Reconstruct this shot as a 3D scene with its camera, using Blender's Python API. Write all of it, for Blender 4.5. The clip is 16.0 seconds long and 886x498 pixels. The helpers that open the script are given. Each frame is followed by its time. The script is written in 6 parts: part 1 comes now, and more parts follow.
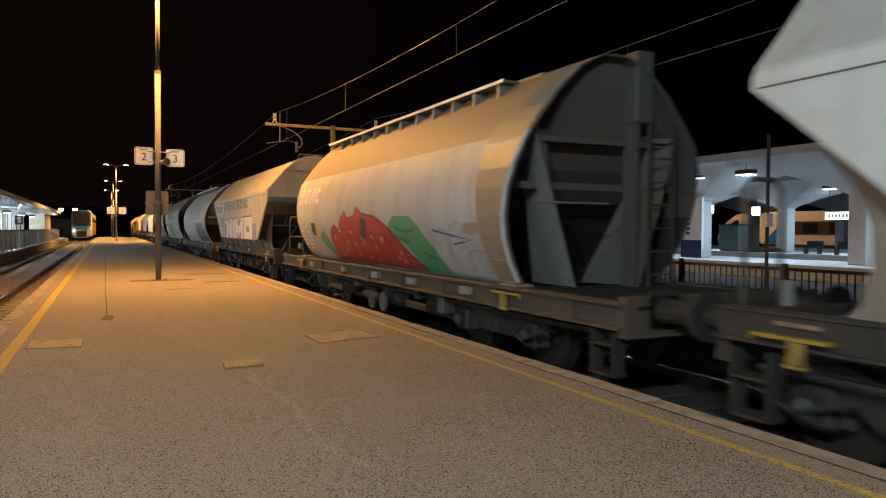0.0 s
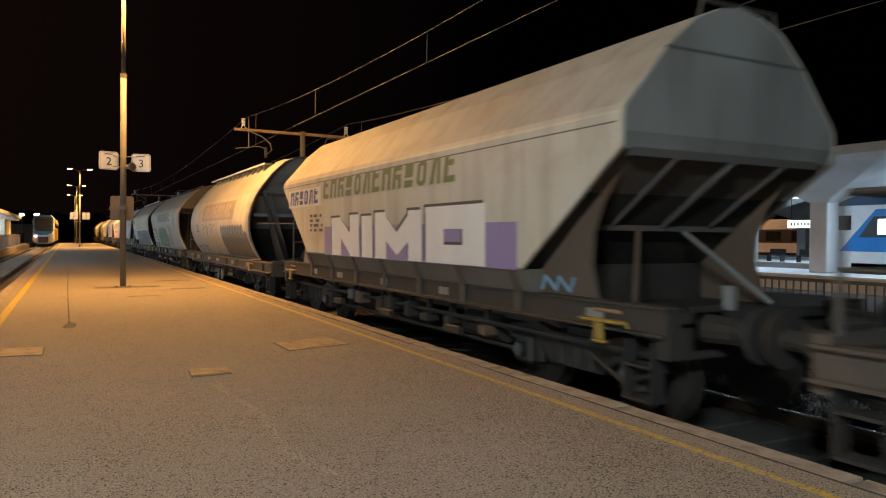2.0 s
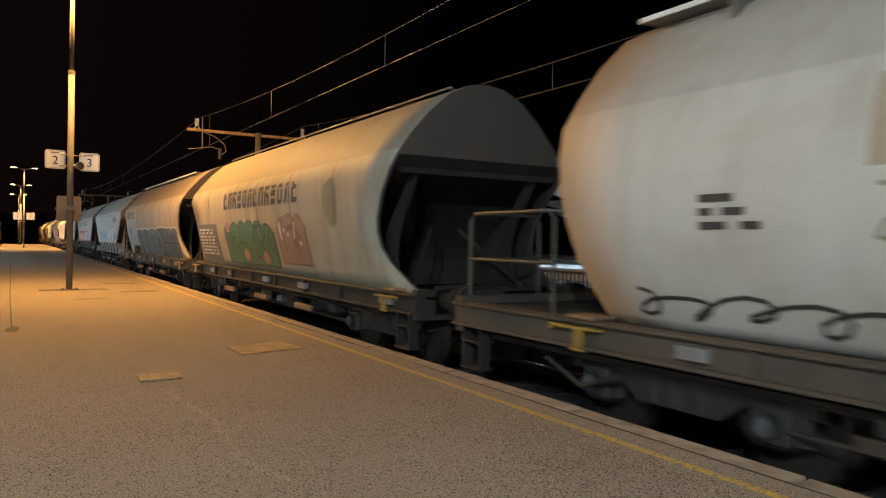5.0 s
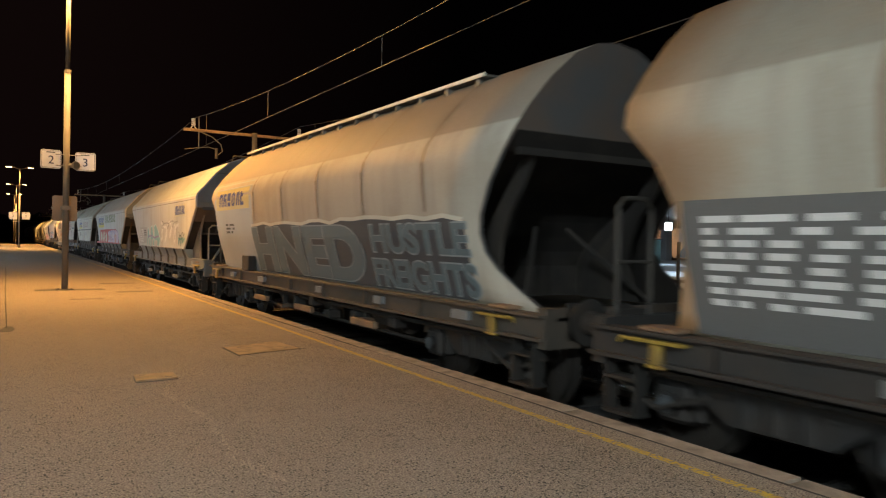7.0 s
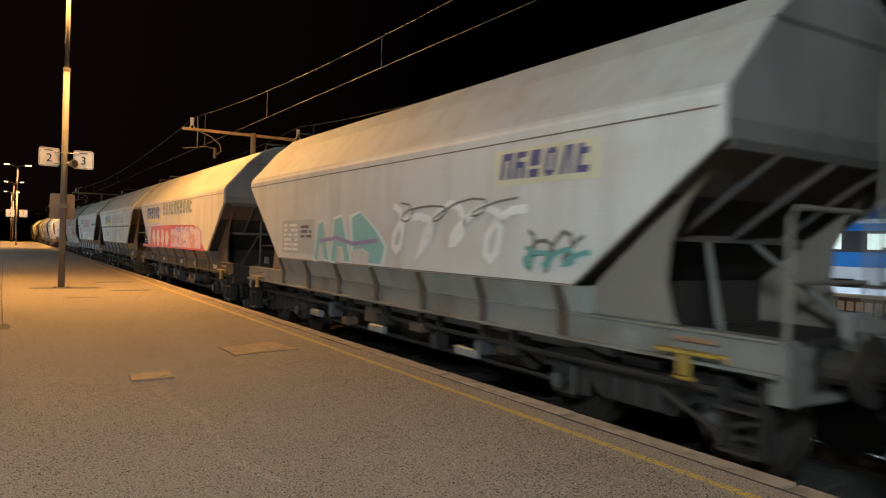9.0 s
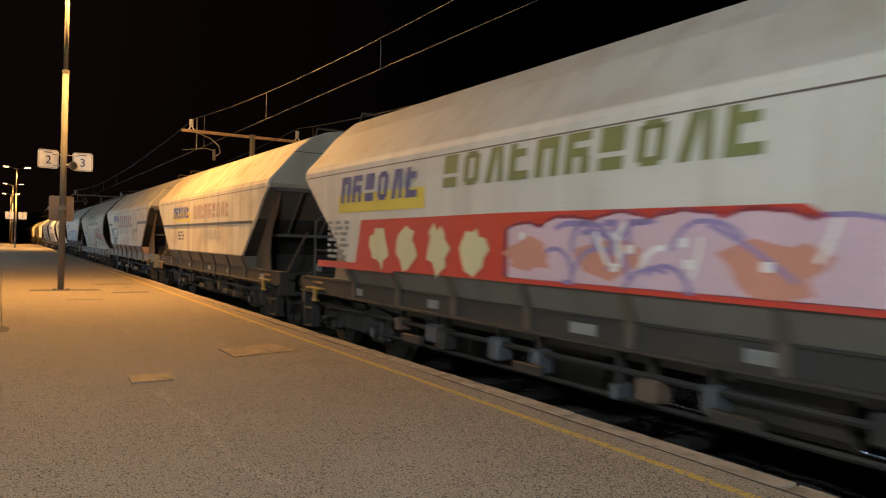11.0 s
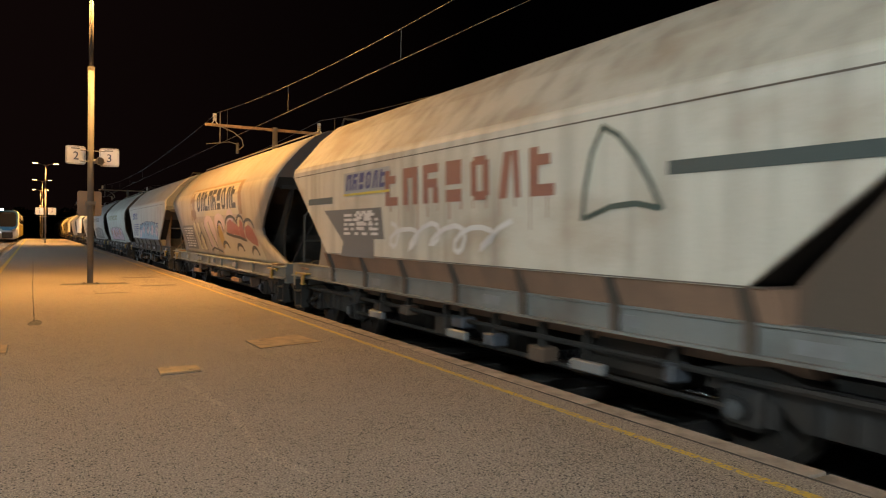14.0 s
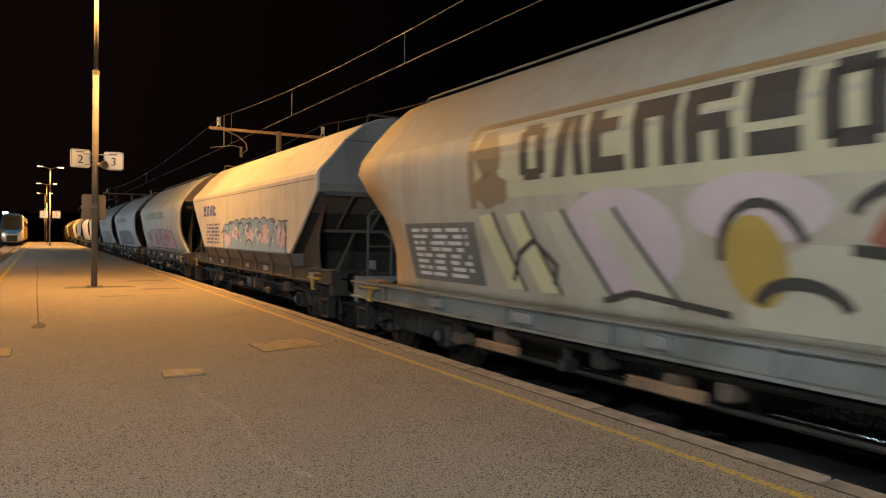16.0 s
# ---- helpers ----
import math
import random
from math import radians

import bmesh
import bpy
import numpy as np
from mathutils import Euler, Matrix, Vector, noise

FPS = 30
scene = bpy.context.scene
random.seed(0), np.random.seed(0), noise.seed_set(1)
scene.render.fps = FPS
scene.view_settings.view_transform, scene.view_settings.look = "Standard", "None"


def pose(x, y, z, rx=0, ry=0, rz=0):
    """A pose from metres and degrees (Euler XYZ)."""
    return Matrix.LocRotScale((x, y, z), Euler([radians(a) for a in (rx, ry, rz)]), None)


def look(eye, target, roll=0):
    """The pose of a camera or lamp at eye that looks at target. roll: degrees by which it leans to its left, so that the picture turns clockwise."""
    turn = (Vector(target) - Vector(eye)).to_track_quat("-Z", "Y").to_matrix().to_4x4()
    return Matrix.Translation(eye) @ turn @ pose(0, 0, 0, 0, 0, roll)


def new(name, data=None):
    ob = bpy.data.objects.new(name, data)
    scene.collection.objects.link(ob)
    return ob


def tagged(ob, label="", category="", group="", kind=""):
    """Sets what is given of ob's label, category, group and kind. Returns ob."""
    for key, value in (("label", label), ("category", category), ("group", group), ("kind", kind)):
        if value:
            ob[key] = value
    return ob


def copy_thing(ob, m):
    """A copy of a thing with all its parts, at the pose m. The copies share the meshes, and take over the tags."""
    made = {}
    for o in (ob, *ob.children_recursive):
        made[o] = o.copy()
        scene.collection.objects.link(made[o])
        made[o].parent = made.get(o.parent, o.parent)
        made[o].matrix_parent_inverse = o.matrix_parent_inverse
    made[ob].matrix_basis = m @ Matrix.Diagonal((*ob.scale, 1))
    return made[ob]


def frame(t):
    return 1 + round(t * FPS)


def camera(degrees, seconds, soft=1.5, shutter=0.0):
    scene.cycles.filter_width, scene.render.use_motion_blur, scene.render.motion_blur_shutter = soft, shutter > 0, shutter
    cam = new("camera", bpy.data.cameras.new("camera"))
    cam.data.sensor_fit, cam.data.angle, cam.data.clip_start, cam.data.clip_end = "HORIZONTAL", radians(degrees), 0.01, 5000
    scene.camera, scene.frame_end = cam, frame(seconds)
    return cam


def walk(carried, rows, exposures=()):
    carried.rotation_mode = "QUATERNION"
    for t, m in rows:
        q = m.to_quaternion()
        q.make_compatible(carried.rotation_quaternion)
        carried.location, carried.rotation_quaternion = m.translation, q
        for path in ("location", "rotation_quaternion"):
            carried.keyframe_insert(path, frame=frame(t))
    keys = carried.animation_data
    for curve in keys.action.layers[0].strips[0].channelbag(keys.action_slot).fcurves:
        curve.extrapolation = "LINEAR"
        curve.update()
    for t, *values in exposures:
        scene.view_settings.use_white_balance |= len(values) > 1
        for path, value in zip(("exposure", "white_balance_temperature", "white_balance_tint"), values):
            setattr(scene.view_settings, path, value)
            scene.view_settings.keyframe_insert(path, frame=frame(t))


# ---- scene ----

# Camera: held in the hand at chest height on the platform, it only turns.
cam = camera(63.8, 16.0, soft=1.15, shutter=0.35)
PATH = [
    (0.0, pose(0, 0, 1.4, 88.49, -0.36, -25.31)),
    (0.5, pose(0, 0, 1.4, 88.73, -0.39, -25.22)),
    (1.0, pose(0, 0, 1.4, 88.94, -0.39, -25.82)),
    (1.5, pose(0, 0, 1.4, 89.02, -0.47, -26.74)),
    (2.0, pose(0, 0, 1.4, 89.06, -0.55, -27.71)),
    (2.5, pose(0, 0, 1.4, 89.14, -0.66, -28.70)),
    (3.0, pose(0, 0, 1.4, 89.17, -0.68, -29.51)),
    (3.5, pose(0, 0, 1.4, 89.24, -0.78, -30.26)),
    (4.0, pose(0, 0, 1.4, 89.30, -0.82, -30.73)),
    (6.5, pose(0, 0, 1.4, 89.49, -1.10, -31.43)),
    (7.0, pose(0, 0, 1.4, 89.47, -1.09, -31.46)),
    (7.5, pose(0, 0, 1.4, 89.44, -1.17, -31.51)),
    (8.0, pose(0, 0, 1.4, 89.42, -1.24, -31.56)),
    (8.5, pose(0, 0, 1.4, 89.44, -1.40, -31.59)),
    (9.0, pose(0, 0, 1.4, 89.63, -1.67, -31.64)),
    (9.5, pose(0, 0, 1.4, 89.63, -1.60, -31.76)),
    (12.0, pose(0, 0, 1.4, 89.79, -1.32, -31.40)),
    (12.5, pose(0, 0, 1.4, 89.70, -1.19, -30.91)),
    (13.0, pose(0, 0, 1.4, 89.49, -1.04, -30.49)),
    (13.5, pose(0, 0, 1.4, 89.19, -0.92, -30.13)),
    (14.0, pose(0, 0, 1.4, 88.90, -0.85, -29.86)),
    (14.5, pose(0, 0, 1.4, 88.77, -0.86, -29.74)),
    (15.0, pose(0, 0, 1.4, 88.82, -0.83, -29.62)),
    (15.5, pose(0, 0, 1.4, 89.00, -0.93, -29.59)),
    (16.0, pose(0, 0, 1.4, 89.18, -0.89, -29.59)),
]
walk(cam, PATH, exposures=((0.0, 0.0), (16.0, 0.0)))

RAIL = -0.35          # top of rail below the platform
TRACK = 5.81          # centre of the goods train's track

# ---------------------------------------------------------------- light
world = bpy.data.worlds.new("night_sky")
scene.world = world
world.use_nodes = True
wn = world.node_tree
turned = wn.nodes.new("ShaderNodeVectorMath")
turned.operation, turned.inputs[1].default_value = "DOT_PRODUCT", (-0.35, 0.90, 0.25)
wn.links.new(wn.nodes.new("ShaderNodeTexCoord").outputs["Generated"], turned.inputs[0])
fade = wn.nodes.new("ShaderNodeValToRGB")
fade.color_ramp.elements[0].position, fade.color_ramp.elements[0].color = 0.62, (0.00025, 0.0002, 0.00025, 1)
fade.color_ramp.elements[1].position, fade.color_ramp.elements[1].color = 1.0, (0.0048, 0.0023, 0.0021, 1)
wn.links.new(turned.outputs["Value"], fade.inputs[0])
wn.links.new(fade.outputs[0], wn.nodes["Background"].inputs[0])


def spot(x, y, z, tx, ty, tz, watts, colour, cone=150, size=0.15, blend=0.7):
    data = bpy.data.lights.new("lamp_light", "SPOT")
    data.energy, data.color, data.spot_size, data.spot_blend, data.shadow_soft_size = watts, colour, radians(cone), blend, size
    ob = new("lamp_light", data)
    ob.matrix_world = look((x, y, z), (tx, ty, tz))
    return ob


def area(x, y, z, sx, sy, watts, colour):
    data = bpy.data.lights.new("tube_light", "AREA")
    data.shape, data.size, data.size_y, data.energy, data.color = "RECTANGLE", sx, sy, watts, colour
    ob = new("tube_light", data)
    ob.location = (x, y, z)
    return ob


SODIUM = (1.0, 0.495, 0.13)
NEUTRAL = (0.86, 0.97, 0.98)
COLD = (0.58, 0.80, 1.0)
POLES = ((1.27, 20.7), (1.0, 85.0), (0.95, 114.0), (0.9, 142.0))
for px, py in POLES:
    for side in (-1, 1):
        spot(px + side * 0.95, py - 0.45, 8.15, px + side * 1.4, py - 0.45, 0, (4900 if side > 0 else 4000) if py < 50 else 7500, SODIUM, 173 if py < 50 else 157, blend=0.38 if py < 50 else 0.7)
# unseen white lamp, added on the side platform left of where the camera stands
for side in (-1, 1):
    spot(-5.6 + side * 0.95, -4.45, 6.5, 2.5 + side * 0.95, 4.0, 0.5, 3850, NEUTRAL, 125)
# tubes under the roofs of the far platforms
for ax, ay in ((29.5, 15.4), (29.5, 24.7), (43, 30.2), (43, 39.5), (29.5, 34.0)):
    area(ax, ay, 4.3, 0.4, 3.0, 430, COLD)
# first three globes are unseen, added to carry the row past the camera
GLOBES = (-14.0, -5.0, 4.0, 52.5)
for gy in GLOBES[:3]:
    data = bpy.data.lights.new("station_fill", "POINT")
    data.energy, data.color, data.shadow_soft_size = 300, (0.86, 0.94, 1.0), 0.3
    new("station_fill", data).location = (-6.4, gy, 1.75)
# added fill under the station roof: points for its underside, downlights for the platform
for ay in (42, 56, 70, 84, 98, 110):
    data = bpy.data.lights.new("station_fill", "POINT")
    data.energy, data.color, data.shadow_soft_size = 380, COLD, 0.3
    new("station_fill", data).location = (-8.3, ay, 2.35)
    spot(-6.25, ay - 4, 3.1, -2.5, ay - 4, 0, 1000, (0.85, 0.93, 1.0), 160)


# ---------------------------------------------------------------- materials
def nodes_of(name):
    m = bpy.data.materials.new(name)
    m.use_nodes = True
    nt = m.node_tree
    return m, nt, nt.nodes, nt.links, nt.nodes["Principled BSDF"]


def noise_node(nt, coord, scale, detail=4.0, stretch=(1, 1, 1)):
    mp = nt.nodes.new("ShaderNodeMapping")
    mp.inputs["Scale"].default_value = stretch
    nt.links.new(coord, mp.inputs["Vector"])
    n = nt.nodes.new("ShaderNodeTexNoise")
    n.inputs["Scale"].default_value, n.inputs["Detail"].default_value = scale, detail
    nt.links.new(mp.outputs[0], n.inputs["Vector"])
    return n.outputs["Fac"]


def ramp(nt, fac, lo, hi):
    r = nt.nodes.new("ShaderNodeMapRange")
    r.inputs["From Min"].default_value, r.inputs["From Max"].default_value = lo, hi
    nt.links.new(fac, r.inputs["Value"])
    return r.outputs[0]


def mix(nt, fac, a, b, mode="MIX"):
    m = nt.nodes.new("ShaderNodeMix")
    m.data_type, m.blend_type = "RGBA", mode
    for sock, v in ((m.inputs[0], fac), (m.inputs[6], a), (m.inputs[7], b)):
        if isinstance(v, (int, float)):
            sock.default_value = v
        elif isinstance(v, tuple):
            sock.default_value = (*v, 1)
        else:
            nt.links.new(v, sock)
    return m.outputs[2]


def bumped(nt, bsdf, height, strength, distance):
    b = nt.nodes.new("ShaderNodeBump")
    b.inputs["Strength"].default_value, b.inputs["Distance"].default_value = strength, distance
    nt.links.new(height, b.inputs["Height"])
    nt.links.new(b.outputs[0], bsdf.inputs["Normal"])


def mat(name, col, rough=0.6, metal=0.0, grime=(0.05, 0.04, 0.03), amount=0.35, scale=2.0, bump=0.15, fine=60.0, stretch=(1, 1, 1), low=0.8):
    """Paint, metal or stone with large stains and a fine grain."""
    m, nt, _, links, bsdf = nodes_of(name)
    co = nt.nodes.new("ShaderNodeTexCoord").outputs["Object"]
    big = ramp(nt, noise_node(nt, co, scale, 5, stretch), 0.42, 0.72)
    small = noise_node(nt, co, fine, 3)
    dim = tuple(c * low for c in col)
    c = mix(nt, small if low > 0.7 else ramp(nt, small, 0.4, 0.6), dim, tuple(min(1, x * 1.12) for x in col))
    f = nt.nodes.new("ShaderNodeMath")
    f.operation, f.inputs[1].default_value = "MULTIPLY", amount
    links.new(big, f.inputs[0])
    links.new(mix(nt, f.outputs[0], c, grime), bsdf.inputs["Base Color"])
    bsdf.inputs["Roughness"].default_value, bsdf.inputs["Metallic"].default_value = rough, metal
    bumped(nt, bsdf, small, bump, 0.01)
    return m


def glow(name, col, strength):
    m, nt, _, links, bsdf = nodes_of(name)
    bsdf.inputs["Base Color"].default_value = (*col, 1)
    bsdf.inputs["Emission Color"].default_value = (*col, 1)
    bsdf.inputs["Emission Strength"].default_value = strength
    return m


def tank_paint(name, side, roof, split=2.92, dirt=0.35, low=None, low_z=1.9):
    """Wagon paint: roof colour above a line, dimmed to shade the top, optional low band, rain streaks, rust blooms."""
    side, roof = tuple(c * 0.78 for c in side), tuple(c * 0.74 for c in roof)
    m, nt, _, links, bsdf = nodes_of(name)
    co = nt.nodes.new("ShaderNodeTexCoord").outputs["Object"]
    sep = nt.nodes.new("ShaderNodeSeparateXYZ")
    links.new(co, sep.inputs[0])
    z = sep.outputs["Z"]
    c = mix(nt, ramp(nt, z, split - 0.015, split + 0.015), side, roof)
    if low:
        c = mix(nt, ramp(nt, z, low_z - 0.02, low_z + 0.02), low, c)
    streak = ramp(nt, noise_node(nt, co, 3.2, 6, (1, 1, 0.09)), 0.44, 0.74)
    bloom = ramp(nt, noise_node(nt, co, 0.8, 8, (1, 0.8, 1.6)), 0.50, 0.70)
    grain = noise_node(nt, co, 45, 3)
    for fac, col, k in ((streak, (0.16, 0.125, 0.09), dirt * 1.6), (bloom, (0.24, 0.155, 0.085), dirt * 1.5)):
        f = nt.nodes.new("ShaderNodeMath")
        f.operation, f.inputs[1].default_value = "MULTIPLY", k
        links.new(fac, f.inputs[0])
        c = mix(nt, f.outputs[0], c, col)
    c = mix(nt, 0.12, c, mix(nt, grain, (0.2, 0.17, 0.13), (0.9, 0.9, 0.9)))
    links.new(c, bsdf.inputs["Base Color"])
    bsdf.inputs["Roughness"].default_value = 0.68
    bumped(nt, bsdf, noise_node(nt, co, 1.6, 3), 0.12, 0.05)
    return m


def asphalt_mat(name, col, patch, loose=0.0):
    """Old asphalt: faint blotches, sandy grain, small dark pits and lost chippings, ravelled areas."""
    m, nt, _, links, bsdf = nodes_of(name)
    co = nt.nodes.new("ShaderNodeTexCoord").outputs["Object"]

    def maths(op, a, b):
        n = nt.nodes.new("ShaderNodeMath")
        n.operation = op
        for sock, v in zip(n.inputs, (a, b)):
            if isinstance(v, (int, float)):
                sock.default_value = v
            else:
                links.new(v, sock)
        return n.outputs[0]

    def chips(scale, share, size):
        """Separate specks: some of the cells, each with a dark core."""
        v = nt.nodes.new("ShaderNodeTexVoronoi")
        v.inputs["Scale"].default_value = scale
        mp = nt.nodes.new("ShaderNodeVectorMath")
        mp.operation, mp.inputs[1].default_value = "MULTIPLY", (1, 1, 0)
        links.new(co, mp.inputs[0]), links.new(mp.outputs[0], v.inputs["Vector"])
        sep = nt.nodes.new("ShaderNodeSeparateColor")
        links.new(v.outputs["Color"], sep.inputs[0])
        return maths("MULTIPLY", maths("LESS_THAN", v.outputs["Distance"], size), maths("LESS_THAN", sep.outputs[0], share))

    big = ramp(nt, noise_node(nt, co, 0.35, 6), 0.35, 0.7)
    worn = ramp(nt, noise_node(nt, co, 0.9, 7, (1, 0.45, 1)), 0.50, 0.75)
    dusty = ramp(nt, noise_node(nt, co, 4.5, 6), 0.52, 0.72)
    grain = noise_node(nt, co, 75, 4)
    coarse = noise_node(nt, co, 26, 6)
    zone = ramp(nt, noise_node(nt, co, 1.6, 6), 0.40 - 0.12 * loose, 0.66)
    few = chips(40, 0.13 + 0.10 * loose, 0.32)
    many = chips(66, maths("ADD", 0.08, maths("MULTIPLY", zone, 0.24 + 0.16 * loose)), 0.44)
    dark = maths("MAXIMUM", few, many)
    c = mix(nt, big, col, patch)
    c = mix(nt, worn, c, tuple(x * 1.10 for x in col))
    c = mix(nt, dusty, c, tuple(x * k for x, k in zip(col, (0.93, 0.92, 0.92))))
    c = mix(nt, ramp(nt, grain, 0.43, 0.53), tuple(x * 0.42 for x in col), c)
    c = mix(nt, ramp(nt, noise_node(nt, co, 110, 2), 0.60, 0.66), c, tuple(min(1.0, x * 1.5) for x in col))
    c = mix(nt, ramp(nt, coarse, 0.53, 0.64), c, tuple(x * 0.70 for x in col))
    c = mix(nt, maths("MULTIPLY", dark, 0.95), c, tuple(x * 0.09 for x in col))
    links.new(c, bsdf.inputs["Base Color"])
    bsdf.inputs["Roughness"].default_value = 0.85
    height = maths("SUBTRACT", maths("MULTIPLY", grain, 0.6), dark)
    bumped(nt, bsdf, height, 0.9, 0.014)
    return m


def line_paint(name, col, under, wear_from):
    """Road paint worn through to the asphalt."""
    m, nt, _, links, bsdf = nodes_of(name)
    co = nt.nodes.new("ShaderNodeTexCoord").outputs["Object"]
    wear = ramp(nt, noise_node(nt, co, 38, 5), wear_from, wear_from + 0.10)
    wide = ramp(nt, noise_node(nt, co, 1.6, 4), 0.25, 0.50)
    f = nt.nodes.new("ShaderNodeMath")
    f.operation = "MULTIPLY"
    links.new(wear, f.inputs[0]), links.new(wide, f.inputs[1])
    c = mix(nt, noise_node(nt, co, 60, 3), tuple(x * 0.75 for x in col), col)
    links.new(mix(nt, f.outputs[0], c, under), bsdf.inputs["Base Color"])
    bsdf.inputs["Roughness"].default_value = 0.75
    bumped(nt, bsdf, noise_node(nt, co, 90, 3), 0.4, 0.006)
    return m


ASPHALT = asphalt_mat("asphalt", (0.32, 0.262, 0.21), (0.29, 0.238, 0.19))
RAVEL = asphalt_mat("ravelled_asphalt", (0.318, 0.260, 0.206), (0.29, 0.238, 0.189), 1.0)
SCUFFED = asphalt_mat("scuffed_asphalt", (0.36, 0.292, 0.23), (0.325, 0.264, 0.207))
PATCH = asphalt_mat("asphalt_patch", (0.135, 0.113, 0.094), (0.105, 0.088, 0.073))
YELLOW_LINE = line_paint("yellow_line_paint", (0.55, 0.37, 0.04), (0.18, 0.15, 0.12), 0.55)
WORN_LINE = line_paint("worn_yellow_line_paint", (0.62, 0.40, 0.035), (0.23, 0.185, 0.14), 0.485)
COPING = mat("coping_concrete", (0.34, 0.275, 0.215), 0.9, amount=0.7, scale=4.0, bump=0.6, fine=45)
CONCRETE = mat("pale_concrete", (0.55, 0.55, 0.55), 0.8, amount=0.3, scale=0.6, grime=(0.2, 0.2, 0.2))
WALLC = mat("platform_wall_concrete", (0.06, 0.055, 0.05), 0.9, amount=0.6)
BALLAST = mat("ballast_stone", (0.115, 0.09, 0.068), 0.95, amount=0.5, scale=5, bump=1.0, fine=16, low=0.25)
SOIL = mat("dark_ground", (0.05, 0.045, 0.04), 0.95, amount=0.5, scale=0.3, bump=0.8, fine=8)
SLEEPER = mat("sleeper_concrete", (0.19, 0.155, 0.12), 0.9, amount=0.6)
RAIL_STEEL = mat("rail_steel", (0.12, 0.085, 0.06), 0.4, 0.7, amount=0.5, scale=1)
RAIL_TOP = mat("polished_rail_head", (0.6, 0.58, 0.56), 0.25, 0.9, amount=0.1)
GALV = mat("galvanised_steel", (0.20, 0.185, 0.17), 0.6, 0.3, amount=0.5, scale=1.5)
# pole steel coloured darker near the top to offset the close lamp heads
HIGH_STEEL = mat("dimmed_upper_pole_steel", (0.075, 0.068, 0.06), 0.7, 0.1, amount=0.5, scale=1.5)
POLE_STEEL = mat("weathered_pole_steel", (0.14, 0.13, 0.12), 0.75, 0.15, amount=0.5, scale=1.5)
DARK_STEEL = mat("dark_steel", (0.06, 0.055, 0.05), 0.6, 0.3, amount=0.5)
UNDER = mat("grimy_underframe", (0.018, 0.017, 0.016), 0.75, 0.1, grime=(0.05, 0.033, 0.022), amount=0.6, scale=1.8, bump=0.4)
BOGIE_MAT = mat("bogie_steel", (0.018, 0.018, 0.019), 0.65, 0.2, grime=(0.04, 0.028, 0.02), amount=0.6, scale=2.5, bump=0.4)
SILL_BROWN = mat("rusty_brown_sill", (0.066, 0.05, 0.038), 0.75, grime=(0.027, 0.03, 0.027), amount=0.85, scale=1.4)
SILL_GREY = mat("grey_green_sill", (0.15, 0.16, 0.157), 0.65, grime=(0.06, 0.05, 0.04), amount=0.8, scale=1.4)
SILL_DARK = mat("dark_sill", (0.019, 0.018, 0.0175), 0.8, grime=(0.035, 0.026, 0.02), amount=0.7, scale=1.4)
END_GREY = mat("grey_end_sheet", (0.175, 0.18, 0.178), 0.6, grime=(0.05, 0.04, 0.035), amount=0.7, scale=1.2, stretch=(1, 1, 0.3))
END_DARK = mat("sooty_end_sheet", (0.06, 0.06, 0.062), 0.7, grime=(0.10, 0.06, 0.035), amount=0.7, scale=1.2)
WHEEL = mat("wheel_steel", (0.032, 0.029, 0.027), 0.55, 0.4, amount=0.6, scale=4)
YELLOW = mat("yellow_paint", (0.27, 0.185, 0.025), 0.55, grime=(0.12, 0.07, 0.03), amount=0.7, scale=6)
WHITE = mat("white_paint", (0.72, 0.72, 0.70), 0.5, amount=0.25, scale=3)
PLATE = mat("pale_label_plate", (0.17, 0.18, 0.188), 0.5, amount=0.4, scale=4)
BLACK = mat("black_paint", (0.03, 0.03, 0.032), 0.5, amount=0.3)
SIGN_WHITE = mat("sign_white", (0.74, 0.73, 0.72), 0.45, amount=0.12, scale=3)
SIGN_BLUE = mat("sign_dark_blue", (0.015, 0.03, 0.09), 0.5, amount=0.1)
TAR = mat("old_tar", (0.055, 0.045, 0.036), 0.97, amount=0.3)
# ballast with the shadow of train and platform put into its colour
SHADED_BALLAST = mat("shaded_ballast", (0.03, 0.03, 0.031), 0.9, amount=0.6, scale=5, bump=1.0, fine=22)
GREY_STONE = mat("grey_ballast_stone", (0.15, 0.15, 0.155), 0.9, amount=0.5, scale=7, bump=0.6, fine=30, low=0.5)
RUSTY = mat("rusty_iron_cover", (0.37, 0.255, 0.15), 0.7, 0.2, amount=0.5, scale=6, bump=0.6)
FENCE = mat("brown_fence_steel", (0.13, 0.085, 0.06), 0.6, 0.3, amount=0.4)
WIRE = mat("catenary_copper", (0.11, 0.10, 0.092), 0.6, 0.3, amount=0.3)
TRAIN_WHITE = mat("train_white", (0.70, 0.71, 0.72), 0.35, amount=0.12)
TRAIN_BLUE = mat("train_blue", (0.02, 0.20, 0.55), 0.35, amount=0.1)
TRAIN_ROOF = mat("train_roof_blue", (0.015, 0.06, 0.15), 0.45, amount=0.3)
TRAIN_BLACK = mat("train_black", (0.012, 0.013, 0.016), 0.6, amount=0.1)
TRAIN_YELLOW = mat("train_yellow", (0.72, 0.52, 0.08), 0.4, amount=0.15)
GLASS = mat("dark_window_glass", (0.012, 0.014, 0.018), 0.22, amount=0.1, bump=0.0)
LIT_WINDOW = glow("lit_window", (0.75, 0.9, 0.8), 1.2)
LAMP_GLOW = glow("sodium_lamp_glass", (1.0, 0.62, 0.25), 25.0)
TUBE_GLOW = glow("cold_tube_glass", (0.8, 0.92, 1.0), 8.0)
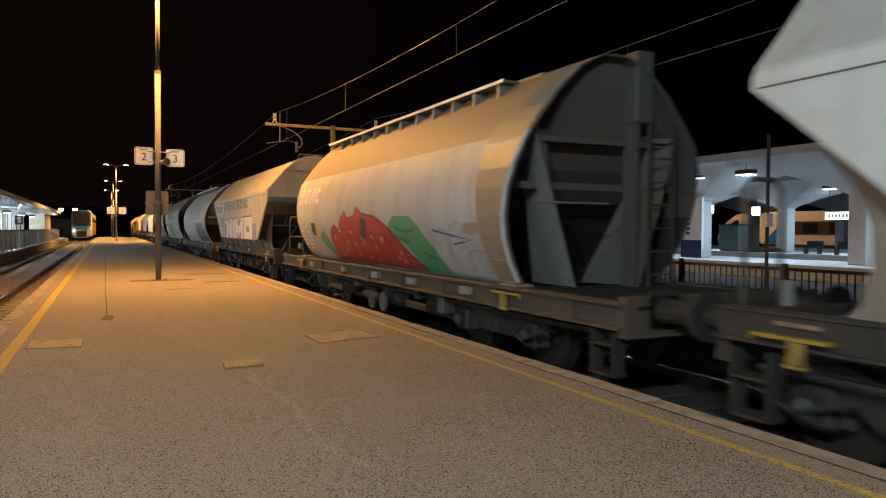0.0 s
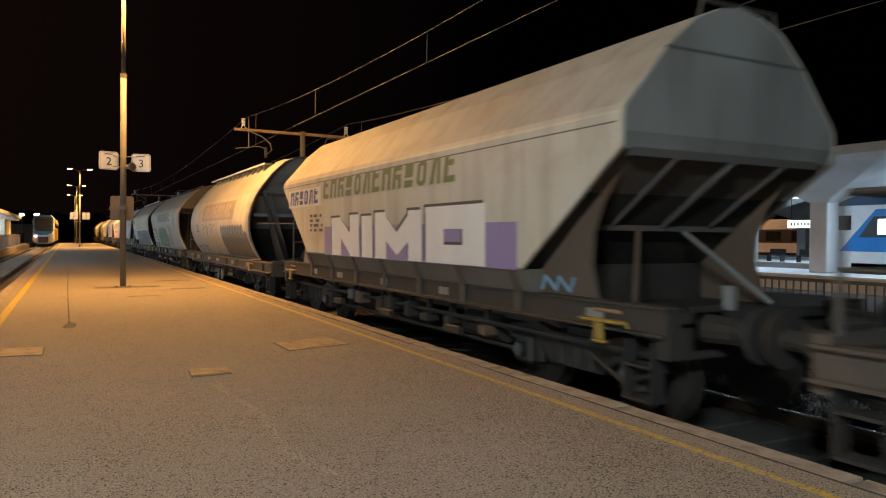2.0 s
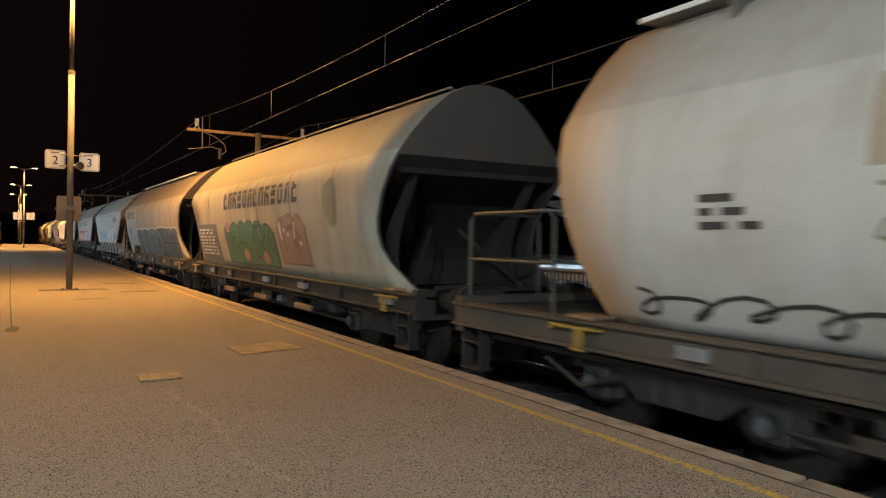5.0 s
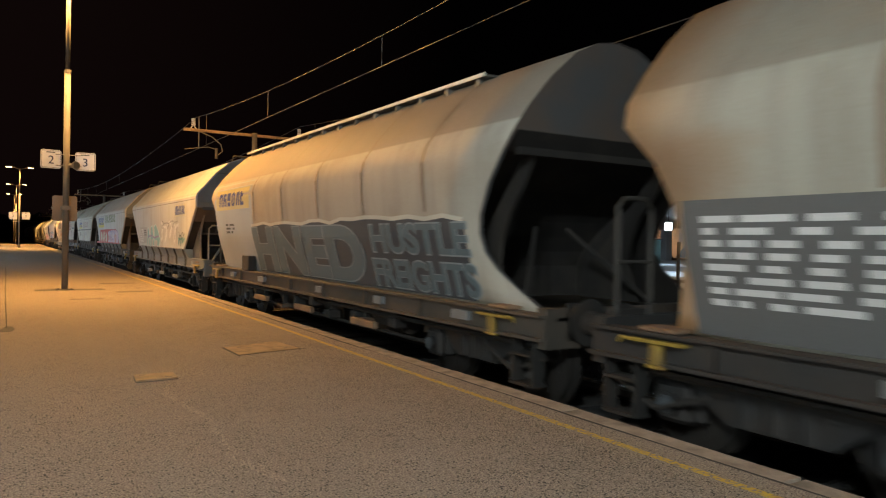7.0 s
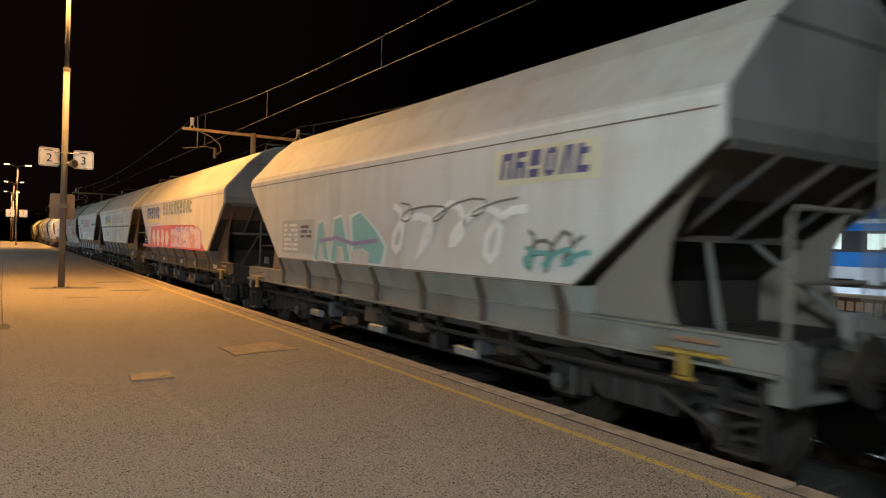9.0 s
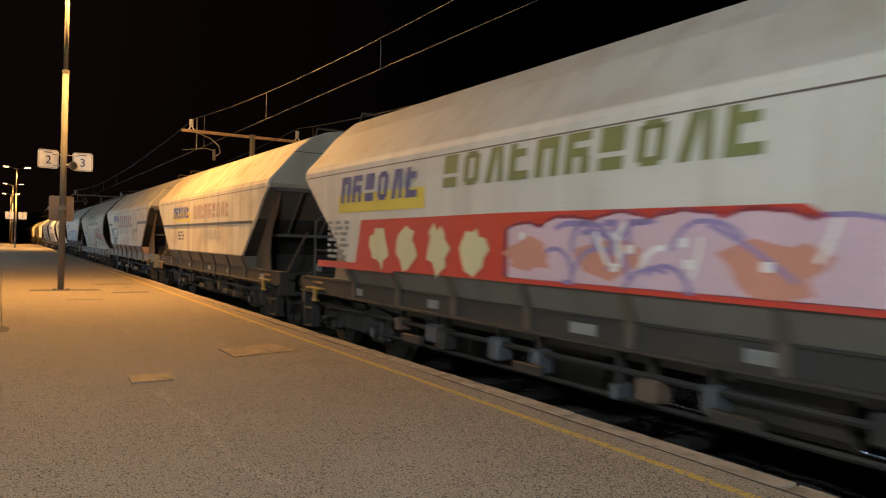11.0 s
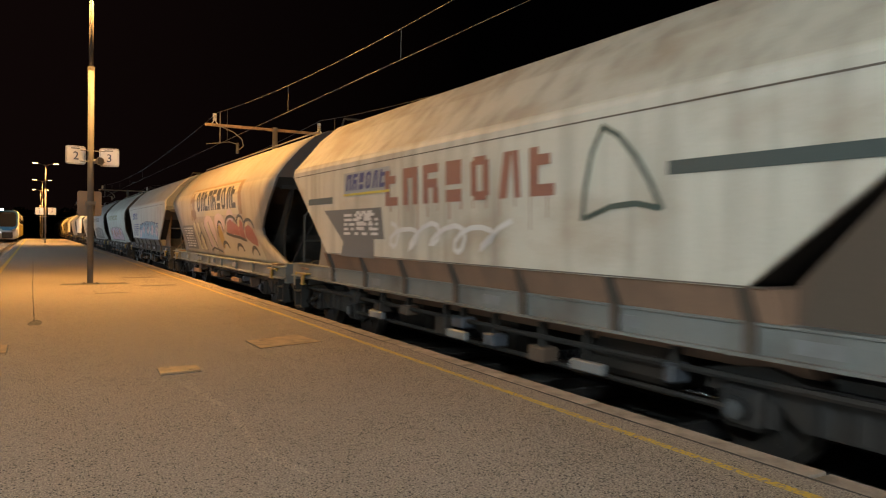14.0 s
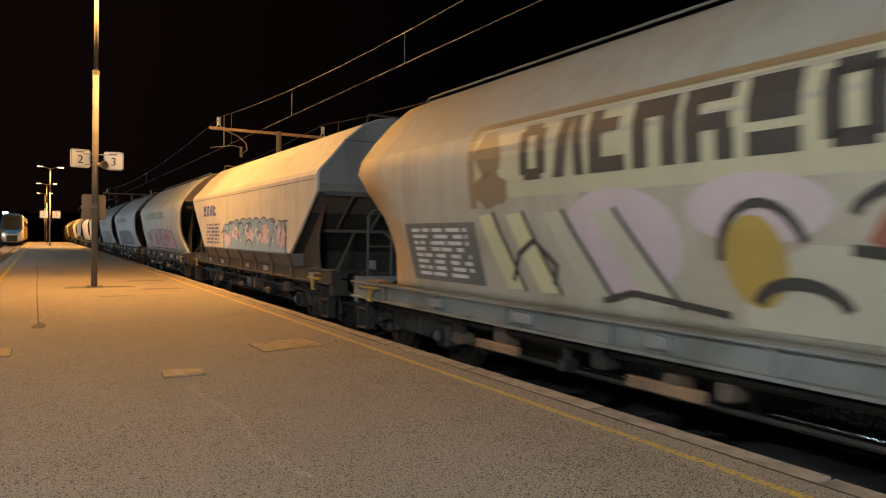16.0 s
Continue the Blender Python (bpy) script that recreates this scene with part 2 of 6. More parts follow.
HEAD_GLOW = glow("headlamp_glass", (0.8, 0.9, 1.0), 14.0)
SIGN_GLOW = glow("lit_sign_panel", (0.85, 1.0, 0.9), 2.2)

DISC = mat("blue_grey_disc", (0.07, 0.08, 0.10), 0.5, 0.2, amount=0.5, scale=6)
# near-black: the shade inside the open wagon ends is put into this colour
HOLLOW_SHADE = mat("shaded_hollow", (0.014, 0.012, 0.011), 0.85, amount=0.5, scale=2)
ink_cache = {}


def ink(name, col):
    """Spray or sign paint on a wagon's side."""
    if name not in ink_cache:
        col = tuple(c * 0.8 for c in col)
        ink_cache[name] = mat(name, col, 0.55, amount=0.35, scale=1.4, grime=tuple(c * 0.5 + 0.04 for c in col), stretch=(1, 1, 0.3))
    return ink_cache[name]


# ---------------------------------------------------------------- mesh helpers
def mesh_of(bm, material, name="mesh", smooth=False):
    bmesh.ops.recalc_face_normals(bm, faces=bm.faces)
    me = bpy.data.meshes.new(name)
    if smooth:
        for f in bm.faces:
            f.smooth = True
    bm.to_mesh(me)
    bm.free()
    me.materials.append(material)
    return me


def part(name, bm, material, parent, label="", smooth=False, at=None):
    me = bm if isinstance(bm, bpy.types.Mesh) else mesh_of(bm, material, name, smooth)
    ob = new(name, me)
    ob.parent = parent
    if at is not None:
        ob.matrix_basis = at
    return tagged(ob, label)


def thing(name, bm, material, label, category, group="", kind="", smooth=False):
    me = bm if isinstance(bm, bpy.types.Mesh) else mesh_of(bm, material, name, smooth)
    return tagged(new(name, me), label, category, group, kind)


def root(name, m, label, category, group="", kind=""):
    ob = new(name)
    ob.empty_display_size = 0.3
    ob.matrix_basis = m
    return tagged(ob, label, category, group, kind)


def box(bm, x0, x1, y0, y1, z0, z1, bevel=0.0):
    v = [bm.verts.new((x, y, z)) for x in (x0, x1) for y in (y0, y1) for z in (z0, z1)]
    fs = [bm.faces.new([v[i] for i in q]) for q in ((0, 1, 3, 2), (4, 6, 7, 5), (0, 4, 5, 1), (2, 3, 7, 6), (0, 2, 6, 4), (1, 5, 7, 3))]
    if bevel:
        es = list({e for f in fs for e in f.edges})
        bmesh.ops.bevel(bm, geom=es, offset=bevel, segments=1, affect="EDGES")


def boxm(*a, bevel=0.0):
    bm = bmesh.new()
    box(bm, *a, bevel=bevel)
    return bm


def tube(bm, pts, r, n=8):
    """A round bar along a polyline."""
    pts = [Vector(p) for p in pts]
    rings = []
    for i, p in enumerate(pts):
        d = (pts[min(i + 1, len(pts) - 1)] - pts[max(i - 1, 0)]).normalized()
        side = d.cross(Vector((0, 0, 1)) if abs(d.z) < 0.9 else Vector((0, 1, 0))).normalized()
        up = side.cross(d)
        rings.append([bm.verts.new(p + (side * math.cos(a) + up * math.sin(a)) * (r[i] if isinstance(r, (list, tuple)) else r)) for a in (2 * math.pi * k / n for k in range(n))])
    for a, b in zip(rings, rings[1:]):
        for k in range(n):
            bm.faces.new((a[k], a[(k + 1) % n], b[(k + 1) % n], b[k]))
    bm.faces.new(rings[0][::-1]), bm.faces.new(rings[-1])


def tubem(pts, r, n=8):
    bm = bmesh.new()
    tube(bm, pts, r, n)
    return bm


def slab(bm, poly, axis, a, b):
    """A plate: polygon in the plane across the axis, from a to b along it."""
    put = {"x": lambda p, t: (t, p[0], p[1]), "y": lambda p, t: (p[0], t, p[1]), "z": lambda p, t: (p[0], p[1], t)}[axis]
    lo, hi = [bm.verts.new(put(p, a)) for p in poly], [bm.verts.new(put(p, b)) for p in poly]
    bm.faces.new(lo), bm.faces.new(hi[::-1])
    for i in range(len(poly)):
        j = (i + 1) % len(poly)
        bm.faces.new((lo[i], hi[i], hi[j], lo[j]))


def slabm(poly, axis, a, b):
    bm = bmesh.new()
    slab(bm, poly, axis, a, b)
    return bm


def lettering(text, height, depth=0.004, bold=0.0):
    """Mesh of built-in-font characters, in the x-z plane facing -y, centred."""
    cu = bpy.data.curves.new("lettering", "FONT")
    cu.offset = bold
    cu.body, cu.size, cu.extrude, cu.align_x, cu.align_y = text, height * 1.4, depth, "CENTER", "CENTER"
    ob = bpy.data.objects.new("lettering", cu)
    scene.collection.objects.link(ob)
    me = bpy.data.meshes.new_from_object(ob.evaluated_get(bpy.context.evaluated_depsgraph_get()))
    bpy.data.objects.remove(ob)
    me.transform(pose(0, 0, 0, 90, 0, 0))
    return me

# ---------------------------------------------------------------- ground, platform, tracks
ground = thing("ground", boxm(-400, 500, -200, 900, -1.2, -0.62), SOIL, "dark soil and gravel of the railway yard", "ground", kind="structure")

bm = bmesh.new()
slab(bm, [(-1.24, -30), (3.972, -30), (3.972, 122), (-1.24, 122)], "z", -0.7, 0.0)
platform = thing("platform", bm, ASPHALT, "worn asphalt island platform with cracks and patches", "platform", kind="structure")


def coping_stone(y0, length):
    bm = bmesh.new()
    box(bm, 0, 0.20, 0, length, -0.16, 0.004, bevel=0.006)
    return mesh_of(bm, COPING, "coping_stone")


stone = coping_stone(0, 1.978)
for x in (3.975, -1.44):
    for k in range(74):
        y = -27.45 + 2 * k
        ob = part("coping_stone", stone, COPING, platform, at=pose(x + random.uniform(-0.004, 0.004), y, random.uniform(-0.010, 0.003), random.uniform(-0.1, 0.1), random.uniform(-0.6, 0.6), random.uniform(-0.18, 0.18)))
for x in (3.98, -1.40):
    part("platform_wall", boxm(x, x + 0.14, -30, 122, -0.7, -0.165), WALLC, platform, "stained concrete platform wall")
for x, w, y1 in ((3.69, 0.075, 121.5), (-0.98, 0.13, 121.5)):
    bm = bmesh.new()
    n = 120
    a = [[bm.verts.new((x + s * w / 2 + random.uniform(-0.006, 0.006), -28 + (y1 + 28) * i / n, 0.004)) for i in range(n + 1)] for s in (-1, 1)]
    for i in range(n):
        bm.faces.new((a[0][i], a[1][i], a[1][i + 1], a[0][i + 1]))
    part("yellow_line", bm, WORN_LINE if x > 0 else YELLOW_LINE, platform, "worn yellow safety line")


bm = bmesh.new()
n = 260
a = [[bm.verts.new((3.974 if s else 3.945 + random.uniform(-0.02, 0.022), -28 + 149.5 * i / n, 0.003)) for i in range(n + 1)] for s in (0, 1)]
for i in range(n):
    bm.faces.new((a[0][i], a[1][i], a[1][i + 1], a[0][i + 1]))
part("dirt_seam", bm, SOIL, platform, "dirt and moss along the coping joint")


def rough_strip(x0, x1, y0, y1, n, jag):
    """Ravelled asphalt with a ragged outline."""
    bm = bmesh.new()
    pts = [(x0 + random.uniform(-jag, jag), y0 + (y1 - y0) * i / n) for i in range(n + 1)]
    rows = [(bm.verts.new((x, y, 0.002)), bm.verts.new((x1 + random.uniform(-0.02, 0.02), y, 0.002))) for x, y in pts]
    for a, b in zip(rows, rows[1:]):
        bm.faces.new((a[0], a[1], b[1], b[0]))
    part("ravelled_strip", bm, RAVEL, platform, "ravelled dark speckled asphalt")


rough_strip(2.75, 3.60, -2, 14, 70, 0.22)


def scuff(pts, w):
    """A pale worn trail in the asphalt with a ragged outline."""
    bm = bmesh.new()
    prev = None
    for (xa, ya), (xb, yb) in zip(pts, pts[1:]):
        for i in range(16):
            t = i / 16
            x, y, h = xa + (xb - xa) * t + random.uniform(-0.015, 0.015), ya + (yb - ya) * t, w * random.uniform(0.35, 1.0)
            cur = (bm.verts.new((x - h, y, 0.0025)), bm.verts.new((x + h, y, 0.0025)))
            if prev:
                bm.faces.new((prev[0], prev[1], cur[1], cur[0]))
            prev = cur
    part("worn_trail", bm, SCUFFED, platform, "pale worn trail in the asphalt")


scuff([(1.27, 7.0), (1.22, 6.7), (1.33, 5.6), (1.26, 4.5), (1.4, 3.9)], 0.05)


def patch(pts, z=0.003):
    bm = bmesh.new()
    bm.faces.new([bm.verts.new((x, y, z)) for x, y in pts])
    part("asphalt_patch", bm, PATCH, platform, "darker asphalt patch")


patch([(2.29, 22.75), (3.33, 22.9), (3.30, 23.3), (2.27, 23.15)])
patch([(2.34, 19.25), (3.24, 19.4), (3.22, 19.8), (2.33, 19.65)])
patch([(0.55, 20.2), (2.2, 20.3), (2.15, 20.9), (0.6, 20.85)])
patch([(1.15, 17.3), (1.9, 17.4), (1.8, 17.6), (1.2, 17.55)])


def crack(pts, w):
    bm = bmesh.new()
    prev = None
    n = 0
    for (xa, ya), (xb, yb) in zip(pts, pts[1:]):
        for i in range(14):
            t = i / 14
            x, y = xa + (xb - xa) * t + random.uniform(-0.01, 0.01), ya + (yb - ya) * t
            h = w * random.uniform(0.3, 1.0)
            cur = (bm.verts.new((x - h, y, 0.0035)), bm.verts.new((x + h, y, 0.0035)))
            if prev:
                bm.faces.new((prev[0], prev[1], cur[1], cur[0]))
            prev = cur
    part("crack", bm, TAR, platform, "tarred crack in the asphalt")


crack([(0.0, 12.4), (-0.02, 16.0), (-0.03, 20.0), (-0.05, 42.0)], 0.014)
bm = bmesh.new()
ring = [bm.verts.new((0.02 + 0.12 * random.uniform(0.6, 1.1) * math.cos(a), 12.2 + 0.42 * random.uniform(0.6, 1.1) * math.sin(a), 0.003)) for a in (2 * math.pi * k / 14 for k in range(14))]
bm.faces.new(ring)
part("pothole", bm, PATCH, platform, "shallow dark hollow in the asphalt")


def hatch(pts, label, bow=0.0):
    h = root("manhole_cover", pose(0, 0, 0), label, "manhole cover", "covers in the platform")
    bm = bmesh.new()
    cx, cy = sum(p[0] for p in pts) / 4, sum(p[1] for p in pts) / 4
    slab(bm, pts, "z", 0.0005, 0.004)
    part("frame", bm, DARK_STEEL, h)
    inner = [(cx + (x - cx) * 0.95, cy + (y - cy) * 0.95) for x, y in pts]
    bm = bmesh.new()
    slab(bm, inner, "z", 0.004, 0.009 + bow)
    part("plate", bm, RUSTY, h)
    for k in range(2):
        t = 0.2 + 0.6 * k
        px, py = inner[0][0] + (inner[2][0] - inner[0][0]) * t, inner[0][1] + (inner[2][1] - inner[0][1]) * t
        part("lifting_slot", boxm(px - 0.03, px + 0.03, py - 0.012, py + 0.012, 0.006, 0.0105 + bow), BLACK, h)


hatch([(2.35, 9.20), (3.17, 9.49), (3.24, 8.72), (2.36, 8.50)], "large rusty iron cover set in the asphalt")
hatch([(1.08, 7.66), (1.47, 7.66), (1.46, 7.34), (1.06, 7.31)], "small bent rusty iron cover on the asphalt", 0.012)
hatch([(-0.86, 10.09), (-0.26, 10.02), (-0.26, 9.36), (-0.86, 9.43)], "square rusty iron cover beside the yellow line")


def rail_profile():
    return [(-0.07, 0), (0.07, 0), (0.07, 0.012), (0.012, 0.03), (0.012, 0.11), (0.036, 0.125), (0.036, 0.15), (-0.036, 0.15), (-0.036, 0.125), (-0.012, 0.11), (-0.012, 0.03), (-0.07, 0.012)]


sleeper_bm = bmesh.new()
box(sleeper_bm, -1.25, 1.25, -0.13, 0.13, -0.2, 0.0, bevel=0.02)
sleeper_mesh = mesh_of(sleeper_bm, SLEEPER, "sleeper")


# sleeper copy in the shadow colour, for the goods train's track
sleeper_shaded = sleeper_mesh.copy()
sleeper_shaded.materials[0] = SHADED_BALLAST


def track(x, y0, y1, s0, s1):
    t = root("track", pose(x, 0, RAIL), "railway track of steel rails on ballast", "track", "station tracks", "structure")
    # beds at TRACK and 10.6 are coloured near-black in place of shade
    part("ballast", slabm([(-2.0, -0.27), (-1.5, -0.165), (1.5, -0.165), (2.0, -0.27)], "y", y0, y1), SHADED_BALLAST if x in (TRACK, 10.6) else BALLAST, t, "grey brown ballast bed")
    for s in (-1, 1):
        cx = s * 0.7525
        part("rail", slabm([(cx + a, b - 0.15) for a, b in rail_profile()], "y", y0, y1), RAIL_STEEL, t)
        part("rail_head", boxm(cx - 0.03, cx + 0.03, y0, y1, -0.001, 0.002), RAIL_TOP, t, "polished running surface")
    for k in range(int((s1 - s0) / 0.6)):
        part("sleeper", sleeper_shaded if x == TRACK else sleeper_mesh, SLEEPER, t, at=pose(0, s0 + 0.6 * k, -0.145))
    return t


track(TRACK, -60, 420, -2, 40)
track(-3.12, -40, 300, 12, 110)
track(10.6, -60, 420, 0, 20)
track(35.4, -60, 300, 0, 0)
track(66.4, -60, 300, 0, 0)


def stones(name, x0, x1, y0, y1, z, n):
    bm = bmesh.new()
    for _ in range(n):
        x, y, s = random.uniform(x0, x1), random.uniform(y0, y1), random.uniform(0.02, 0.045)
        m = Matrix.Translation((x, y, z)) @ Euler((random.random() * 6, random.random() * 6, 0)).to_matrix().to_4x4() @ Matrix.Diagonal((s, s * 0.8, s * 0.7, 1))
        vs = [bm.verts.new(m @ Vector(p)) for p in ((1, 0, 0), (-1, 0, 0), (0, 1, 0), (0, -1, 0), (0, 0, 1), (0, 0, -1))]
        for a, b, c in ((0, 2, 4), (2, 1, 4), (1, 3, 4), (3, 0, 4), (2, 0, 5), (1, 2, 5), (3, 1, 5), (0, 3, 5)):
            bm.faces.new((vs[a], vs[b], vs[c]))
    return thing(name, bm, GREY_STONE if x0 > 0 else BALLAST, "loose grey ballast stones beside the rails", "ballast", kind="stuff")


stones("ballast_stones", 6.7, 8.3, 1.5, 22, -0.51, 8000)
stones("ballast_stones", -4.6, -1.7, 14, 45, -0.51, 3500)

# ---------------------------------------------------------------- platform lamps and signs
def lamp_post(px, py, top=8.15):
    t = root("street_lamp", pose(px, py, 0), "tall galvanised lamp post with two sodium heads on the platform", "street lamp", "platform lamps")
    part("base_plate", boxm(-0.2, 0.2, -0.2, 0.2, 0, 0.02, bevel=0.004), POLE_STEEL, t)
    part("pole", tubem([(0, 0, 0.02), (0, 0, top - 2.55)], 0.076, 14), POLE_STEEL, t, "dull galvanised lower pole", True)
    part("collar", tubem([(0, 0, top - 2.6), (0, 0, top - 2.51)], 0.086, 14), POLE_STEEL, t)
    part("upper_pole", tubem([(0, 0, top - 2.55), (0, 0, top)], 0.055, 12), HIGH_STEEL, t, "", True)
    for s in (-1, 1):
        part("arm", tubem([(0, 0, top - 0.1), (s * 0.5, -0.2, top + 0.05), (s * 0.8, -0.4, top + 0.09)], 0.03), GALV, t)
        head = part("lamp_head", boxm(s * 0.95 - 0.3, s * 0.95 + 0.3, -0.58, -0.32, top + 0.07, top + 0.19, bevel=0.04), GALV, t, "flat lamp head")
        part("lamp_glass", boxm(s * 0.95 - 0.24, s * 0.95 + 0.24, -0.55, -0.35, top + 0.045, top + 0.069), LAMP_GLOW, head, "glowing sodium lamp glass")
    for k in range(2):
        part("bolt", tubem([(-0.15 + 0.3 * k, -0.15, 0.02), (-0.15 + 0.3 * k, -0.15, 0.05)], 0.018, 6), GALV, t)
    return t


for i, (px, py) in enumerate(POLES):
    lamp_post(px, py)
# unseen post, added to carry the white light
lamp_post(-5.6, -4.0, 6.5)


def rounded(x0, x1, z0, z1, r):
    pts = []
    for cx, cz, a0 in ((x1 - r, z1 - r, 0), (x0 + r, z1 - r, 90), (x0 + r, z0 + r, 180), (x1 - r, z0 + r, 270)):
        pts += [(cx + r * math.cos(radians(a0 + k * 30)), cz + r * math.sin(radians(a0 + k * 30))) for k in range(4)]
    return pts


def number_sign(px, py, pz, text, turn, s=0.47):
    t = root("number_sign", pose(px, py, pz, 0, 0, turn), "white square platform number sign with dark numeral", "sign", "platform number signs")
    part("panel", slabm(rounded(-s / 2, s / 2, -s / 2, s / 2, 0.05), "y", 0, 0.03), SIGN_WHITE, t)
    rim = s * 0.93
    bm = bmesh.new()
    for a, b, c, d in ((-rim / 2, rim / 2, rim / 2 - 0.008, rim / 2), (-rim / 2, rim / 2, -rim / 2, -rim / 2 + 0.008), (-rim / 2, -rim / 2 + 0.008, -rim / 2, rim / 2), (rim / 2 - 0.008, rim / 2, -rim / 2, rim / 2)):
        box(bm, a, b, -0.003, 0.001, c, d)
    part("border", bm, SIGN_BLUE, t, "thin dark border")
    bm = bmesh.new()
    box(bm, -0.11, 0.09, -0.003, 0.001, s * 0.33, s * 0.33 + 0.03)
    part("caption_bar", bm, PLATE, t, "faint unreadable caption")
    me = lettering(text, 0.21)
    me.materials.append(SIGN_BLUE)
    ob = part("numeral", me, SIGN_BLUE, t, "dark blue numeral", at=pose(0, -0.004, -0.03))
    return t


number_sign(0.92, 20.62, 3.33, "2", 12)
number_sign(1.70, 20.62, 3.31, "3", -12)
bracket = root("sign_bracket", pose(1.27, 20.7, 0), "thin steel bracket holding the number signs on the post", "bracket")
for z in (3.18, 3.46):
    part("rod", tubem([(-0.34, -0.05, z), (0.42, -0.05, z)], 0.012, 6), GALV, bracket)
speaker = root("loudspeaker", pose(1.43, 20.58, 3.19, 0, 0, 15), "small grey horn loudspeaker on the lamp post", "loudspeaker")
part("horn", tubem([(-0.1, 0.18, 0), (0, 0.02, 0), (0.01, -0.12, 0)], [0.05, 0.06, 0.11], 14), GALV, speaker)
part("mouth", tubem([(0.01, -0.121, 0), (0.01, -0.124, 0)], 0.085, 14), BLACK, speaker, "dark horn mouth")
part("clamp", boxm(-0.12, 0.02, 0.1, 0.16, -0.03, 0.03), GALV, speaker)
box_sign = root("notice_board", pose(1.27, 20.84, 2.1), "brown back of a notice board on the lamp post", "notice board")
part("panel", slabm(rounded(-0.3, 0.27, -0.33, 0.32, 0.05), "y", 0, 0.05), mat("brown_board_back", (0.20, 0.15, 0.11), 0.6, amount=0.4), box_sign)
part("strap", boxm(-0.12, 0.12, -0.25, -0.005, -0.05, 0.05), GALV, box_sign)
for dx, z, text in ((-0.55, 3.3, "2"), (0.6, 3.3, "3")):
    number_sign(1.0 + dx, 84.9, z, text, 0, 0.75)

# ---------------------------------------------------------------- overhead line
def wire(pts, r, name="contact_wire"):
    return thing(name, tubem(pts, r, 5), WIRE, "taut overhead line wire", "wire", "overhead wires")


def sag(x, ya, yb, za, dip, n=16):
    return [(x, ya + (yb - ya) * k / n, za - dip * 4 * (k / n) * (1 - k / n)) for k in range(n + 1)]


SPAN = (-36.5, -4.5, 27.5, 78.0, 128.0, 178.0)
for x, cz, mz in ((5.95, 4.68, 5.88), (10.0, 4.75, 5.95)):
    bm = bmesh.new()
    for a, b in zip(SPAN, SPAN[1:]):
        tube(bm, sag(x, a, b, mz, 0.62), 0.009, 5)
    thing("messenger_wire", bm, WIRE, "sagging messenger wire above the track", "wire", "overhead wires")
    bm = bmesh.new()
    tube(bm, [(x, SPAN[0], cz), (x, SPAN[-1], cz)], 0.007, 5)
    thing("contact_wire", bm, WIRE, "straight contact wire above the track", "wire", "overhead wires")
    for a, b in zip(SPAN[1:], SPAN[2:]):
        for y in (b - 1.6, b - 8.6, b - 15.45, b - 22.3, b - 29.1):
            t = (y - a) / (b - a)
            z = mz - 0.62 * 4 * t * (1 - t)
            thing("dropper", tubem([(x, y, cz), (x, y, z)], 0.008, 4), WIRE, "thin dropper between the overhead wires", "wire", "droppers")


def ohl_mast(x, y):
    t = root("catenary_mast", pose(x, y, -0.6), "steel catenary mast with long cross-arm and insulators", "catenary mast", "catenary masts")
    part("mast", tubem([(0, 0, 0), (0, 0, 6.1)], [0.15, 0.10], 10), GALV, t, "tapered steel mast", True)
    part("crossarm", boxm(-2.65, 1.85, -0.05, 0.05, 5.96, 6.06), RUSTY, t, "rusty horizontal cross-arm")
    part("hanger", tubem([(-2.1, 0, 6.5), (-2.1, 0, 5.35)], 0.022, 6), GALV, t)
    part("registration_arm", tubem([(-2.1, 0, 5.98), (-1.6, 0, 5.8), (-1.28, 0, 5.55), (-1.22, 0, 5.3), (-1.36, 0, 5.17), (-1.5, 0, 5.2)], 0.022, 6), GALV, t, "curved registration arm")
    part("steady_arm", tubem([(-1.45, 0, 5.35), (-1.75, 0, 5.42), (-2.6, 0, 5.28)], 0.016, 6), GALV, t)
    part("support_post", tubem([(-1.45, 0, 5.4), (-1.45, 0, 5.0)], 0.06, 8), DARK_STEEL, t)
    for dx in (-2.3, 1.8):
        bm = bmesh.new()
        for k in range(4):
            tube(bm, [(dx, 0, 6.18 + 0.07 * k), (dx, 0, 6.22 + 0.07 * k)], 0.075, 8)
        tube(bm, [(dx - 0.1, 0, 6.06), (dx, 0, 6.2), (dx + 0.1, 0, 6.06)], 0.02, 6)
        part("insulator", bm, SIGN_WHITE, t, "ribbed insulator")
    return t


for y in SPAN[2:]:
    ohl_mast(8.15, y)

# ---------------------------------------------------------------- fence beyond the track
def fence(x, y0, y1):
    t = root("fence", pose(x, 0, -0.6), "low brown steel picket fence between the tracks", "fence")
    for z in (1.46, 0.55):
        part("top_rail" if z > 1 else "bottom_rail", boxm(-0.02, 0.02, y0, y1, z, z + 0.045), FENCE, t)
    me = mesh_of(boxm(-0.008, 0.008, -0.008, 0.008, 0.5, 1.46), FENCE, "picket")
    post = mesh_of(boxm(-0.03, 0.03, -0.03, 0.03, 0, 1.56), FENCE, "post")
    n = int((y1 - y0) / 0.11)
    for k in range(min(n, 290)):
        part("picket", me, FENCE, t, at=pose(0, y0 + 0.11 * k + 0.05, 0))
    for k in range(int((y1 - y0) / 2) + 1):
        part("post", post, FENCE, t, at=pose(0, y0 + 2 * k, 0))


fence(8.65, -3, 28)

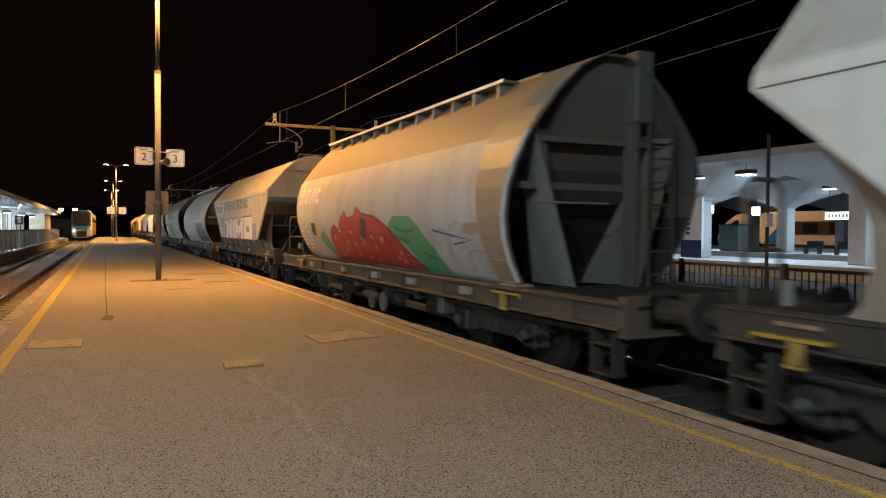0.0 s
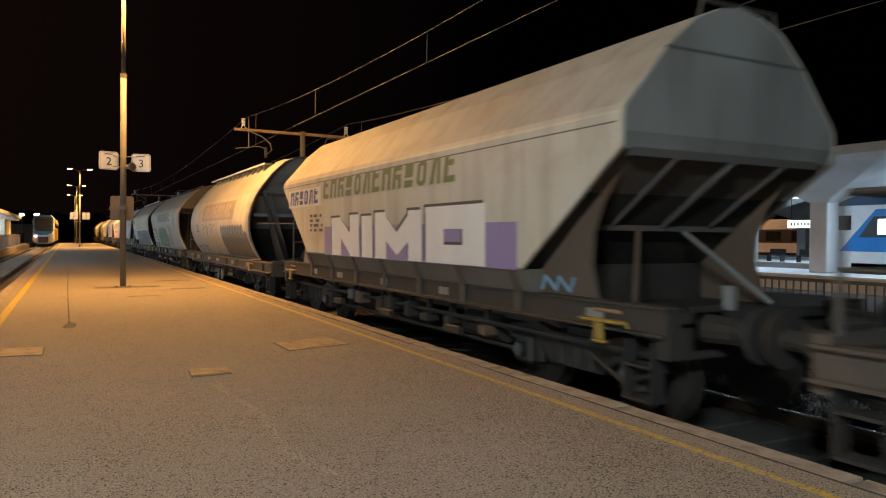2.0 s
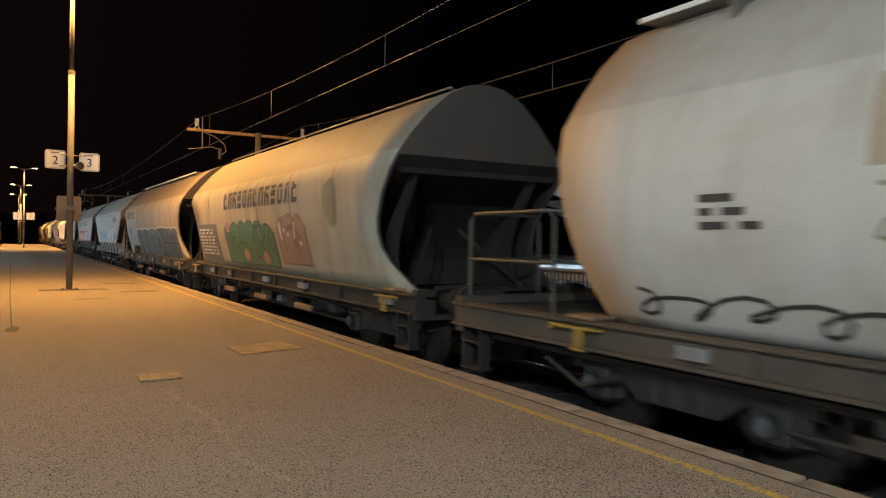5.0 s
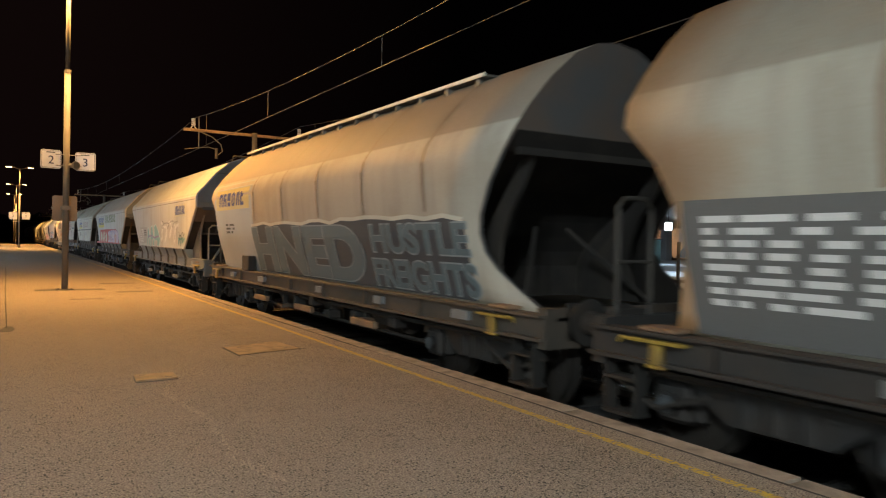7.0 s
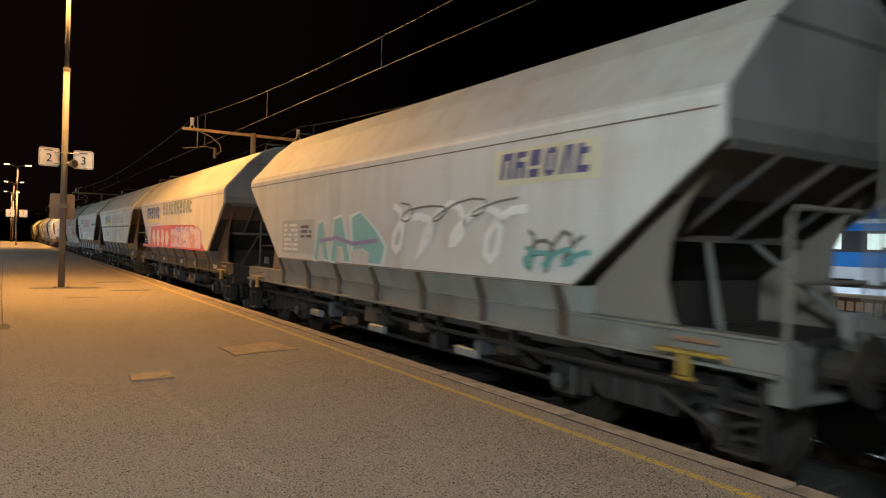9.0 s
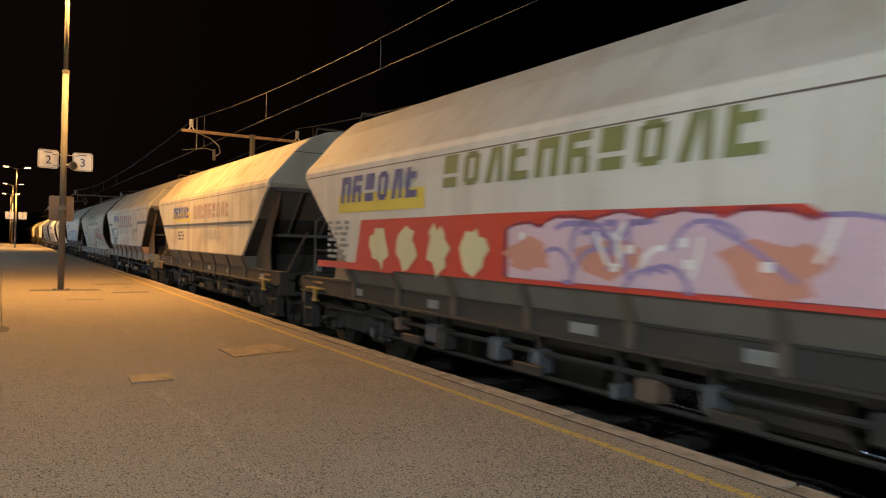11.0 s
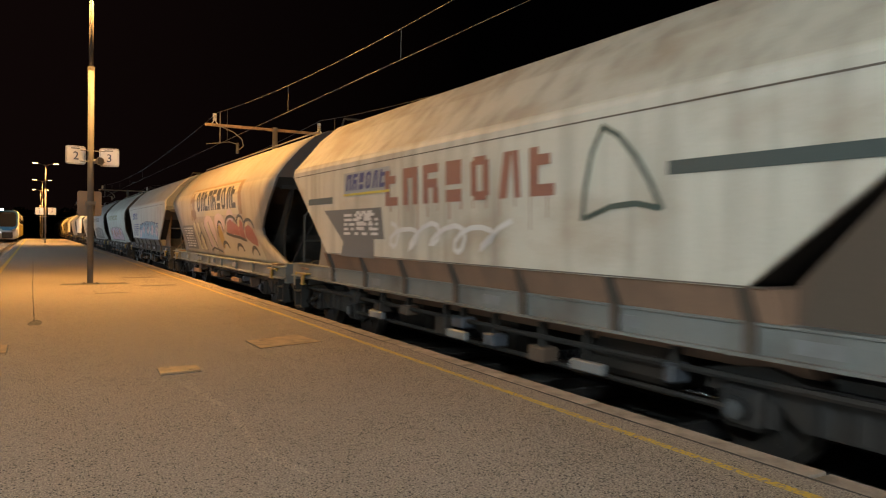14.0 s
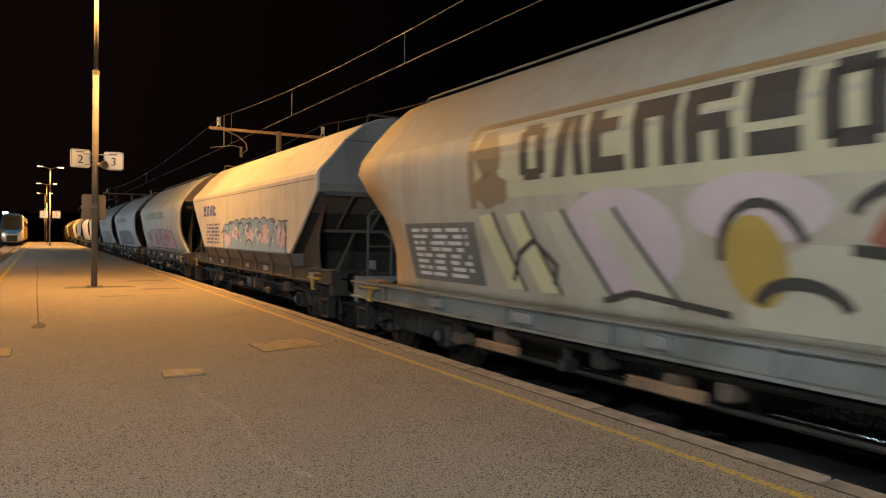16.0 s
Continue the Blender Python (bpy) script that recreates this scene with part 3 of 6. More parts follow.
# ---------------------------------------------------------------- far platforms with mushroom roofs
def far_platform(x, w, y0, y1):
    t = root("platform_far", pose(x, 0, 0), "pale concrete far platform with a bright edge", "platform", kind="structure")
    part("deck", boxm(-w / 2, w / 2, y0, y1, -0.62, 0), CONCRETE, t)
    part("edge_strip", boxm(-w / 2 - 0.02, -w / 2 + 0.5, y0, y1, -0.05, 0.01), WHITE, t, "white edge strip")


def mushroom(x, y):
    """A concrete column that flares into a vaulted roof bay."""
    t = root("platform_roof", pose(x, y, 0), "white concrete column flaring into a vaulted platform roof", "platform roof", "roof bays")
    part("column", boxm(-0.42, 0.42, -0.42, 0.42, 0, 3.1, bevel=0.04), CONCRETE, t)
    bm = bmesh.new()
    levels = ((3.05, 0.42, 0.42), (3.25, 0.62, 0.70), (3.5, 0.95, 1.3), (3.8, 1.4, 2.1), (4.15, 2.0, 3.0), (4.5, 2.6, 3.9), (4.75, 3.1, 4.64), (5.1, 3.1, 4.64))
    rings = []
    for z, hx, hy in levels:
        r = min(0.08, hx * 0.2)
        rings.append([bm.verts.new((px, py, z)) for px, py in rounded(-hx, hx, -hy, hy, r)])
    for a, b in zip(rings, rings[1:]):
        for k in range(len(a)):
            bm.faces.new((a[k], a[(k + 1) % len(a)], b[(k + 1) % len(a)], b[k]))
    bm.faces.new(rings[0][::-1]), bm.faces.new(rings[-1])
    part("vault", bm, CONCRETE, t)
    return t


def roof_lamp(x, y, z):
    t = root("roof_lamp", pose(x, y, z), "round lamp hanging below the platform roof", "lamp", "platform roof lamps")
    part("housing", boxm(-0.3, 0.3, -0.45, 0.45, 0, 0.22, bevel=0.05), DARK_STEEL, t)
    part("lamp_glass", boxm(-0.25, 0.25, -0.38, 0.38, -0.03, -0.002), TUBE_GLOW, t, "glowing lamp glass")
    part("stem", tubem([(0, 0, 0.22), (0, 0, 0.7)], 0.02, 6), DARK_STEEL, t)


far_platform(29.6, 5.6, -40, 75)
far_platform(43.2, 5.6, -40, 95)
far_platform(57.0, 5.6, -40, 110)
first = mushroom(29.5, 20.0)
for k in (-2, -1, 1):
    copy_thing(first, pose(29.5, 20.0 + 9.3 * k, 0))
for k in (-2, -1, 0, 1):
    copy_thing(first, pose(43.0, 34.8 + 9.3 * k, 0))
for k in (-2, -1, 0, 1, 2):
    copy_thing(first, pose(57.0, 40.5 + 9.3 * k, 0))
for x, y in ((27.6, 15.3), (27.6, 24.6), (41.2, 30.1), (41.2, 39.4), (27.6, 27.5)):
    roof_lamp(x, y, 4.15)


def hanging_sign(x, y, z, w, h):
    t = root("hanging_sign", pose(x, y, z), "lit white station name sign hanging under the roof", "sign", "lit hanging signs")
    part("case", boxm(-0.12, 0.12, -w / 2, w / 2, -h / 2, h / 2, bevel=0.02), DARK_STEEL, t)
    part("lit_panel", boxm(-0.13, -0.121, -w / 2 + 0.04, w / 2 - 0.04, -h / 2 + 0.04, h / 2 - 0.04), SIGN_GLOW, t, "glowing white panel")
    for k in range(7):
        yy = w * 0.35 - k * w * 0.11
        part("letter_bar", boxm(-0.134, -0.131, yy - w * 0.03, yy + w * 0.03, -h * 0.18, h * 0.18), PLATE, t, "unreadable letter")
    for s in (-1, 1):
        part("hanger", tubem([(0, s * w * 0.4, h / 2), (0, s * w * 0.4, h / 2 + 2.05)], 0.02, 6), DARK_STEEL, t)


hanging_sign(41.0, 29.2, 2.45, 2.15, 0.55)


def lantern(x, y, z):
    t = root("hanging_lantern", pose(x, y, z), "square lit lantern hanging under the far roof", "lamp", "far lanterns")
    part("lamp_glass", boxm(-0.2, 0.2, -0.2, 0.2, -0.28, 0.28, bevel=0.03), TUBE_GLOW, t, "glowing lantern glass")
    part("cap", boxm(-0.23, 0.23, -0.23, 0.23, 0.281, 0.33), DARK_STEEL, t)
    part("stem", tubem([(0, 0, 0.33), (0, 0, 2.4)], 0.02, 6), DARK_STEEL, t)


lantern(41.3, 40.1, 3.1)
lantern(41.3, 35.9, 2.88)


def banner(x, y):
    t = root("advertising_column", pose(x, y, 0), "white advertising banner on a roof column, blue at its foot", "banner")
    part("panel", boxm(-0.08, 0.08, -0.75, 0.75, 0.5, 3.6), SIGN_WHITE, t)
    part("blue_foot", boxm(-0.085, -0.081, -0.75, 0.75, 0.0, 0.95), SIGN_BLUE, t, "dark blue lower panel")
    for k in range(7):
        part("letter_bar", boxm(-0.086, -0.081, 0.1, 0.38, 1.25 + 0.25 * k, 1.4 + 0.25 * k), SIGN_BLUE, t, "dark letter block")


banner(28.9, 29.3)


def cabinet(x, y):
    t = root("kiosk_cabinet", pose(x, y, 0), "grey green service cabinet on the far platform", "cabinet")
    part("body", boxm(-0.5, 0.5, -0.9, 0.9, 0.08, 1.9, bevel=0.03), mat("grey_green_cabinet", (0.12, 0.20, 0.19), 0.6), t)
    part("lid", boxm(-0.56, 0.56, -0.96, 0.96, 1.9, 1.98), DARK_STEEL, t)
    part("foot", boxm(-0.4, 0.4, -0.8, 0.8, 0, 0.08), DARK_STEEL, t)


cabinet(42.0, 38.5)


def far_post(x, y):
    t = root("lamp_pole", pose(x, y, -0.6), "slim dark steel pole beside the far platform", "pole")
    part("pole", tubem([(0, 0, 0), (0, 0, 5.6)], 0.065, 8), DARK_STEEL, t)
    part("box", boxm(-0.15, 0.15, -0.12, 0.12, 2.2, 2.7), SIGN_WHITE, t, "small white box")


far_post(22.0, 18.6)


def bench(x, y):
    t = root("bench", pose(x, y, 0), "dark steel bench standing on the far platform", "bench", "far benches")
    part("seat", boxm(-0.25, 0.25, -0.6, 0.6, 0.4, 0.46), BLACK, t)
    part("backrest", boxm(0.2, 0.26, -0.6, 0.6, 0.46, 0.85), BLACK, t)
    for s in (-1, 1):
        part("leg", boxm(-0.2, 0.2, s * 0.5 - 0.03, s * 0.5 + 0.03, 0, 0.4), BLACK, t)


for k in range(3):
    bench(42.0, 27.5 + 2.2 * k)


# ---------------------------------------------------------------- standing passenger trains
def bogie_simple(t, y, x0):
    bm = bmesh.new()
    for dy in (-1.2, 1.2):
        tube(bm, [(x0, y + dy, 0.46), (x0 + 0.14, y + dy, 0.46)], 0.46, 16)
    box(bm, x0 - 0.12, x0 + 0.02, y - 1.7, y + 1.7, 0.45, 0.72, bevel=0.04)
    part("bogie", bm, BOGIE_MAT, t, "dark bogie with two wheels")


def double_decker(x, nose, length, label, side_x):
    """Double-deck unit along y; nose at y = nose, body towards lower y. side_x: the side that is seen."""
    t = root("double_deck_train", pose(x, nose, RAIL), label, "train", "passenger trains")
    L = length
    prof = [(-0.1, 0.45), (-0.25, 0.75), (-0.15, 1.2), (-0.05, 1.6), (0.2, 2.6), (0.5, 3.4), (1.0, 4.2), (2.0, 4.6)]
    side = [(-a - 0.35, b) for a, b in prof] + [(-L, 4.6), (-L, 0.45)]
    bm = bmesh.new()
    slab(bm, side, "x", -1.4, 1.4)
    es = [e for e in bm.edges if abs(e.verts[0].co.x) == abs(e.verts[1].co.x) == 1.4 and e.verts[0].co.z > 3.9 and e.verts[1].co.z > 3.9 and e.verts[0].co.x == e.verts[1].co.x]
    bmesh.ops.bevel(bm, geom=es, offset=0.35, segments=4, affect="EDGES")
    part("body", bm, TRAIN_WHITE, t, "white painted car body")
    s = side_x
    part("roof_band", boxm(*sorted((s * 1.402, s * 1.41)), -L, -1.0, 3.5, 4.35), TRAIN_ROOF, t, "dark blue roof band")
    bm = bmesh.new()
    slab(bm, [(-1.3, 1.25), (-L, 1.25), (-L, 3.3), (-3.1, 3.3)], "x", *sorted((s * 1.402, s * 1.408)))
    part("blue_flash", bm, TRAIN_BLUE, t, "slanting blue livery panel")
    bm = bmesh.new()
    slab(bm, [(-2.3, 1.95), (-L, 1.95), (-L, 2.95), (-3.0, 2.95)], "x", *sorted((s * 1.409, s * 1.414)))
    part("window_band", bm, BLACK, t, "black window band")
    for k in range(int((L - 6) / 2.6)):
        y = -3.2 - 2.6 * k
        w = part("window", boxm(*sorted((s * 1.4145, s * 1.418)), y - 1.4, y, 2.08, 2.82), LIT_WINDOW if k < 2 else GLASS, t, "lit window" if k < 2 else "dark window")
    part("cab_window", slabm([(-1.0, 2.3), (-1.1, 2.95), (-1.3, 3.02), (-1.9, 3.02), (-1.9, 2.3)], "x", *sorted((s * 1.402, s * 1.41))), GLASS, t, "cab side window")
    part("cab_door", boxm(*sorted((s * 1.402, s * 1.406)), -3.0, -2.1, 1.3, 3.1), TRAIN_WHITE, t, "cab door")
    for y in (-3.6, -20, -L + 4):
        bogie_simple(t, y, s * 1.28)
    part("skirt", boxm(-1.25, 1.25, -L, -0.6, 0.25, 0.45), DARK_STEEL, t)
    return t


double_decker(35.5, 23.6, 42, "white and blue double-deck train standing at a platform", -1)


def single_unit(x, nose, length):
    t = root("electric_train", pose(x, nose, RAIL), "white low electric train standing far off under orange light", "train", "passenger trains")
    L = length
    side = [(0.3, 0.5), (0.45, 1.0), (0.2, 1.8), (-0.8, 2.9), (-2.2, 3.7), (-3.6, 3.95), (-L, 3.95), (-L, 0.5)]
    part("body", slabm(side, "x", -1.4, 1.4), TRAIN_WHITE, t)
    part("cab_window", slabm([(-1.2, 2.1), (-1.3, 2.6), (-2.1, 3.1), (-2.6, 3.1), (-2.6, 2.1)], "x", -1.41, -1.402), GLASS, t)
    part("blue_flash", slabm([(-6.0, 0.55), (-9.5, 0.55), (-9.5, 2.6), (-8.0, 2.6)], "x", -1.41, -1.402), TRAIN_BLUE, t, "slanting blue panel")
    part("window_band", boxm(-1.41, -1.402, -L, -9.6, 1.5, 2.9), BLACK, t, "dark window band")
    for k in range(int((L - 12) / 3.0)):
        part("window", boxm(-1.418, -1.411, -12.6 - 3 * k, -10.8 - 3 * k, 1.7, 2.7), GLASS, t)
    part("roof_gear", boxm(-0.8, 0.8, -19, -13, 3.95, 4.4, bevel=0.1), DARK_STEEL, t, "roof equipment")
    part("pantograph", tubem([(0, -20, 3.95), (0, -21.5, 4.7), (0, -20.2, 5.2)], 0.05, 6), DARK_STEEL, t)
    part("skirt", boxm(-1.25, 1.25, -L, -0.3, 0.2, 0.5), DARK_STEEL, t)
    for y in (-4, -20, -36):
        bogie_simple(t, y, -1.28)


single_unit(66.4, 61.4, 58)
# two unseen orange lights, added to tint the far train
spot(60.5, 55, 7.5, 65, 54, 0, 1900, (1.0, 0.50, 0.22), 150)
spot(60.5, 40, 7.5, 65, 40, 0, 1200, (1.0, 0.50, 0.22), 150)


CAB_WHITE = mat("shaded_train_white", (0.60, 0.60, 0.60), 0.5, amount=0.35, scale=1.0)
DULL_YELLOW = mat("dull_train_yellow", (0.55, 0.40, 0.07), 0.6, amount=0.5, scale=0.8)
CAB_BLUE = mat("train_cab_blue", (0.02, 0.12, 0.36), 0.45, amount=0.3)


def front_train(x, y):
    """Double-deck unit seen from its nose, on the track beside the platform."""
    t = root("double_deck_train", pose(x, y, RAIL), "white, blue and yellow double-deck train facing along the track", "train", "passenger trains")
    sec = rounded(-1.35, 1.35, 0.35, 4.35, 0.55)
    bm = bmesh.new()
    rings = []
    for dy, k, dz in ((0, 0.78, -0.45), (0.25, 0.92, -0.2), (1.0, 1.0, 0.0), (50, 1.0, 0.0)):
        rings.append([bm.verts.new((a * k, dy + (max(0, b - 1.6) * 0.45 if dy < 2 else 0), 0.35 + (b - 0.35) * (1 + dz * 0.12))) for a, b in sec])
    for a, b in zip(rings, rings[1:]):
        for k in range(len(a)):
            bm.faces.new((a[k], a[(k + 1) % len(a)], b[(k + 1) % len(a)], b[k]))
    bm.faces.new(rings[0][::-1]), bm.faces.new(rings[-1])
    part("body", bm, CAB_WHITE, t)
    part("nose_surround", slabm(rounded(-1.24, 1.24, 1.75, 4.3, 0.5), "y", -0.03, 0.6), CAB_BLUE, t, "dark blue cab surround")
    part("windscreen", slabm(rounded(-1.02, 1.02, 2.05, 4.05, 0.35), "y", -0.06, 0.5), TRAIN_BLACK, t, "black windscreen")
    part("blue_nose", slabm([(-1.1, 2.1), (-0.5, 1.55), (0.5, 1.55), (1.1, 2.1), (0.95, 2.2), (-0.95, 2.2)], "y", -0.04, 0.3), TRAIN_BLUE, t, "blue nose panel")
    part("grille", boxm(-0.62, 0.62, -0.07, 0.2, 0.45, 1.3), BLACK, t)
    part("side_band", boxm(1.352, 1.36, 1.6, 50, 0.6, 2.4), DULL_YELLOW, t, "dull yellow side panels")
    for k in range(10):
        part("window", boxm(1.361, 1.366, 3 + 4.4 * k, 5.6 + 4.4 * k, 2.6, 3.3), GLASS, t)
    for s in (-1, 1):
        part("headlamp", boxm(s * 0.95 - 0.14, s * 0.95 + 0.14, -0.06, 0.1, 1.3, 1.45), HEAD_GLOW if s < 0 else SIGN_WHITE, t, "headlamp")
    for s in (-1, 1):
        part("cheek", slabm([(s * 1.28, 0.75), (s * 0.70, 0.75), (s * 0.70, 1.22), (s * 1.28, 1.9)], "y", -0.035, 0.3), SIGN_WHITE, t, "white lower cheek")
    part("destination_display", boxm(-0.45, 0.45, -0.075, 0.3, 3.78, 3.98), BLACK, t, "dark destination display")
    part("coupler", boxm(-0.2, 0.2, -0.5, 0, 0.55, 0.85), DARK_STEEL, t)
    part("bogie", boxm(-1.1, 1.1, 1.2, 4.2, 0.0, 0.4), BOGIE_MAT, t)


front_train(-3.2, 114)

# ---------------------------------------------------------------- station building with its roof
def station(x):
    t = root("station_building", pose(x, 0, 0), "station building with a white platform roof and lit glass front", "station building", kind="structure")
    part("roof", slabm([(0.0, 3.45), (0.0, 3.72), (-7.5, 3.9), (-7.5, 3.2), (-5.0, 3.2)], "y", -30, 116), CONCRETE, t, "white cantilever roof")
    part("fascia", boxm(0.003, 0.12, -30, 116.1, 3.42, 3.76), WHITE, t)
    for k in range(58):
        part("roof_beam", boxm(-5.0, -0.1, -29 + 2.5 * k, -28.78 + 2.5 * k, 3.12, 3.42), CONCRETE, t)
    for k in range(20):
        part("column", boxm(-4.6, -4.25, 22 + 4.8 * k, 22.35 + 4.8 * k, 0, 3.2), WHITE, t)
    part("front_wall", boxm(-5.4, -5.2, -30, 116, 0, 0.7), CONCRETE, t)
    for k in range(60):
        y = -30 + 2.4 * k
        w = part("window", boxm(-5.32, -5.28, y + 0.08, y + 2.3, 0.7, 3.1), LIT_WINDOW if k % 4 else GLASS, t)
        part("mullion", boxm(-5.4, -5.2, y - 0.06, y + 0.06, 0.7, 3.2), DARK_STEEL, t)
    part("end_wall", boxm(-2.6, -0.9, 101, 111, 0, 3.1), mat("warm_plaster", (0.62, 0.55, 0.40), 0.8), t, "warm plaster end block")
    part("deck", boxm(-12, 1.05, -30, 122, -0.62, 0.0), ASPHALT, t, "asphalt side platform")
    part("upper_floor", boxm(-14, -7.6, -10, 62, 0, 9.5), mat("dim_plaster", (0.35, 0.30, 0.25), 0.8), t, "dim upper floor block")


station(-6.0)


def railing(x, y0, y1):
    t = root("railing", pose(x, 0, 0), "grey metal bar railing along the track", "railing")
    bar = mesh_of(boxm(-0.02, 0.02, -0.07, 0.07, 0.1, 1.2), GALV, "bar")
    for k in range(int((y1 - y0) / 2)):
        y = y0 + 2 * k
        part("post", boxm(-0.04, 0.04, y - 0.04, y + 0.04, 0, 1.25), GALV, t)
        for j in range(7):
            part("bar", bar, GALV, t, at=pose(0, y + 0.25 + 0.25 * j, 0))
    part("handrail", boxm(-0.04, 0.04, y0, y1, 1.2, 1.27), GALV, t)


railing(-5.15, 22, 98)


def s_sign(x, y, z):
    t = root("letter_sign", pose(x, y, z), "black square sign with a white letter S", "sign")
    part("panel", boxm(-0.30, 0.30, 0, 0.06, -0.36, 0.36), BLACK, t)
    me = lettering("S", 0.42)
    me.materials.append(SIGN_WHITE)
    part("letter", me, SIGN_WHITE, t, "white letter", at=pose(0, -0.006, 0))
    part("hanger", tubem([(0, 0.03, 0.36), (0, 0.03, 1.4)], 0.025, 6), DARK_STEEL, t)


s_sign(-6.3, 66, 2.0)
for y in (50, 62, 74, 86, 98):
    roof_lamp(-8.0, y, 2.7)


def globe_lamp(x, y, z):
    t = root("globe_lamp", pose(x, y, z), "white globe lamp below the station roof", "lamp")
    bm = bmesh.new()
    bmesh.ops.create_uvsphere(bm, u_segments=16, v_segments=10, radius=0.3)
    part("globe", bm, glow("globe_glass", (0.85, 0.95, 1.0), 5.0), t, "glowing globe")
    part("stem", tubem([(0, 0, 0.28), (0, 0, 1.3)], 0.02, 6), DARK_STEEL, t)


# all but the last globe are out-of-view additions lighting the near wagons
for gy in GLOBES:
    globe_lamp(-6.4, gy, 2.1)


def yard_light(x, y, z):
    t = root("yard_light", pose(x, y, -0.6), "distant yard floodlight on a mast", "street lamp", "yard lights")
    part("pole", tubem([(0, 0, 0), (0, 0, z)], 0.08, 6), DARK_STEEL, t)
    part("lamp_head", boxm(-0.35, 0.35, -0.2, 0.2, z, z + 0.4), HEAD_GLOW, t, "bright white floodlight")


yard_light(-7.6, 150, 5.2)
yard_light(-4.9, 140, 5.0)


def hut(x, y, w, d, h, label, material):
    t = root("hut", pose(x, y, -0.6), label, "building", "far buildings")
    part("wall", boxm(-w / 2, w / 2, 0, d, 0, h), material, t)
    part("roof", boxm(-w / 2 - 0.2, w / 2 + 0.2, -0.2, d + 0.2, h, h + 0.25), CONCRETE, t)
    part("door", boxm(-0.5, 0.5, -0.02, -0.002, 0, 2.1), DARK_STEEL, t)


hut(-8.5, 165, 9, 8, 3.6, "pale low building behind the train", CONCRETE)
hut(22, 330, 60, 10, 7, "dark building far down the line", SOIL)


# dark trees and hillside far off
def far_wood(x0, x1, y, h, n):
    bm = bmesh.new()
    for _ in range(n):
        x, z, s = random.uniform(x0, x1), random.uniform(0, 1) ** 1.4 * h, random.uniform(1.2, 3.0)
        yy = y + random.uniform(-8, 8)
        for _ in range(3):
            m = Matrix.Translation((x + random.uniform(-2, 2), yy, z)) @ Euler((random.random() * 6, random.random() * 6, random.random() * 6)).to_matrix().to_4x4()
            vs = [bm.verts.new(m @ Vector((s * a, s * b, 0))) for a, b in ((-0.6, -0.4), (0.6, -0.5), (0.7, 0.4), (-0.2, 0.6))]
            bm.faces.new(vs)
    thing("far_wood", bm, mat("night_foliage", (0.04, 0.05, 0.03), 0.9), "dark far trees against the night sky", "trees", kind="stuff")


far_wood(-60, 120, 420, 12, 1500)

# ---------------------------------------------------------------- goods train
# half widths of the three tank shapes by height above the rail, top first
HOPPER_SKIN = [(0.0, 4.02), (0.30, 3.97), (0.62, 3.84), (0.98, 3.53), (1.28, 3.17), (1.47, 2.96), (1.5, 2.88), (1.5, 2.80), (1.5, 2.72), (1.5, 2.57), (1.49, 2.2), (1.48, 1.8), (1.475, 1.41)]
HOOD = {"hopper": 2.57, "steep_hopper": 2.80, "round": 2.74, "chevron": 2.74, "barrel": 2.74}
SHAPES = {
    "hopper": (HOPPER_SKIN, [(4.1, 0.0), (2.57, 0.0), (1.41, 1.58)], 0.45),
    "steep_hopper": (HOPPER_SKIN, [(4.1, 0.0), (2.80, 0.0), (1.41, 1.76)], 0.45),
    "barrel": ([(0.0, 3.98), (0.25, 3.94), (0.55, 3.79), (0.88, 3.48), (1.15, 3.14), (1.34, 2.85), (1.45, 2.55), (1.5, 2.25), (1.49, 1.95), (1.42, 1.65), (1.30, 1.38), (1.15, 1.14), (1.08, 1.04)],
               [(4.1, 0.0), (2.8, 0.0), (2.0, 0.22), (1.0, 0.45)], 1.85),
    "round": ([(0.0, 4.01), (0.3, 3.97), (0.62, 3.82), (0.95, 3.53), (1.24, 3.2), (1.44, 2.92), (1.5, 2.72), (1.48, 2.4), (1.43, 2.05), (1.40, 1.85), (1.35, 1.65), (1.29, 1.45), (1.235, 1.25), (1.18, 1.04)],
              [(4.1, 0.0), (2.85, 0.0), (2.66, 0.14), (2.35, 0.42), (2.05, 0.60), (1.85, 0.64), (1.65, 0.60), (1.45, 0.42), (1.25, 0.10), (1.04, -0.28)], 0.45),
    "round_rear": (None, [(4.1, 0.0), (2.75, 0.0), (2.4, 0.34), (2.05, 0.5), (1.7, 0.55), (1.04, 0.35)], 0.45),
    "chevron_rear": (None, [(4.1, 0.0), (2.72, 0.0), (1.95, 0.95), (1.6, 1.05), (1.04, 0.8)], 0.45),
    "chevron": ([(0.0, 4.01), (0.3, 3.97), (0.62, 3.82), (0.95, 3.53), (1.24, 3.2), (1.44, 2.92), (1.5, 2.72), (1.48, 2.4), (1.43, 2.05), (1.40, 1.85), (1.36, 1.70), (1.31, 1.52), (1.25, 1.3), (1.21, 1.15), (1.18, 1.04)],
                [(4.1, -0.03), (2.72, 0.0), (2.05, 0.98), (1.85, 1.17), (1.70, 1.17), (1.52, 0.95), (1.3, 0.42), (1.15, 0.0), (1.04, -0.25)], 0.45),
}


def half_width(kind, z):
    p = SHAPES[kind][0]
    return float(np.interp(z, [b for a, b in p[::-1]], [a for a, b in p[::-1]]))


def end_inset(kind, z):
    p = SHAPES[kind][1]
    return float(np.interp(z, [a for a, b in p[::-1]], [b for a, b in p[::-1]]))


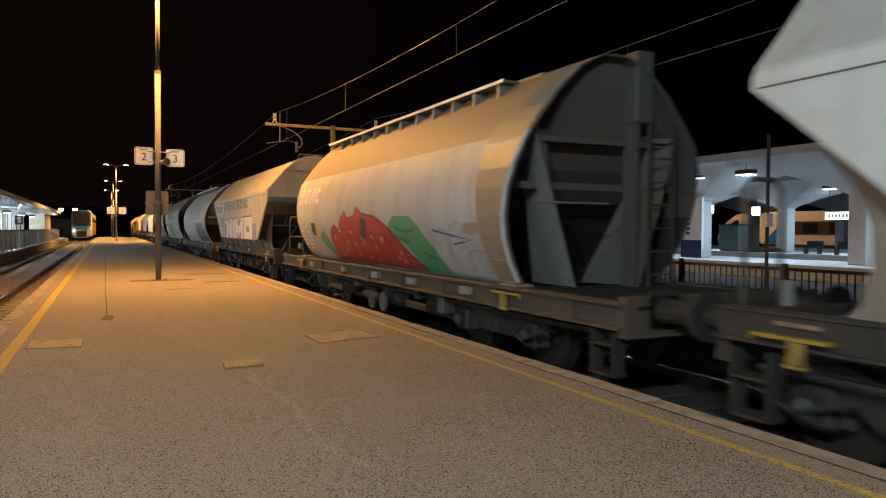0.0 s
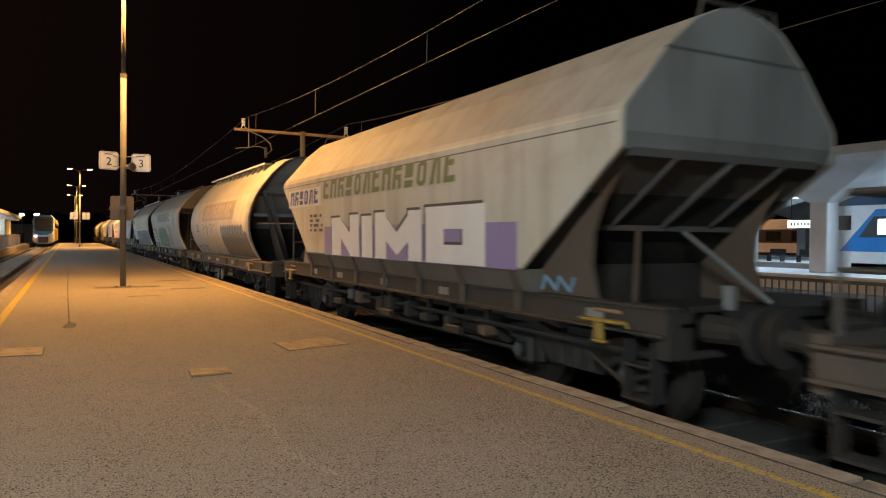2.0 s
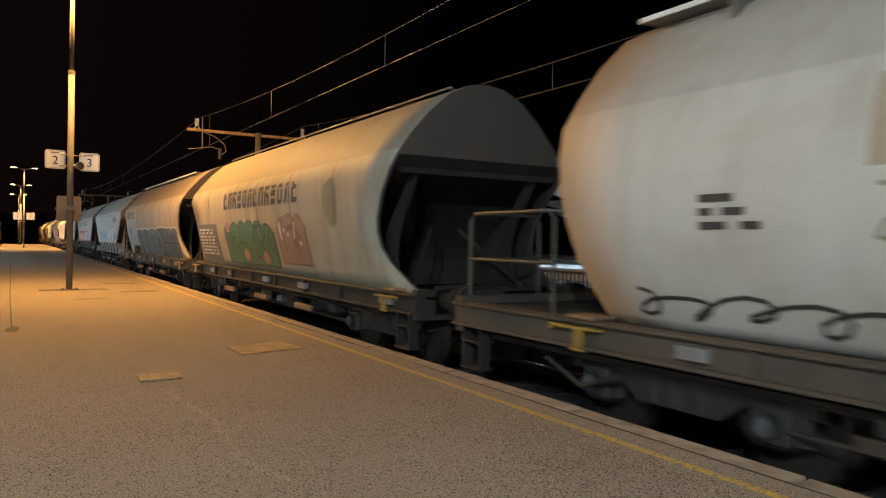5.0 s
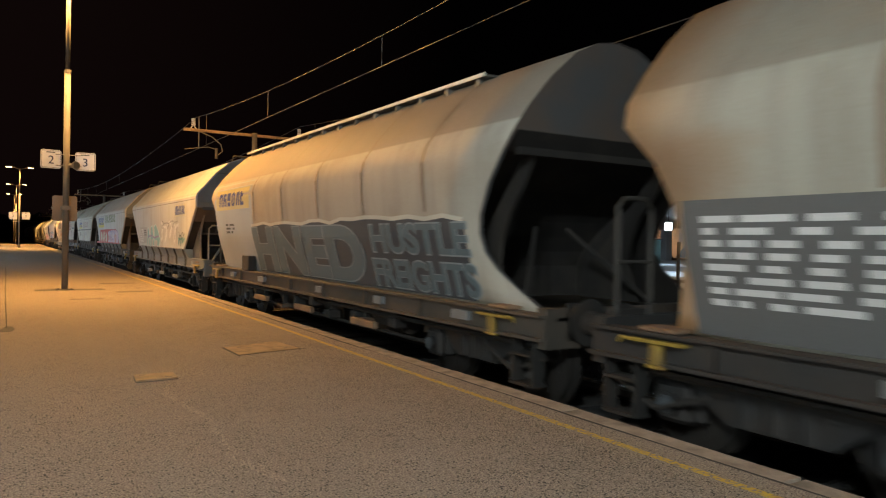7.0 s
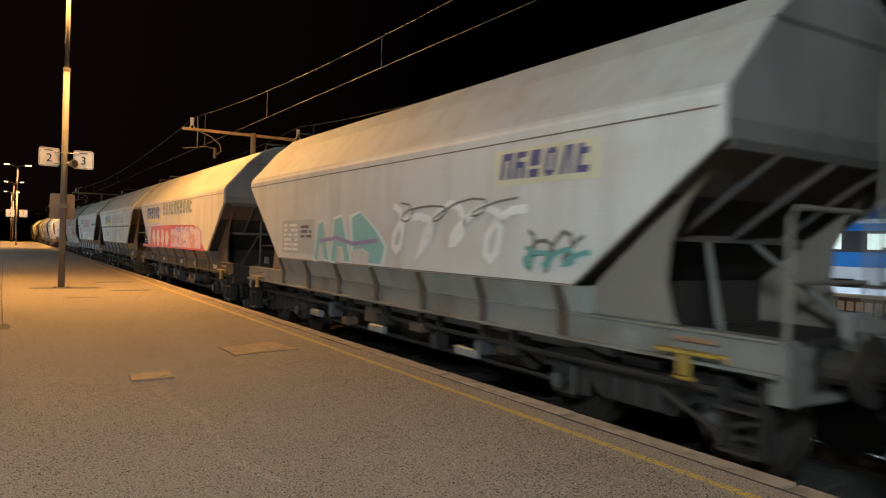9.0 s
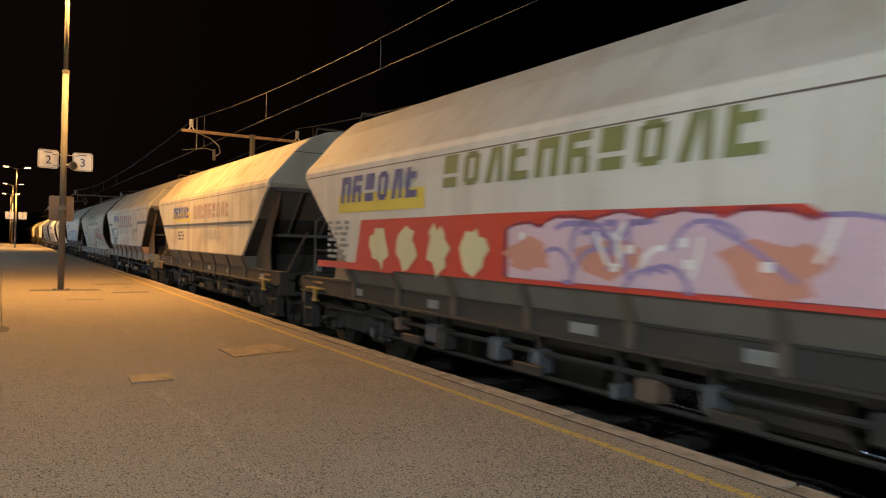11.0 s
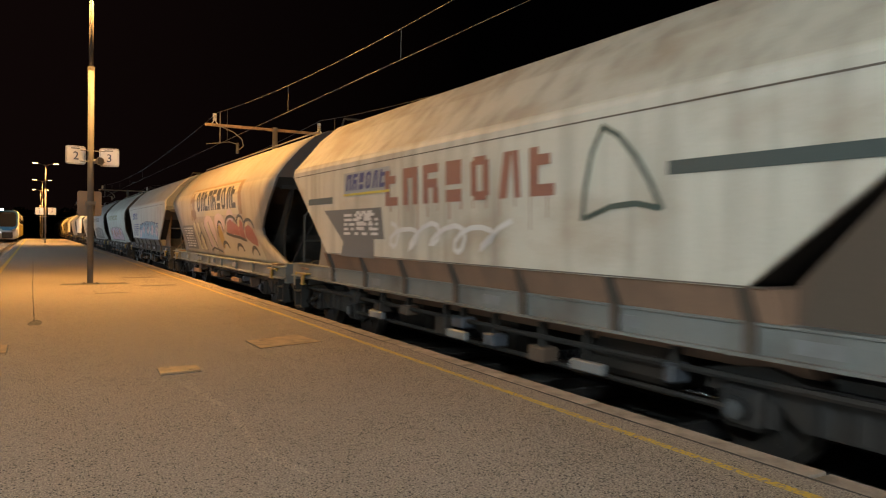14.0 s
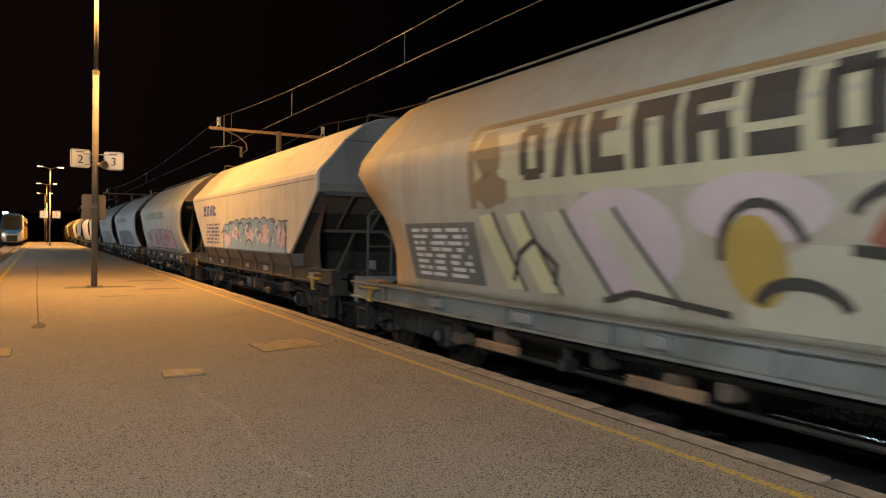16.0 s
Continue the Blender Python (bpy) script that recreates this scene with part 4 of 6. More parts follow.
def tank_mesh(kind, L, material, end_material):
    """Closed tank: skin along y, rim at both ends, recessed end sheets."""
    rear = {"hopper": "steep_hopper", "round": "round_rear", "chevron": "chevron_rear"}.get(kind, kind)
    prof = SHAPES[kind][0]
    loop = [(-a, z) for a, z in prof[::-1]] + [(a, z) for a, z in prof[1:]]
    bm = bmesh.new()
    n = 14
    rows = []
    for i in range(n + 1):
        s = i / n
        rows.append([bm.verts.new((x, end_inset(kind, z) * (1 - s) + s * (L - end_inset(rear, z)), z)) for x, z in loop])
    for a, b in zip(rows, rows[1:]):
        for k in range(len(loop) - 1):
            bm.faces.new((a[k], a[k + 1], b[k + 1], b[k]))
        bm.faces.new((a[-1], a[0], b[0], b[-1]))
    m = len(prof)
    rim = 0.05

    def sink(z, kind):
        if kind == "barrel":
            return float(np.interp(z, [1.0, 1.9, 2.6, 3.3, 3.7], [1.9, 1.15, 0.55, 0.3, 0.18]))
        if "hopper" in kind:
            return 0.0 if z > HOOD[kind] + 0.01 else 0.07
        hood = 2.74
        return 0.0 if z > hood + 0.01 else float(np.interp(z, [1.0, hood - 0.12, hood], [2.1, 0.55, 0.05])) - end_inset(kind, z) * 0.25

    hoods = {"hopper": 2.55, "steep_hopper": 2.78, "round": 2.73, "chevron": 2.73, "round_rear": 2.73, "chevron_rear": 2.73, "barrel": 1.95}
    for row, sign, face in ((rows[0], 1, kind), (rows[-1], -1, rear)):
        left, right = row[m - 1::-1], row[m - 1:]
        prev = None
        for k in range(1, m):
            za = left[k].co.z
            d = max(0.0, sink(za, face)) * sign
            w = max(0.02, abs(left[k].co.x) - rim)
            cols = [left[k]]
            for x, y in ((-w, left[k].co.y), (-w + 0.004, left[k].co.y + d), (w - 0.004, left[k].co.y + d), (w, left[k].co.y)):
                cols.append(bm.verts.new((x, y, za)))
            cols.append(right[k])
            if prev:
                for c in range(5):
                    f = bm.faces.new((prev[c], prev[c + 1], cols[c + 1], cols[c]))
                    # low rows of the end sheet are coloured near-black for the hollow's shade
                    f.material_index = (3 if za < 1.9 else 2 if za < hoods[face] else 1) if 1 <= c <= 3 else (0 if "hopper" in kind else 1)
            else:
                f = bm.faces.new((row[m - 1], *cols))
                f.material_index = 1
            prev = cols
        bm.faces.new(prev)
    me = mesh_of(bm, material, "tank")
    me.materials.append(end_material)
    me.materials.append(SLOPE if "hopper" in kind else HOLLOW_SHADE)
    me.materials.append(HOLLOW_SHADE)
    for f in me.polygons:
        f.use_smooth = "hopper" not in kind and f.material_index == 0 and abs(f.normal.y) < 0.3
    return me


def side_x(kind, z, off):
    return -(half_width(kind, z) + off)


def decal(parent, name, polys, material, kind, off=0.006, label=""):
    """Paint on the side: flat shapes in (y, z), cut fine and laid on the skin."""
    bm = bmesh.new()
    for p in polys:
        try:
            bm.faces.new([bm.verts.new((0, y, z)) for y, z in p])
        except ValueError:
            pass
    bmesh.ops.remove_doubles(bm, verts=bm.verts, dist=0.001)
    bmesh.ops.triangulate(bm, faces=bm.faces)
    lo, hi = min(v.co.z for v in bm.verts), max(v.co.z for v in bm.verts)
    z = math.ceil(lo / 0.12) * 0.12
    while z < hi:
        bmesh.ops.bisect_plane(bm, geom=bm.verts[:] + bm.edges[:] + bm.faces[:], plane_co=(0, 0, z), plane_no=(0, 0, 1))
        z += 0.12
    for v in bm.verts:
        v.co.x = side_x(kind, v.co.z, off)
    return part(name, bm, material, parent, label)


def bars(y0, y1, z0, z1, n, slant=0.0, gap=0.2):
    """A row of n plain letter-sized block shapes, each two stems or one stem with stubs, from the rear (y0) to the front (y1)."""
    step = (y1 - y0) / n
    h = z1 - z0
    out = []
    for k in range(n):
        a, w = y0 + step * k, step * (1 - gap)

        def quad(u0, u1, v0, v1, tip=0.0):
            return [(a + w * u0 + slant * v0, z0 + h * v0), (a + w * u1 + slant * v0, z0 + h * v0),
                    (a + w * (u1 + tip) + slant * v1, z0 + h * v1), (a + w * (u0 + tip) + slant * v1, z0 + h * v1)]

        form = (k * 5 + n) % 6
        if form == 0:
            out += [quad(0, 0.34, 0, 1), quad(0.66, 1, 0, 1), quad(0.34, 0.66, 0.72, 1)]
        elif form == 1:
            out += [quad(0, 0.36, 0, 1), quad(0.36, 0.95, 0, 0.24), quad(0.36, 0.8, 0.62, 0.84)]
        elif form == 2:
            out += [quad(0.05, 0.4, 0, 1, 0.22), quad(0.72, 1, 0, 1, -0.1)]
        elif form == 3:
            out += [quad(0.06, 0.36, 0.1, 0.9), quad(0.64, 0.94, 0.1, 0.9), quad(0.2, 0.8, 0, 0.2), quad(0.2, 0.8, 0.8, 1)]
        elif form == 4:
            out += [quad(0.05, 0.9, 0, 0.3), quad(0.05, 0.9, 0.42, 1)]
        else:
            out += [quad(0, 0.34, 0, 1), quad(0.34, 0.9, 0.4, 0.62), quad(0.34, 0.95, 0.78, 1), quad(0.62, 0.95, 0, 0.4)]
    return out


def rect(y0, y1, z0, z1):
    return [(y0, z0), (y1, z0), (y1, z1), (y0, z1)]


def blob(y, z, ry, rz, rnd, n=16, rough=0.18):
    return [(y + ry * (1 + rnd.uniform(-rough, rough)) * math.cos(a), z + rz * (1 + rnd.uniform(-rough, rough)) * math.sin(a)) for a in (2 * math.pi * k / n for k in range(n))]


def swoosh(pts, w):
    """A sprayed stroke along a polyline, mitred into one band."""
    normals = []
    for (ya, za), (yb, zb) in zip(pts, pts[1:]):
        d = math.hypot(yb - ya, zb - za) or 1
        normals.append((-(zb - za) / d, (yb - ya) / d))
    sides = []
    for i, (y, z) in enumerate(pts):
        n0, n1 = normals[max(i - 1, 0)], normals[min(i, len(normals) - 1)]
        ny, nz = n0[0] + n1[0], n0[1] + n1[1]
        k = w / max(0.6, math.hypot(ny, nz)) / max(0.6, math.hypot(ny, nz))
        sides.append(((y + ny * k, z + nz * k), (y - ny * k, z - nz * k)))
    return [[p[0], q[0], q[1], p[1]] for p, q in zip(sides, sides[1:])]


def scribble(y0, y1, z0, z1, n, w, rnd):
    """A looping hand-sprayed line from the rear (y0) to the front (y1)."""
    pts = []
    for i in range(n * 9 + 1):
        s = i / (n * 9)
        a = 2 * math.pi * s * n
        pts.append((y0 + (y1 - y0) * s - abs(y1 - y0) / n * 0.42 * math.sin(a + 0.6) + rnd.uniform(-0.02, 0.02), (z0 + z1) / 2 + (z1 - z0) / 2 * math.cos(a * 1.0 + 0.25 * math.sin(a * 0.37)) * (0.75 + 0.25 * math.sin(a * 0.61 + 1))))
    return swoosh(pts, w)


def letters(text, y0, y1, z0, z1, bold=0.0):
    """Built-in-font characters as faces in (y, z), read from y0 (rear) to y1 (front)."""
    me = lettering(text, 1.0, 0.0, bold)
    xs, zs = [v.co.x for v in me.vertices], [v.co.z for v in me.vertices]
    fx, fz = (y1 - y0) / (max(xs) - min(xs)), (z1 - z0) / (max(zs) - min(zs))
    return [[(y0 + (me.vertices[i].co.x - min(xs)) * fx, z0 + (me.vertices[i].co.z - min(zs)) * fz) for i in p.vertices] for p in me.polygons]


def burner(parent, kind, y0, y1, z0, z1, n, fills, edge, rnd, highlight=(0.75, 0.75, 0.75)):
    """Sprayed piece: one body with a bumpy top, second colour patches, dark curling strokes, pale glints."""
    h = z1 - z0
    m = n * 8
    top = []
    for i in range(m + 1):
        s = i / m
        bump = abs(math.sin(math.pi * s * n + 0.4)) ** 0.6
        top.append((y0 + (y1 - y0) * s, z1 - h * (0.12 * (1 - bump) + 0.22 * abs(2 * s - 1) ** 3) + rnd.uniform(-0.012, 0.012)))

    def body(lift, inset):
        a = top[inset:len(top) - inset] if inset else top
        return [[(p[0], z0 - lift), (p[0], p[1] + lift), (q[0], q[1] + lift), (q[0], z0 - lift)] for p, q in zip(a, a[1:])]

    def curl():
        y, z, a = rnd.uniform(min(y0, y1) + 0.2, max(y0, y1) - 0.2), z0 + h * rnd.uniform(0.1, 0.6), rnd.uniform(0.6, 2.4)
        pts, bend = [(y, z)], rnd.uniform(-0.5, 0.5)
        for _ in range(7):
            a += bend
            y, z = y + 0.11 * math.cos(a), min(max(z + 0.11 * math.sin(a), z0), z1 - 0.12 * h)
            pts.append((y, z))
        return pts

    decal(parent, "graffiti_outline", body(0.035, 0), ink("spray_%s" % edge[0], edge[1]), kind, 0.006, "sprayed dark outline")
    decal(parent, "graffiti_fill", body(0.0, 1), ink("spray_%s" % fills[0][0], fills[0][1]), kind, 0.009, "sprayed %s graffiti" % fills[0][0])
    for f in fills[1:]:
        spots = [blob(y0 + (y1 - y0) * (k + rnd.uniform(0.2, 0.8)) / n, z0 + h * rnd.uniform(0.3, 0.6), abs(y1 - y0) / n * 0.55, h * rnd.uniform(0.2, 0.34), rnd, rough=0.3) for k in range(0, n, 2)]
        for q in spots:
            decal(parent, "graffiti_patch", [q], ink("spray_%s" % f[0], f[1]), kind, 0.011, "sprayed %s patch" % f[0])
    for k in range(n * 2):
        decal(parent, "graffiti_stroke", swoosh(curl(), rnd.uniform(0.025, 0.06)), ink("spray_%s" % edge[0], edge[1]), kind, 0.014, "dark curling stroke")
    for k in range(n):
        decal(parent, "graffiti_glint", swoosh(curl()[:4], rnd.uniform(0.03, 0.05)), ink("spray_glint %.2f" % highlight[0], highlight), kind, 0.017, "pale sprayed glint")
        y, z = rnd.uniform(min(y0, y1) + 0.2, max(y0, y1) - 0.2), z0 + h * rnd.uniform(0.15, 0.65)
        decal(parent, "graffiti_glint", [rect(y, y + 0.08, z, z + 0.07)], ink("spray_glint %.2f" % highlight[0], highlight), kind, 0.017, "pale sprayed glint")


mesh_cache = {}


def shared(key, make):
    if key not in mesh_cache:
        mesh_cache[key] = make()
    return mesh_cache[key]


def wheelset_mesh():
    bm = bmesh.new()
    tube(bm, [(-1.0, 0, 0), (1.0, 0, 0)], 0.085, 10)
    for s in (-1, 1):
        tube(bm, [(s * 0.68, 0, 0), (s * 0.715, 0, 0)], 0.49, 24)
        tube(bm, [(s * 0.715, 0, 0), (s * 0.82, 0, 0)], [0.46, 0.455], 24)
        for k in range(5):
            a = 2 * math.pi * k / 5
            y, z = 0.27 * math.cos(a), 0.27 * math.sin(a)
            tube(bm, [(s * 0.80, y, z), (s * 0.835, y, z)], 0.06, 8)
        tube(bm, [(s * 0.82, 0, 0), (s * 0.86, 0, 0)], 0.15, 12)
    return mesh_of(bm, WHEEL, "wheelset")


def bogie_frame_mesh():
    bm = bmesh.new()
    for s in (-1, 1):
        x0, x1 = sorted((s * 0.92, s * 1.06))
        slab(bm, [(-1.25, 0.55), (-0.75, 0.62), (-0.42, 0.38), (0.42, 0.38), (0.75, 0.62), (1.25, 0.55), (1.25, 0.72), (0.7, 0.80), (0.4, 0.72), (-0.4, 0.72), (-0.7, 0.80), (-1.25, 0.72)], "x", x0, x1)
        for dy in (-0.25, 0.0, 0.25):
            tube(bm, [(s * 1.02, dy, 0.40), (s * 1.02, dy, 0.68)], 0.075, 8)
    box(bm, -1.0, 1.0, -0.22, 0.22, 0.5, 0.8)
    for dy in (-1.2, 1.2):
        box(bm, -0.95, 0.95, dy - 0.05, dy + 0.05, 0.52, 0.66)
    return mesh_of(bm, BOGIE_MAT, "bogie_frame")


def axle_box_mesh():
    bm = bmesh.new()
    box(bm, -0.14, 0.14, -0.17, 0.17, -0.16, 0.18, bevel=0.04)
    tube(bm, [(-0.19, 0, 0), (-0.14, 0, 0)], 0.10, 10)
    for dy in (-0.2, 0.2):
        tube(bm, [(0, dy, -0.12), (0, dy, 0.22)], 0.06, 8)
    return mesh_of(bm, BOGIE_MAT, "axle_box")


def axle_cap_mesh():
    return mesh_of(tubem([(0, 0, 0), (-0.02, 0, 0)], 0.075, 10), mat("worn_axle_cap", (0.10, 0.115, 0.13), 0.5, 0.4, amount=0.6, scale=8), "axle_cap")


def buffer_mesh():
    bm = bmesh.new()
    tube(bm, [(0, 0, 0), (0, -0.34, 0)], [0.13, 0.11], 12)
    tube(bm, [(0, -0.34, 0), (0, -0.54, 0)], 0.085, 12)
    tube(bm, [(0, -0.54, 0), (0, -0.585, 0)], [0.24, 0.23], 16)
    box(bm, -0.19, 0.19, 0, 0.03, -0.19, 0.19)
    return mesh_of(bm, UNDER, "buffer")


def step_mesh():
    bm = bmesh.new()
    for z in (0.32, 0.62):
        box(bm, -0.1, 0.1, -0.17, 0.17, z, z + 0.025)
    for dy in (-0.17, 0.17):
        box(bm, -0.08, 0.06, dy - 0.015, dy + 0.015, 0.32, 0.85)
    return mesh_of(bm, UNDER, "step")


def ladder_mesh(h, material=None):
    bm = bmesh.new()
    for x in (-0.2, 0.2):
        box(bm, x - 0.02, x + 0.02, -0.02, 0.02, 0, h)
    for k in range(int(h / 0.3)):
        box(bm, -0.2, 0.2, -0.012, 0.012, 0.15 + 0.3 * k, 0.175 + 0.3 * k)
    return mesh_of(bm, material or GALV, "ladder")


def handrail_mesh(w, h, material=GALV):
    bm = bmesh.new()
    tube(bm, [(-w / 2, 0, 0), (-w / 2, 0, h - 0.08), (-w / 2 + 0.08, 0, h), (w / 2 - 0.08, 0, h), (w / 2, 0, h - 0.08), (w / 2, 0, 0)], 0.022, 8)
    tube(bm, [(-w / 2, 0, h * 0.5), (w / 2, 0, h * 0.5)], 0.018, 8)
    return mesh_of(bm, material, "handrail")


def wheel_guard_mesh():
    """Yellow bracket with hand grip at the wagon's corner."""
    bm = bmesh.new()
    box(bm, -0.05, 0.12, -0.30, 0.26, 0.0, 0.025)
    box(bm, -0.045, 0.0, -0.06, 0.06, -0.17, 0.0, bevel=0.01)
    box(bm, -0.05, 0.02, -0.085, 0.085, -0.20, -0.17, bevel=0.008)
    tube(bm, [(-0.03, -0.30, 0.012), (-0.03, -0.37, 0.02), (-0.03, -0.40, -0.03)], 0.014, 6)
    return mesh_of(bm, YELLOW, "corner_bracket")


wagons = []
SPIN = []


def wagon(form, s0, s1, label, tank, ends, sill, low_sheet=None, seams=0, walkway=False, gussets=None):
    """One bogie hopper wagon; its tank reaches from y = 0 (front) to L. s0: where the front stands at the start."""
    L = s1 - s0
    kind = "hopper" if form == "steep_hopper" else form
    t = root("hopper_wagon", pose(TRACK, s0, RAIL), label, "freight wagon", "goods train")
    wagons.append((t, s0))
    ext = SHAPES[form][2]
    rnd = random.Random(int(s0 * 10))
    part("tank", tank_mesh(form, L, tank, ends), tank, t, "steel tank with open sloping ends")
    y0, y1 = -ext, L + ext
    for s in (-1, 1):
        bm = bmesh.new()
        if kind == "hopper":
            section = ((1.18, 0.91), (1.40, 0.91), (1.40, 0.935), (1.355, 0.94), (1.355, 1.14), (1.375, 1.145), (1.375, 1.165), (1.18, 1.165))
        else:
            section = ((1.22, 0.80), (1.42, 0.80), (1.42, 0.83), (1.36, 0.835), (1.36, 1.03), (1.42, 1.035), (1.42, 1.06), (1.22, 1.06))
        slab(bm, [(s * a, z) for a, z in section], "y", y0 + 0.02, y1 - 0.02)
        part("sill", bm, sill, t, "long frame sill")
    for y, d in ((y0, -1), (y1, 1)):
        part("headstock", boxm(-1.34, 1.34, *sorted((y, y - d * 0.14)), 0.72, 1.12), sill, t)
        for s in (-1, 1):
            part("buffer", shared("buffer", buffer_mesh), UNDER, t, at=pose(s * 0.875, y, 0.98, 0, 0, 0 if d < 0 else 180))
        bm = bmesh.new()
        tube(bm, [(0, y, 0.98), (0, y + d * 0.3, 0.96), (0, y + d * 0.58, 0.86)], 0.05, 8)
        part("coupling", bm, UNDER, t, "screw coupling")
        part("brake_hose", tubem([(0.4, y, 0.85), (0.4, y + d * 0.2, 0.7), (0.36, y + d * 0.4, 0.5), (0.3, y + d * 0.55, 0.62)], 0.022, 6), BLACK, t)
        inner = y - d * (ext + 1.4)
        part("end_deck", boxm(-1.2, 1.2, *sorted((y, inner)), 0.99, 1.03), UNDER, t, "chequer plate end platform")
        part("corner_bracket", shared("bracket", wheel_guard_mesh), YELLOW, t, "yellow corner bracket", at=pose(-1.40, y - d * (ext + 0.35), 0.98, 0, 0, 0 if d < 0 else 180) @ Matrix.Diagonal((1 if d < 0 else -1, 1, 1, 1)))
        part("tread_plate", boxm(-1.38, -1.12, *sorted((y - d * (ext + 0.12), y - d * (ext + 0.50))), 1.062, 1.10, bevel=0.01), TREAD, t, "rusty tread plate over the bracket")
        part("step", shared("step", step_mesh), GALV, t, "foot steps", at=pose(-1.28, y - d * 0.35, 0.0))
        if kind == "barrel" and d > 0:
            part("ladder", shared("ladder_b", lambda: ladder_mesh(3.0)), GALV, t, at=pose(0.38, y - d * (ext - 0.1), 1.03, 0, 0, 0))
            part("handrail", shared("rail_w", lambda: handrail_mesh(1.5, 1.05, DARK_STEEL)), GALV, t, at=pose(-1.22, y - d * 0.85, 1.03, 0, 0, 90))
            part("handrail", shared("rail_d", lambda: handrail_mesh(1.0, 1.05, DARK_STEEL)), GALV, t, at=pose(-0.72, y - d * 0.12, 1.03))
        if kind == "barrel":
            p = y - d * ext
            f, g = sorted((p - d * 0.02, p - d * 0.30))
            part("column_head", boxm(0.34, 0.62, f, g, 3.15, 4.07, bevel=0.02), ends, t, "pale box at the head of the column")
            part("column_foot", boxm(0.36, 0.44, f + 0.06, g, 1.03, 3.15), END_DARK, t, "central stiffening column")
            part("end_ladder", shared("ladder_c", lambda: ladder_mesh(2.1, DARK_STEEL)), DARK_STEEL, t, "dark ladder up the end", at=pose(0.72, p + d * 0.02, 1.03))
            part("end_ledge", boxm(-1.12, 1.12, *sorted((p - d * 0.22, p - d * 0.42)), 2.86, 2.93), END_DARK, t, "dark ledge across the end sheet")
            for k in range(4 if ends is END_GREY else 0):
                part("sheet_rib", boxm(-0.92 + 0.05 * k, -0.12, *sorted((p - d * 0.20, p - d * 0.30)), 3.16 + 0.09 * k, 3.20 + 0.09 * k), END_GREY, t, "pale horizontal rib")
            part("ledge_rail", tubem([(-1.36, p + d * 0.3, 2.08), (-0.35, p + d * 0.3, 2.08)], 0.016, 6), GALV, t)
            for s in (-1, 1):
                bm = bmesh.new()
                p = y - d * ext
                vs = [bm.verts.new(q) for q in ((s * 1.12, p - d * 0.12, 3.0), (s * 0.86, p - d * 0.3, 3.0), (s * 0.14, p - d * 0.9, 1.04), (s * 0.50, p - d * 0.12, 1.04), (s * 1.05, p - d * 0.6, 3.0), (s * 0.45, p - d * 1.2, 1.04))]
                for f in ((0, 1, 2, 3), (0, 3, 5, 4), (1, 4, 5, 2), (0, 4, 1), (3, 2, 5)):
                    bm.faces.new([vs[i] for i in f])
                part("end_brace", bm, END_GREY if s < 0 else END_DARK, t, "slanting end brace")
            part("cross_brace", boxm(-1.3, 1.3, *sorted((y - d * (ext + 0.42), y - d * (ext + 0.5))), 2.28, 2.37), ends, t)
        else:
            z_h = HOOD["steep_hopper" if kind == "hopper" and d > 0 else form]
            p = y - d * ext
            q = lambda a, b: (p - d * a, b)
            for s in (-1, 1):
                x0, x1 = sorted((s * 1.16, s * 1.21)) if kind == "hopper" else sorted((s * 1.0, s * 1.05))
                bm = bmesh.new()
                slab(bm, [q(0.12, z_h), q(0.30, z_h), q(0.80, 2.05 + (z_h - 2.57) * 0.7), q(1.55, 1.42), q(1.6, 1.04), q(0.52, 1.04), q(0.66, 1.22), q(0.74, 1.5), q(0.72, 1.8), q(0.58, 2.1), q(0.36, 2.35)], "x", x0, x1)
                # parts inside the round ends take the same shade colour
                part("gusset", bm, (gussets or (GUSSET, PALE_GUSSET))[0 if d < 0 else 1] if kind == "hopper" else HOLLOW_SHADE, t, "curved end gusset plate")
                part("end_strut", tubem([(s * 0.25, p - d * 1.1, 1.95), (s * 0.98, p - d * 0.35, 1.06)], 0.03, 8), (END_GREY if s > 0 or low_sheet is SKIRT_GREY else GUSSET) if kind == "hopper" else HOLLOW_SHADE, t)
            part("cross_brace", boxm(-1.3, 1.3, *sorted((p - d * 0.06, p - d * 0.14)), z_h - 0.06, z_h + 0.02), END_DARK if kind == "hopper" else HOLLOW_SHADE, t)
            if low_sheet is SKIRT_GREY and d < 0:
                part("handrail", shared("rail_e", lambda: handrail_mesh(1.0, 1.05)), GALV, t, at=pose(-0.72, y - d * 0.1, 1.03))
            elif d > 0:
                part("handrail", shared("rail_n", lambda: handrail_mesh(0.42, 1.15, DARK_STEEL)), DARK_STEEL, t, "narrow dark hand hoop", at=pose(-0.95, y - d * 0.1, 1.03))
            if low_sheet is SKIRT_GREY:
                part("ladder", shared("ladder_a", lambda: ladder_mesh(2.3)), GALV, t, at=pose(0.75, p + d * 0.06, 1.06))
            if kind == "hopper":
                part("slope_rib", tubem([(0.0, p - d * 0.06, z_h - 0.06), (0.0, p - d * 1.05, 1.86)], 0.04, 6), END_DARK, t, "rusty rib down the sloping sheet")
                for s in (-1, 1):
                    part("slope_rib", tubem([(s * 0.75, p - d * 0.06, z_h - 0.06), (s * 0.72, p - d * 1.05, 1.86)], 0.03, 6), END_DARK, t, "rusty rib down the sloping sheet")
                part("hopper_lip", boxm(-1.12, 1.12, *sorted((p - d * 0.98, p - d * 1.06)), 1.84, 1.90), END_DARK, t, "rusty lower lip of the sloping sheet")
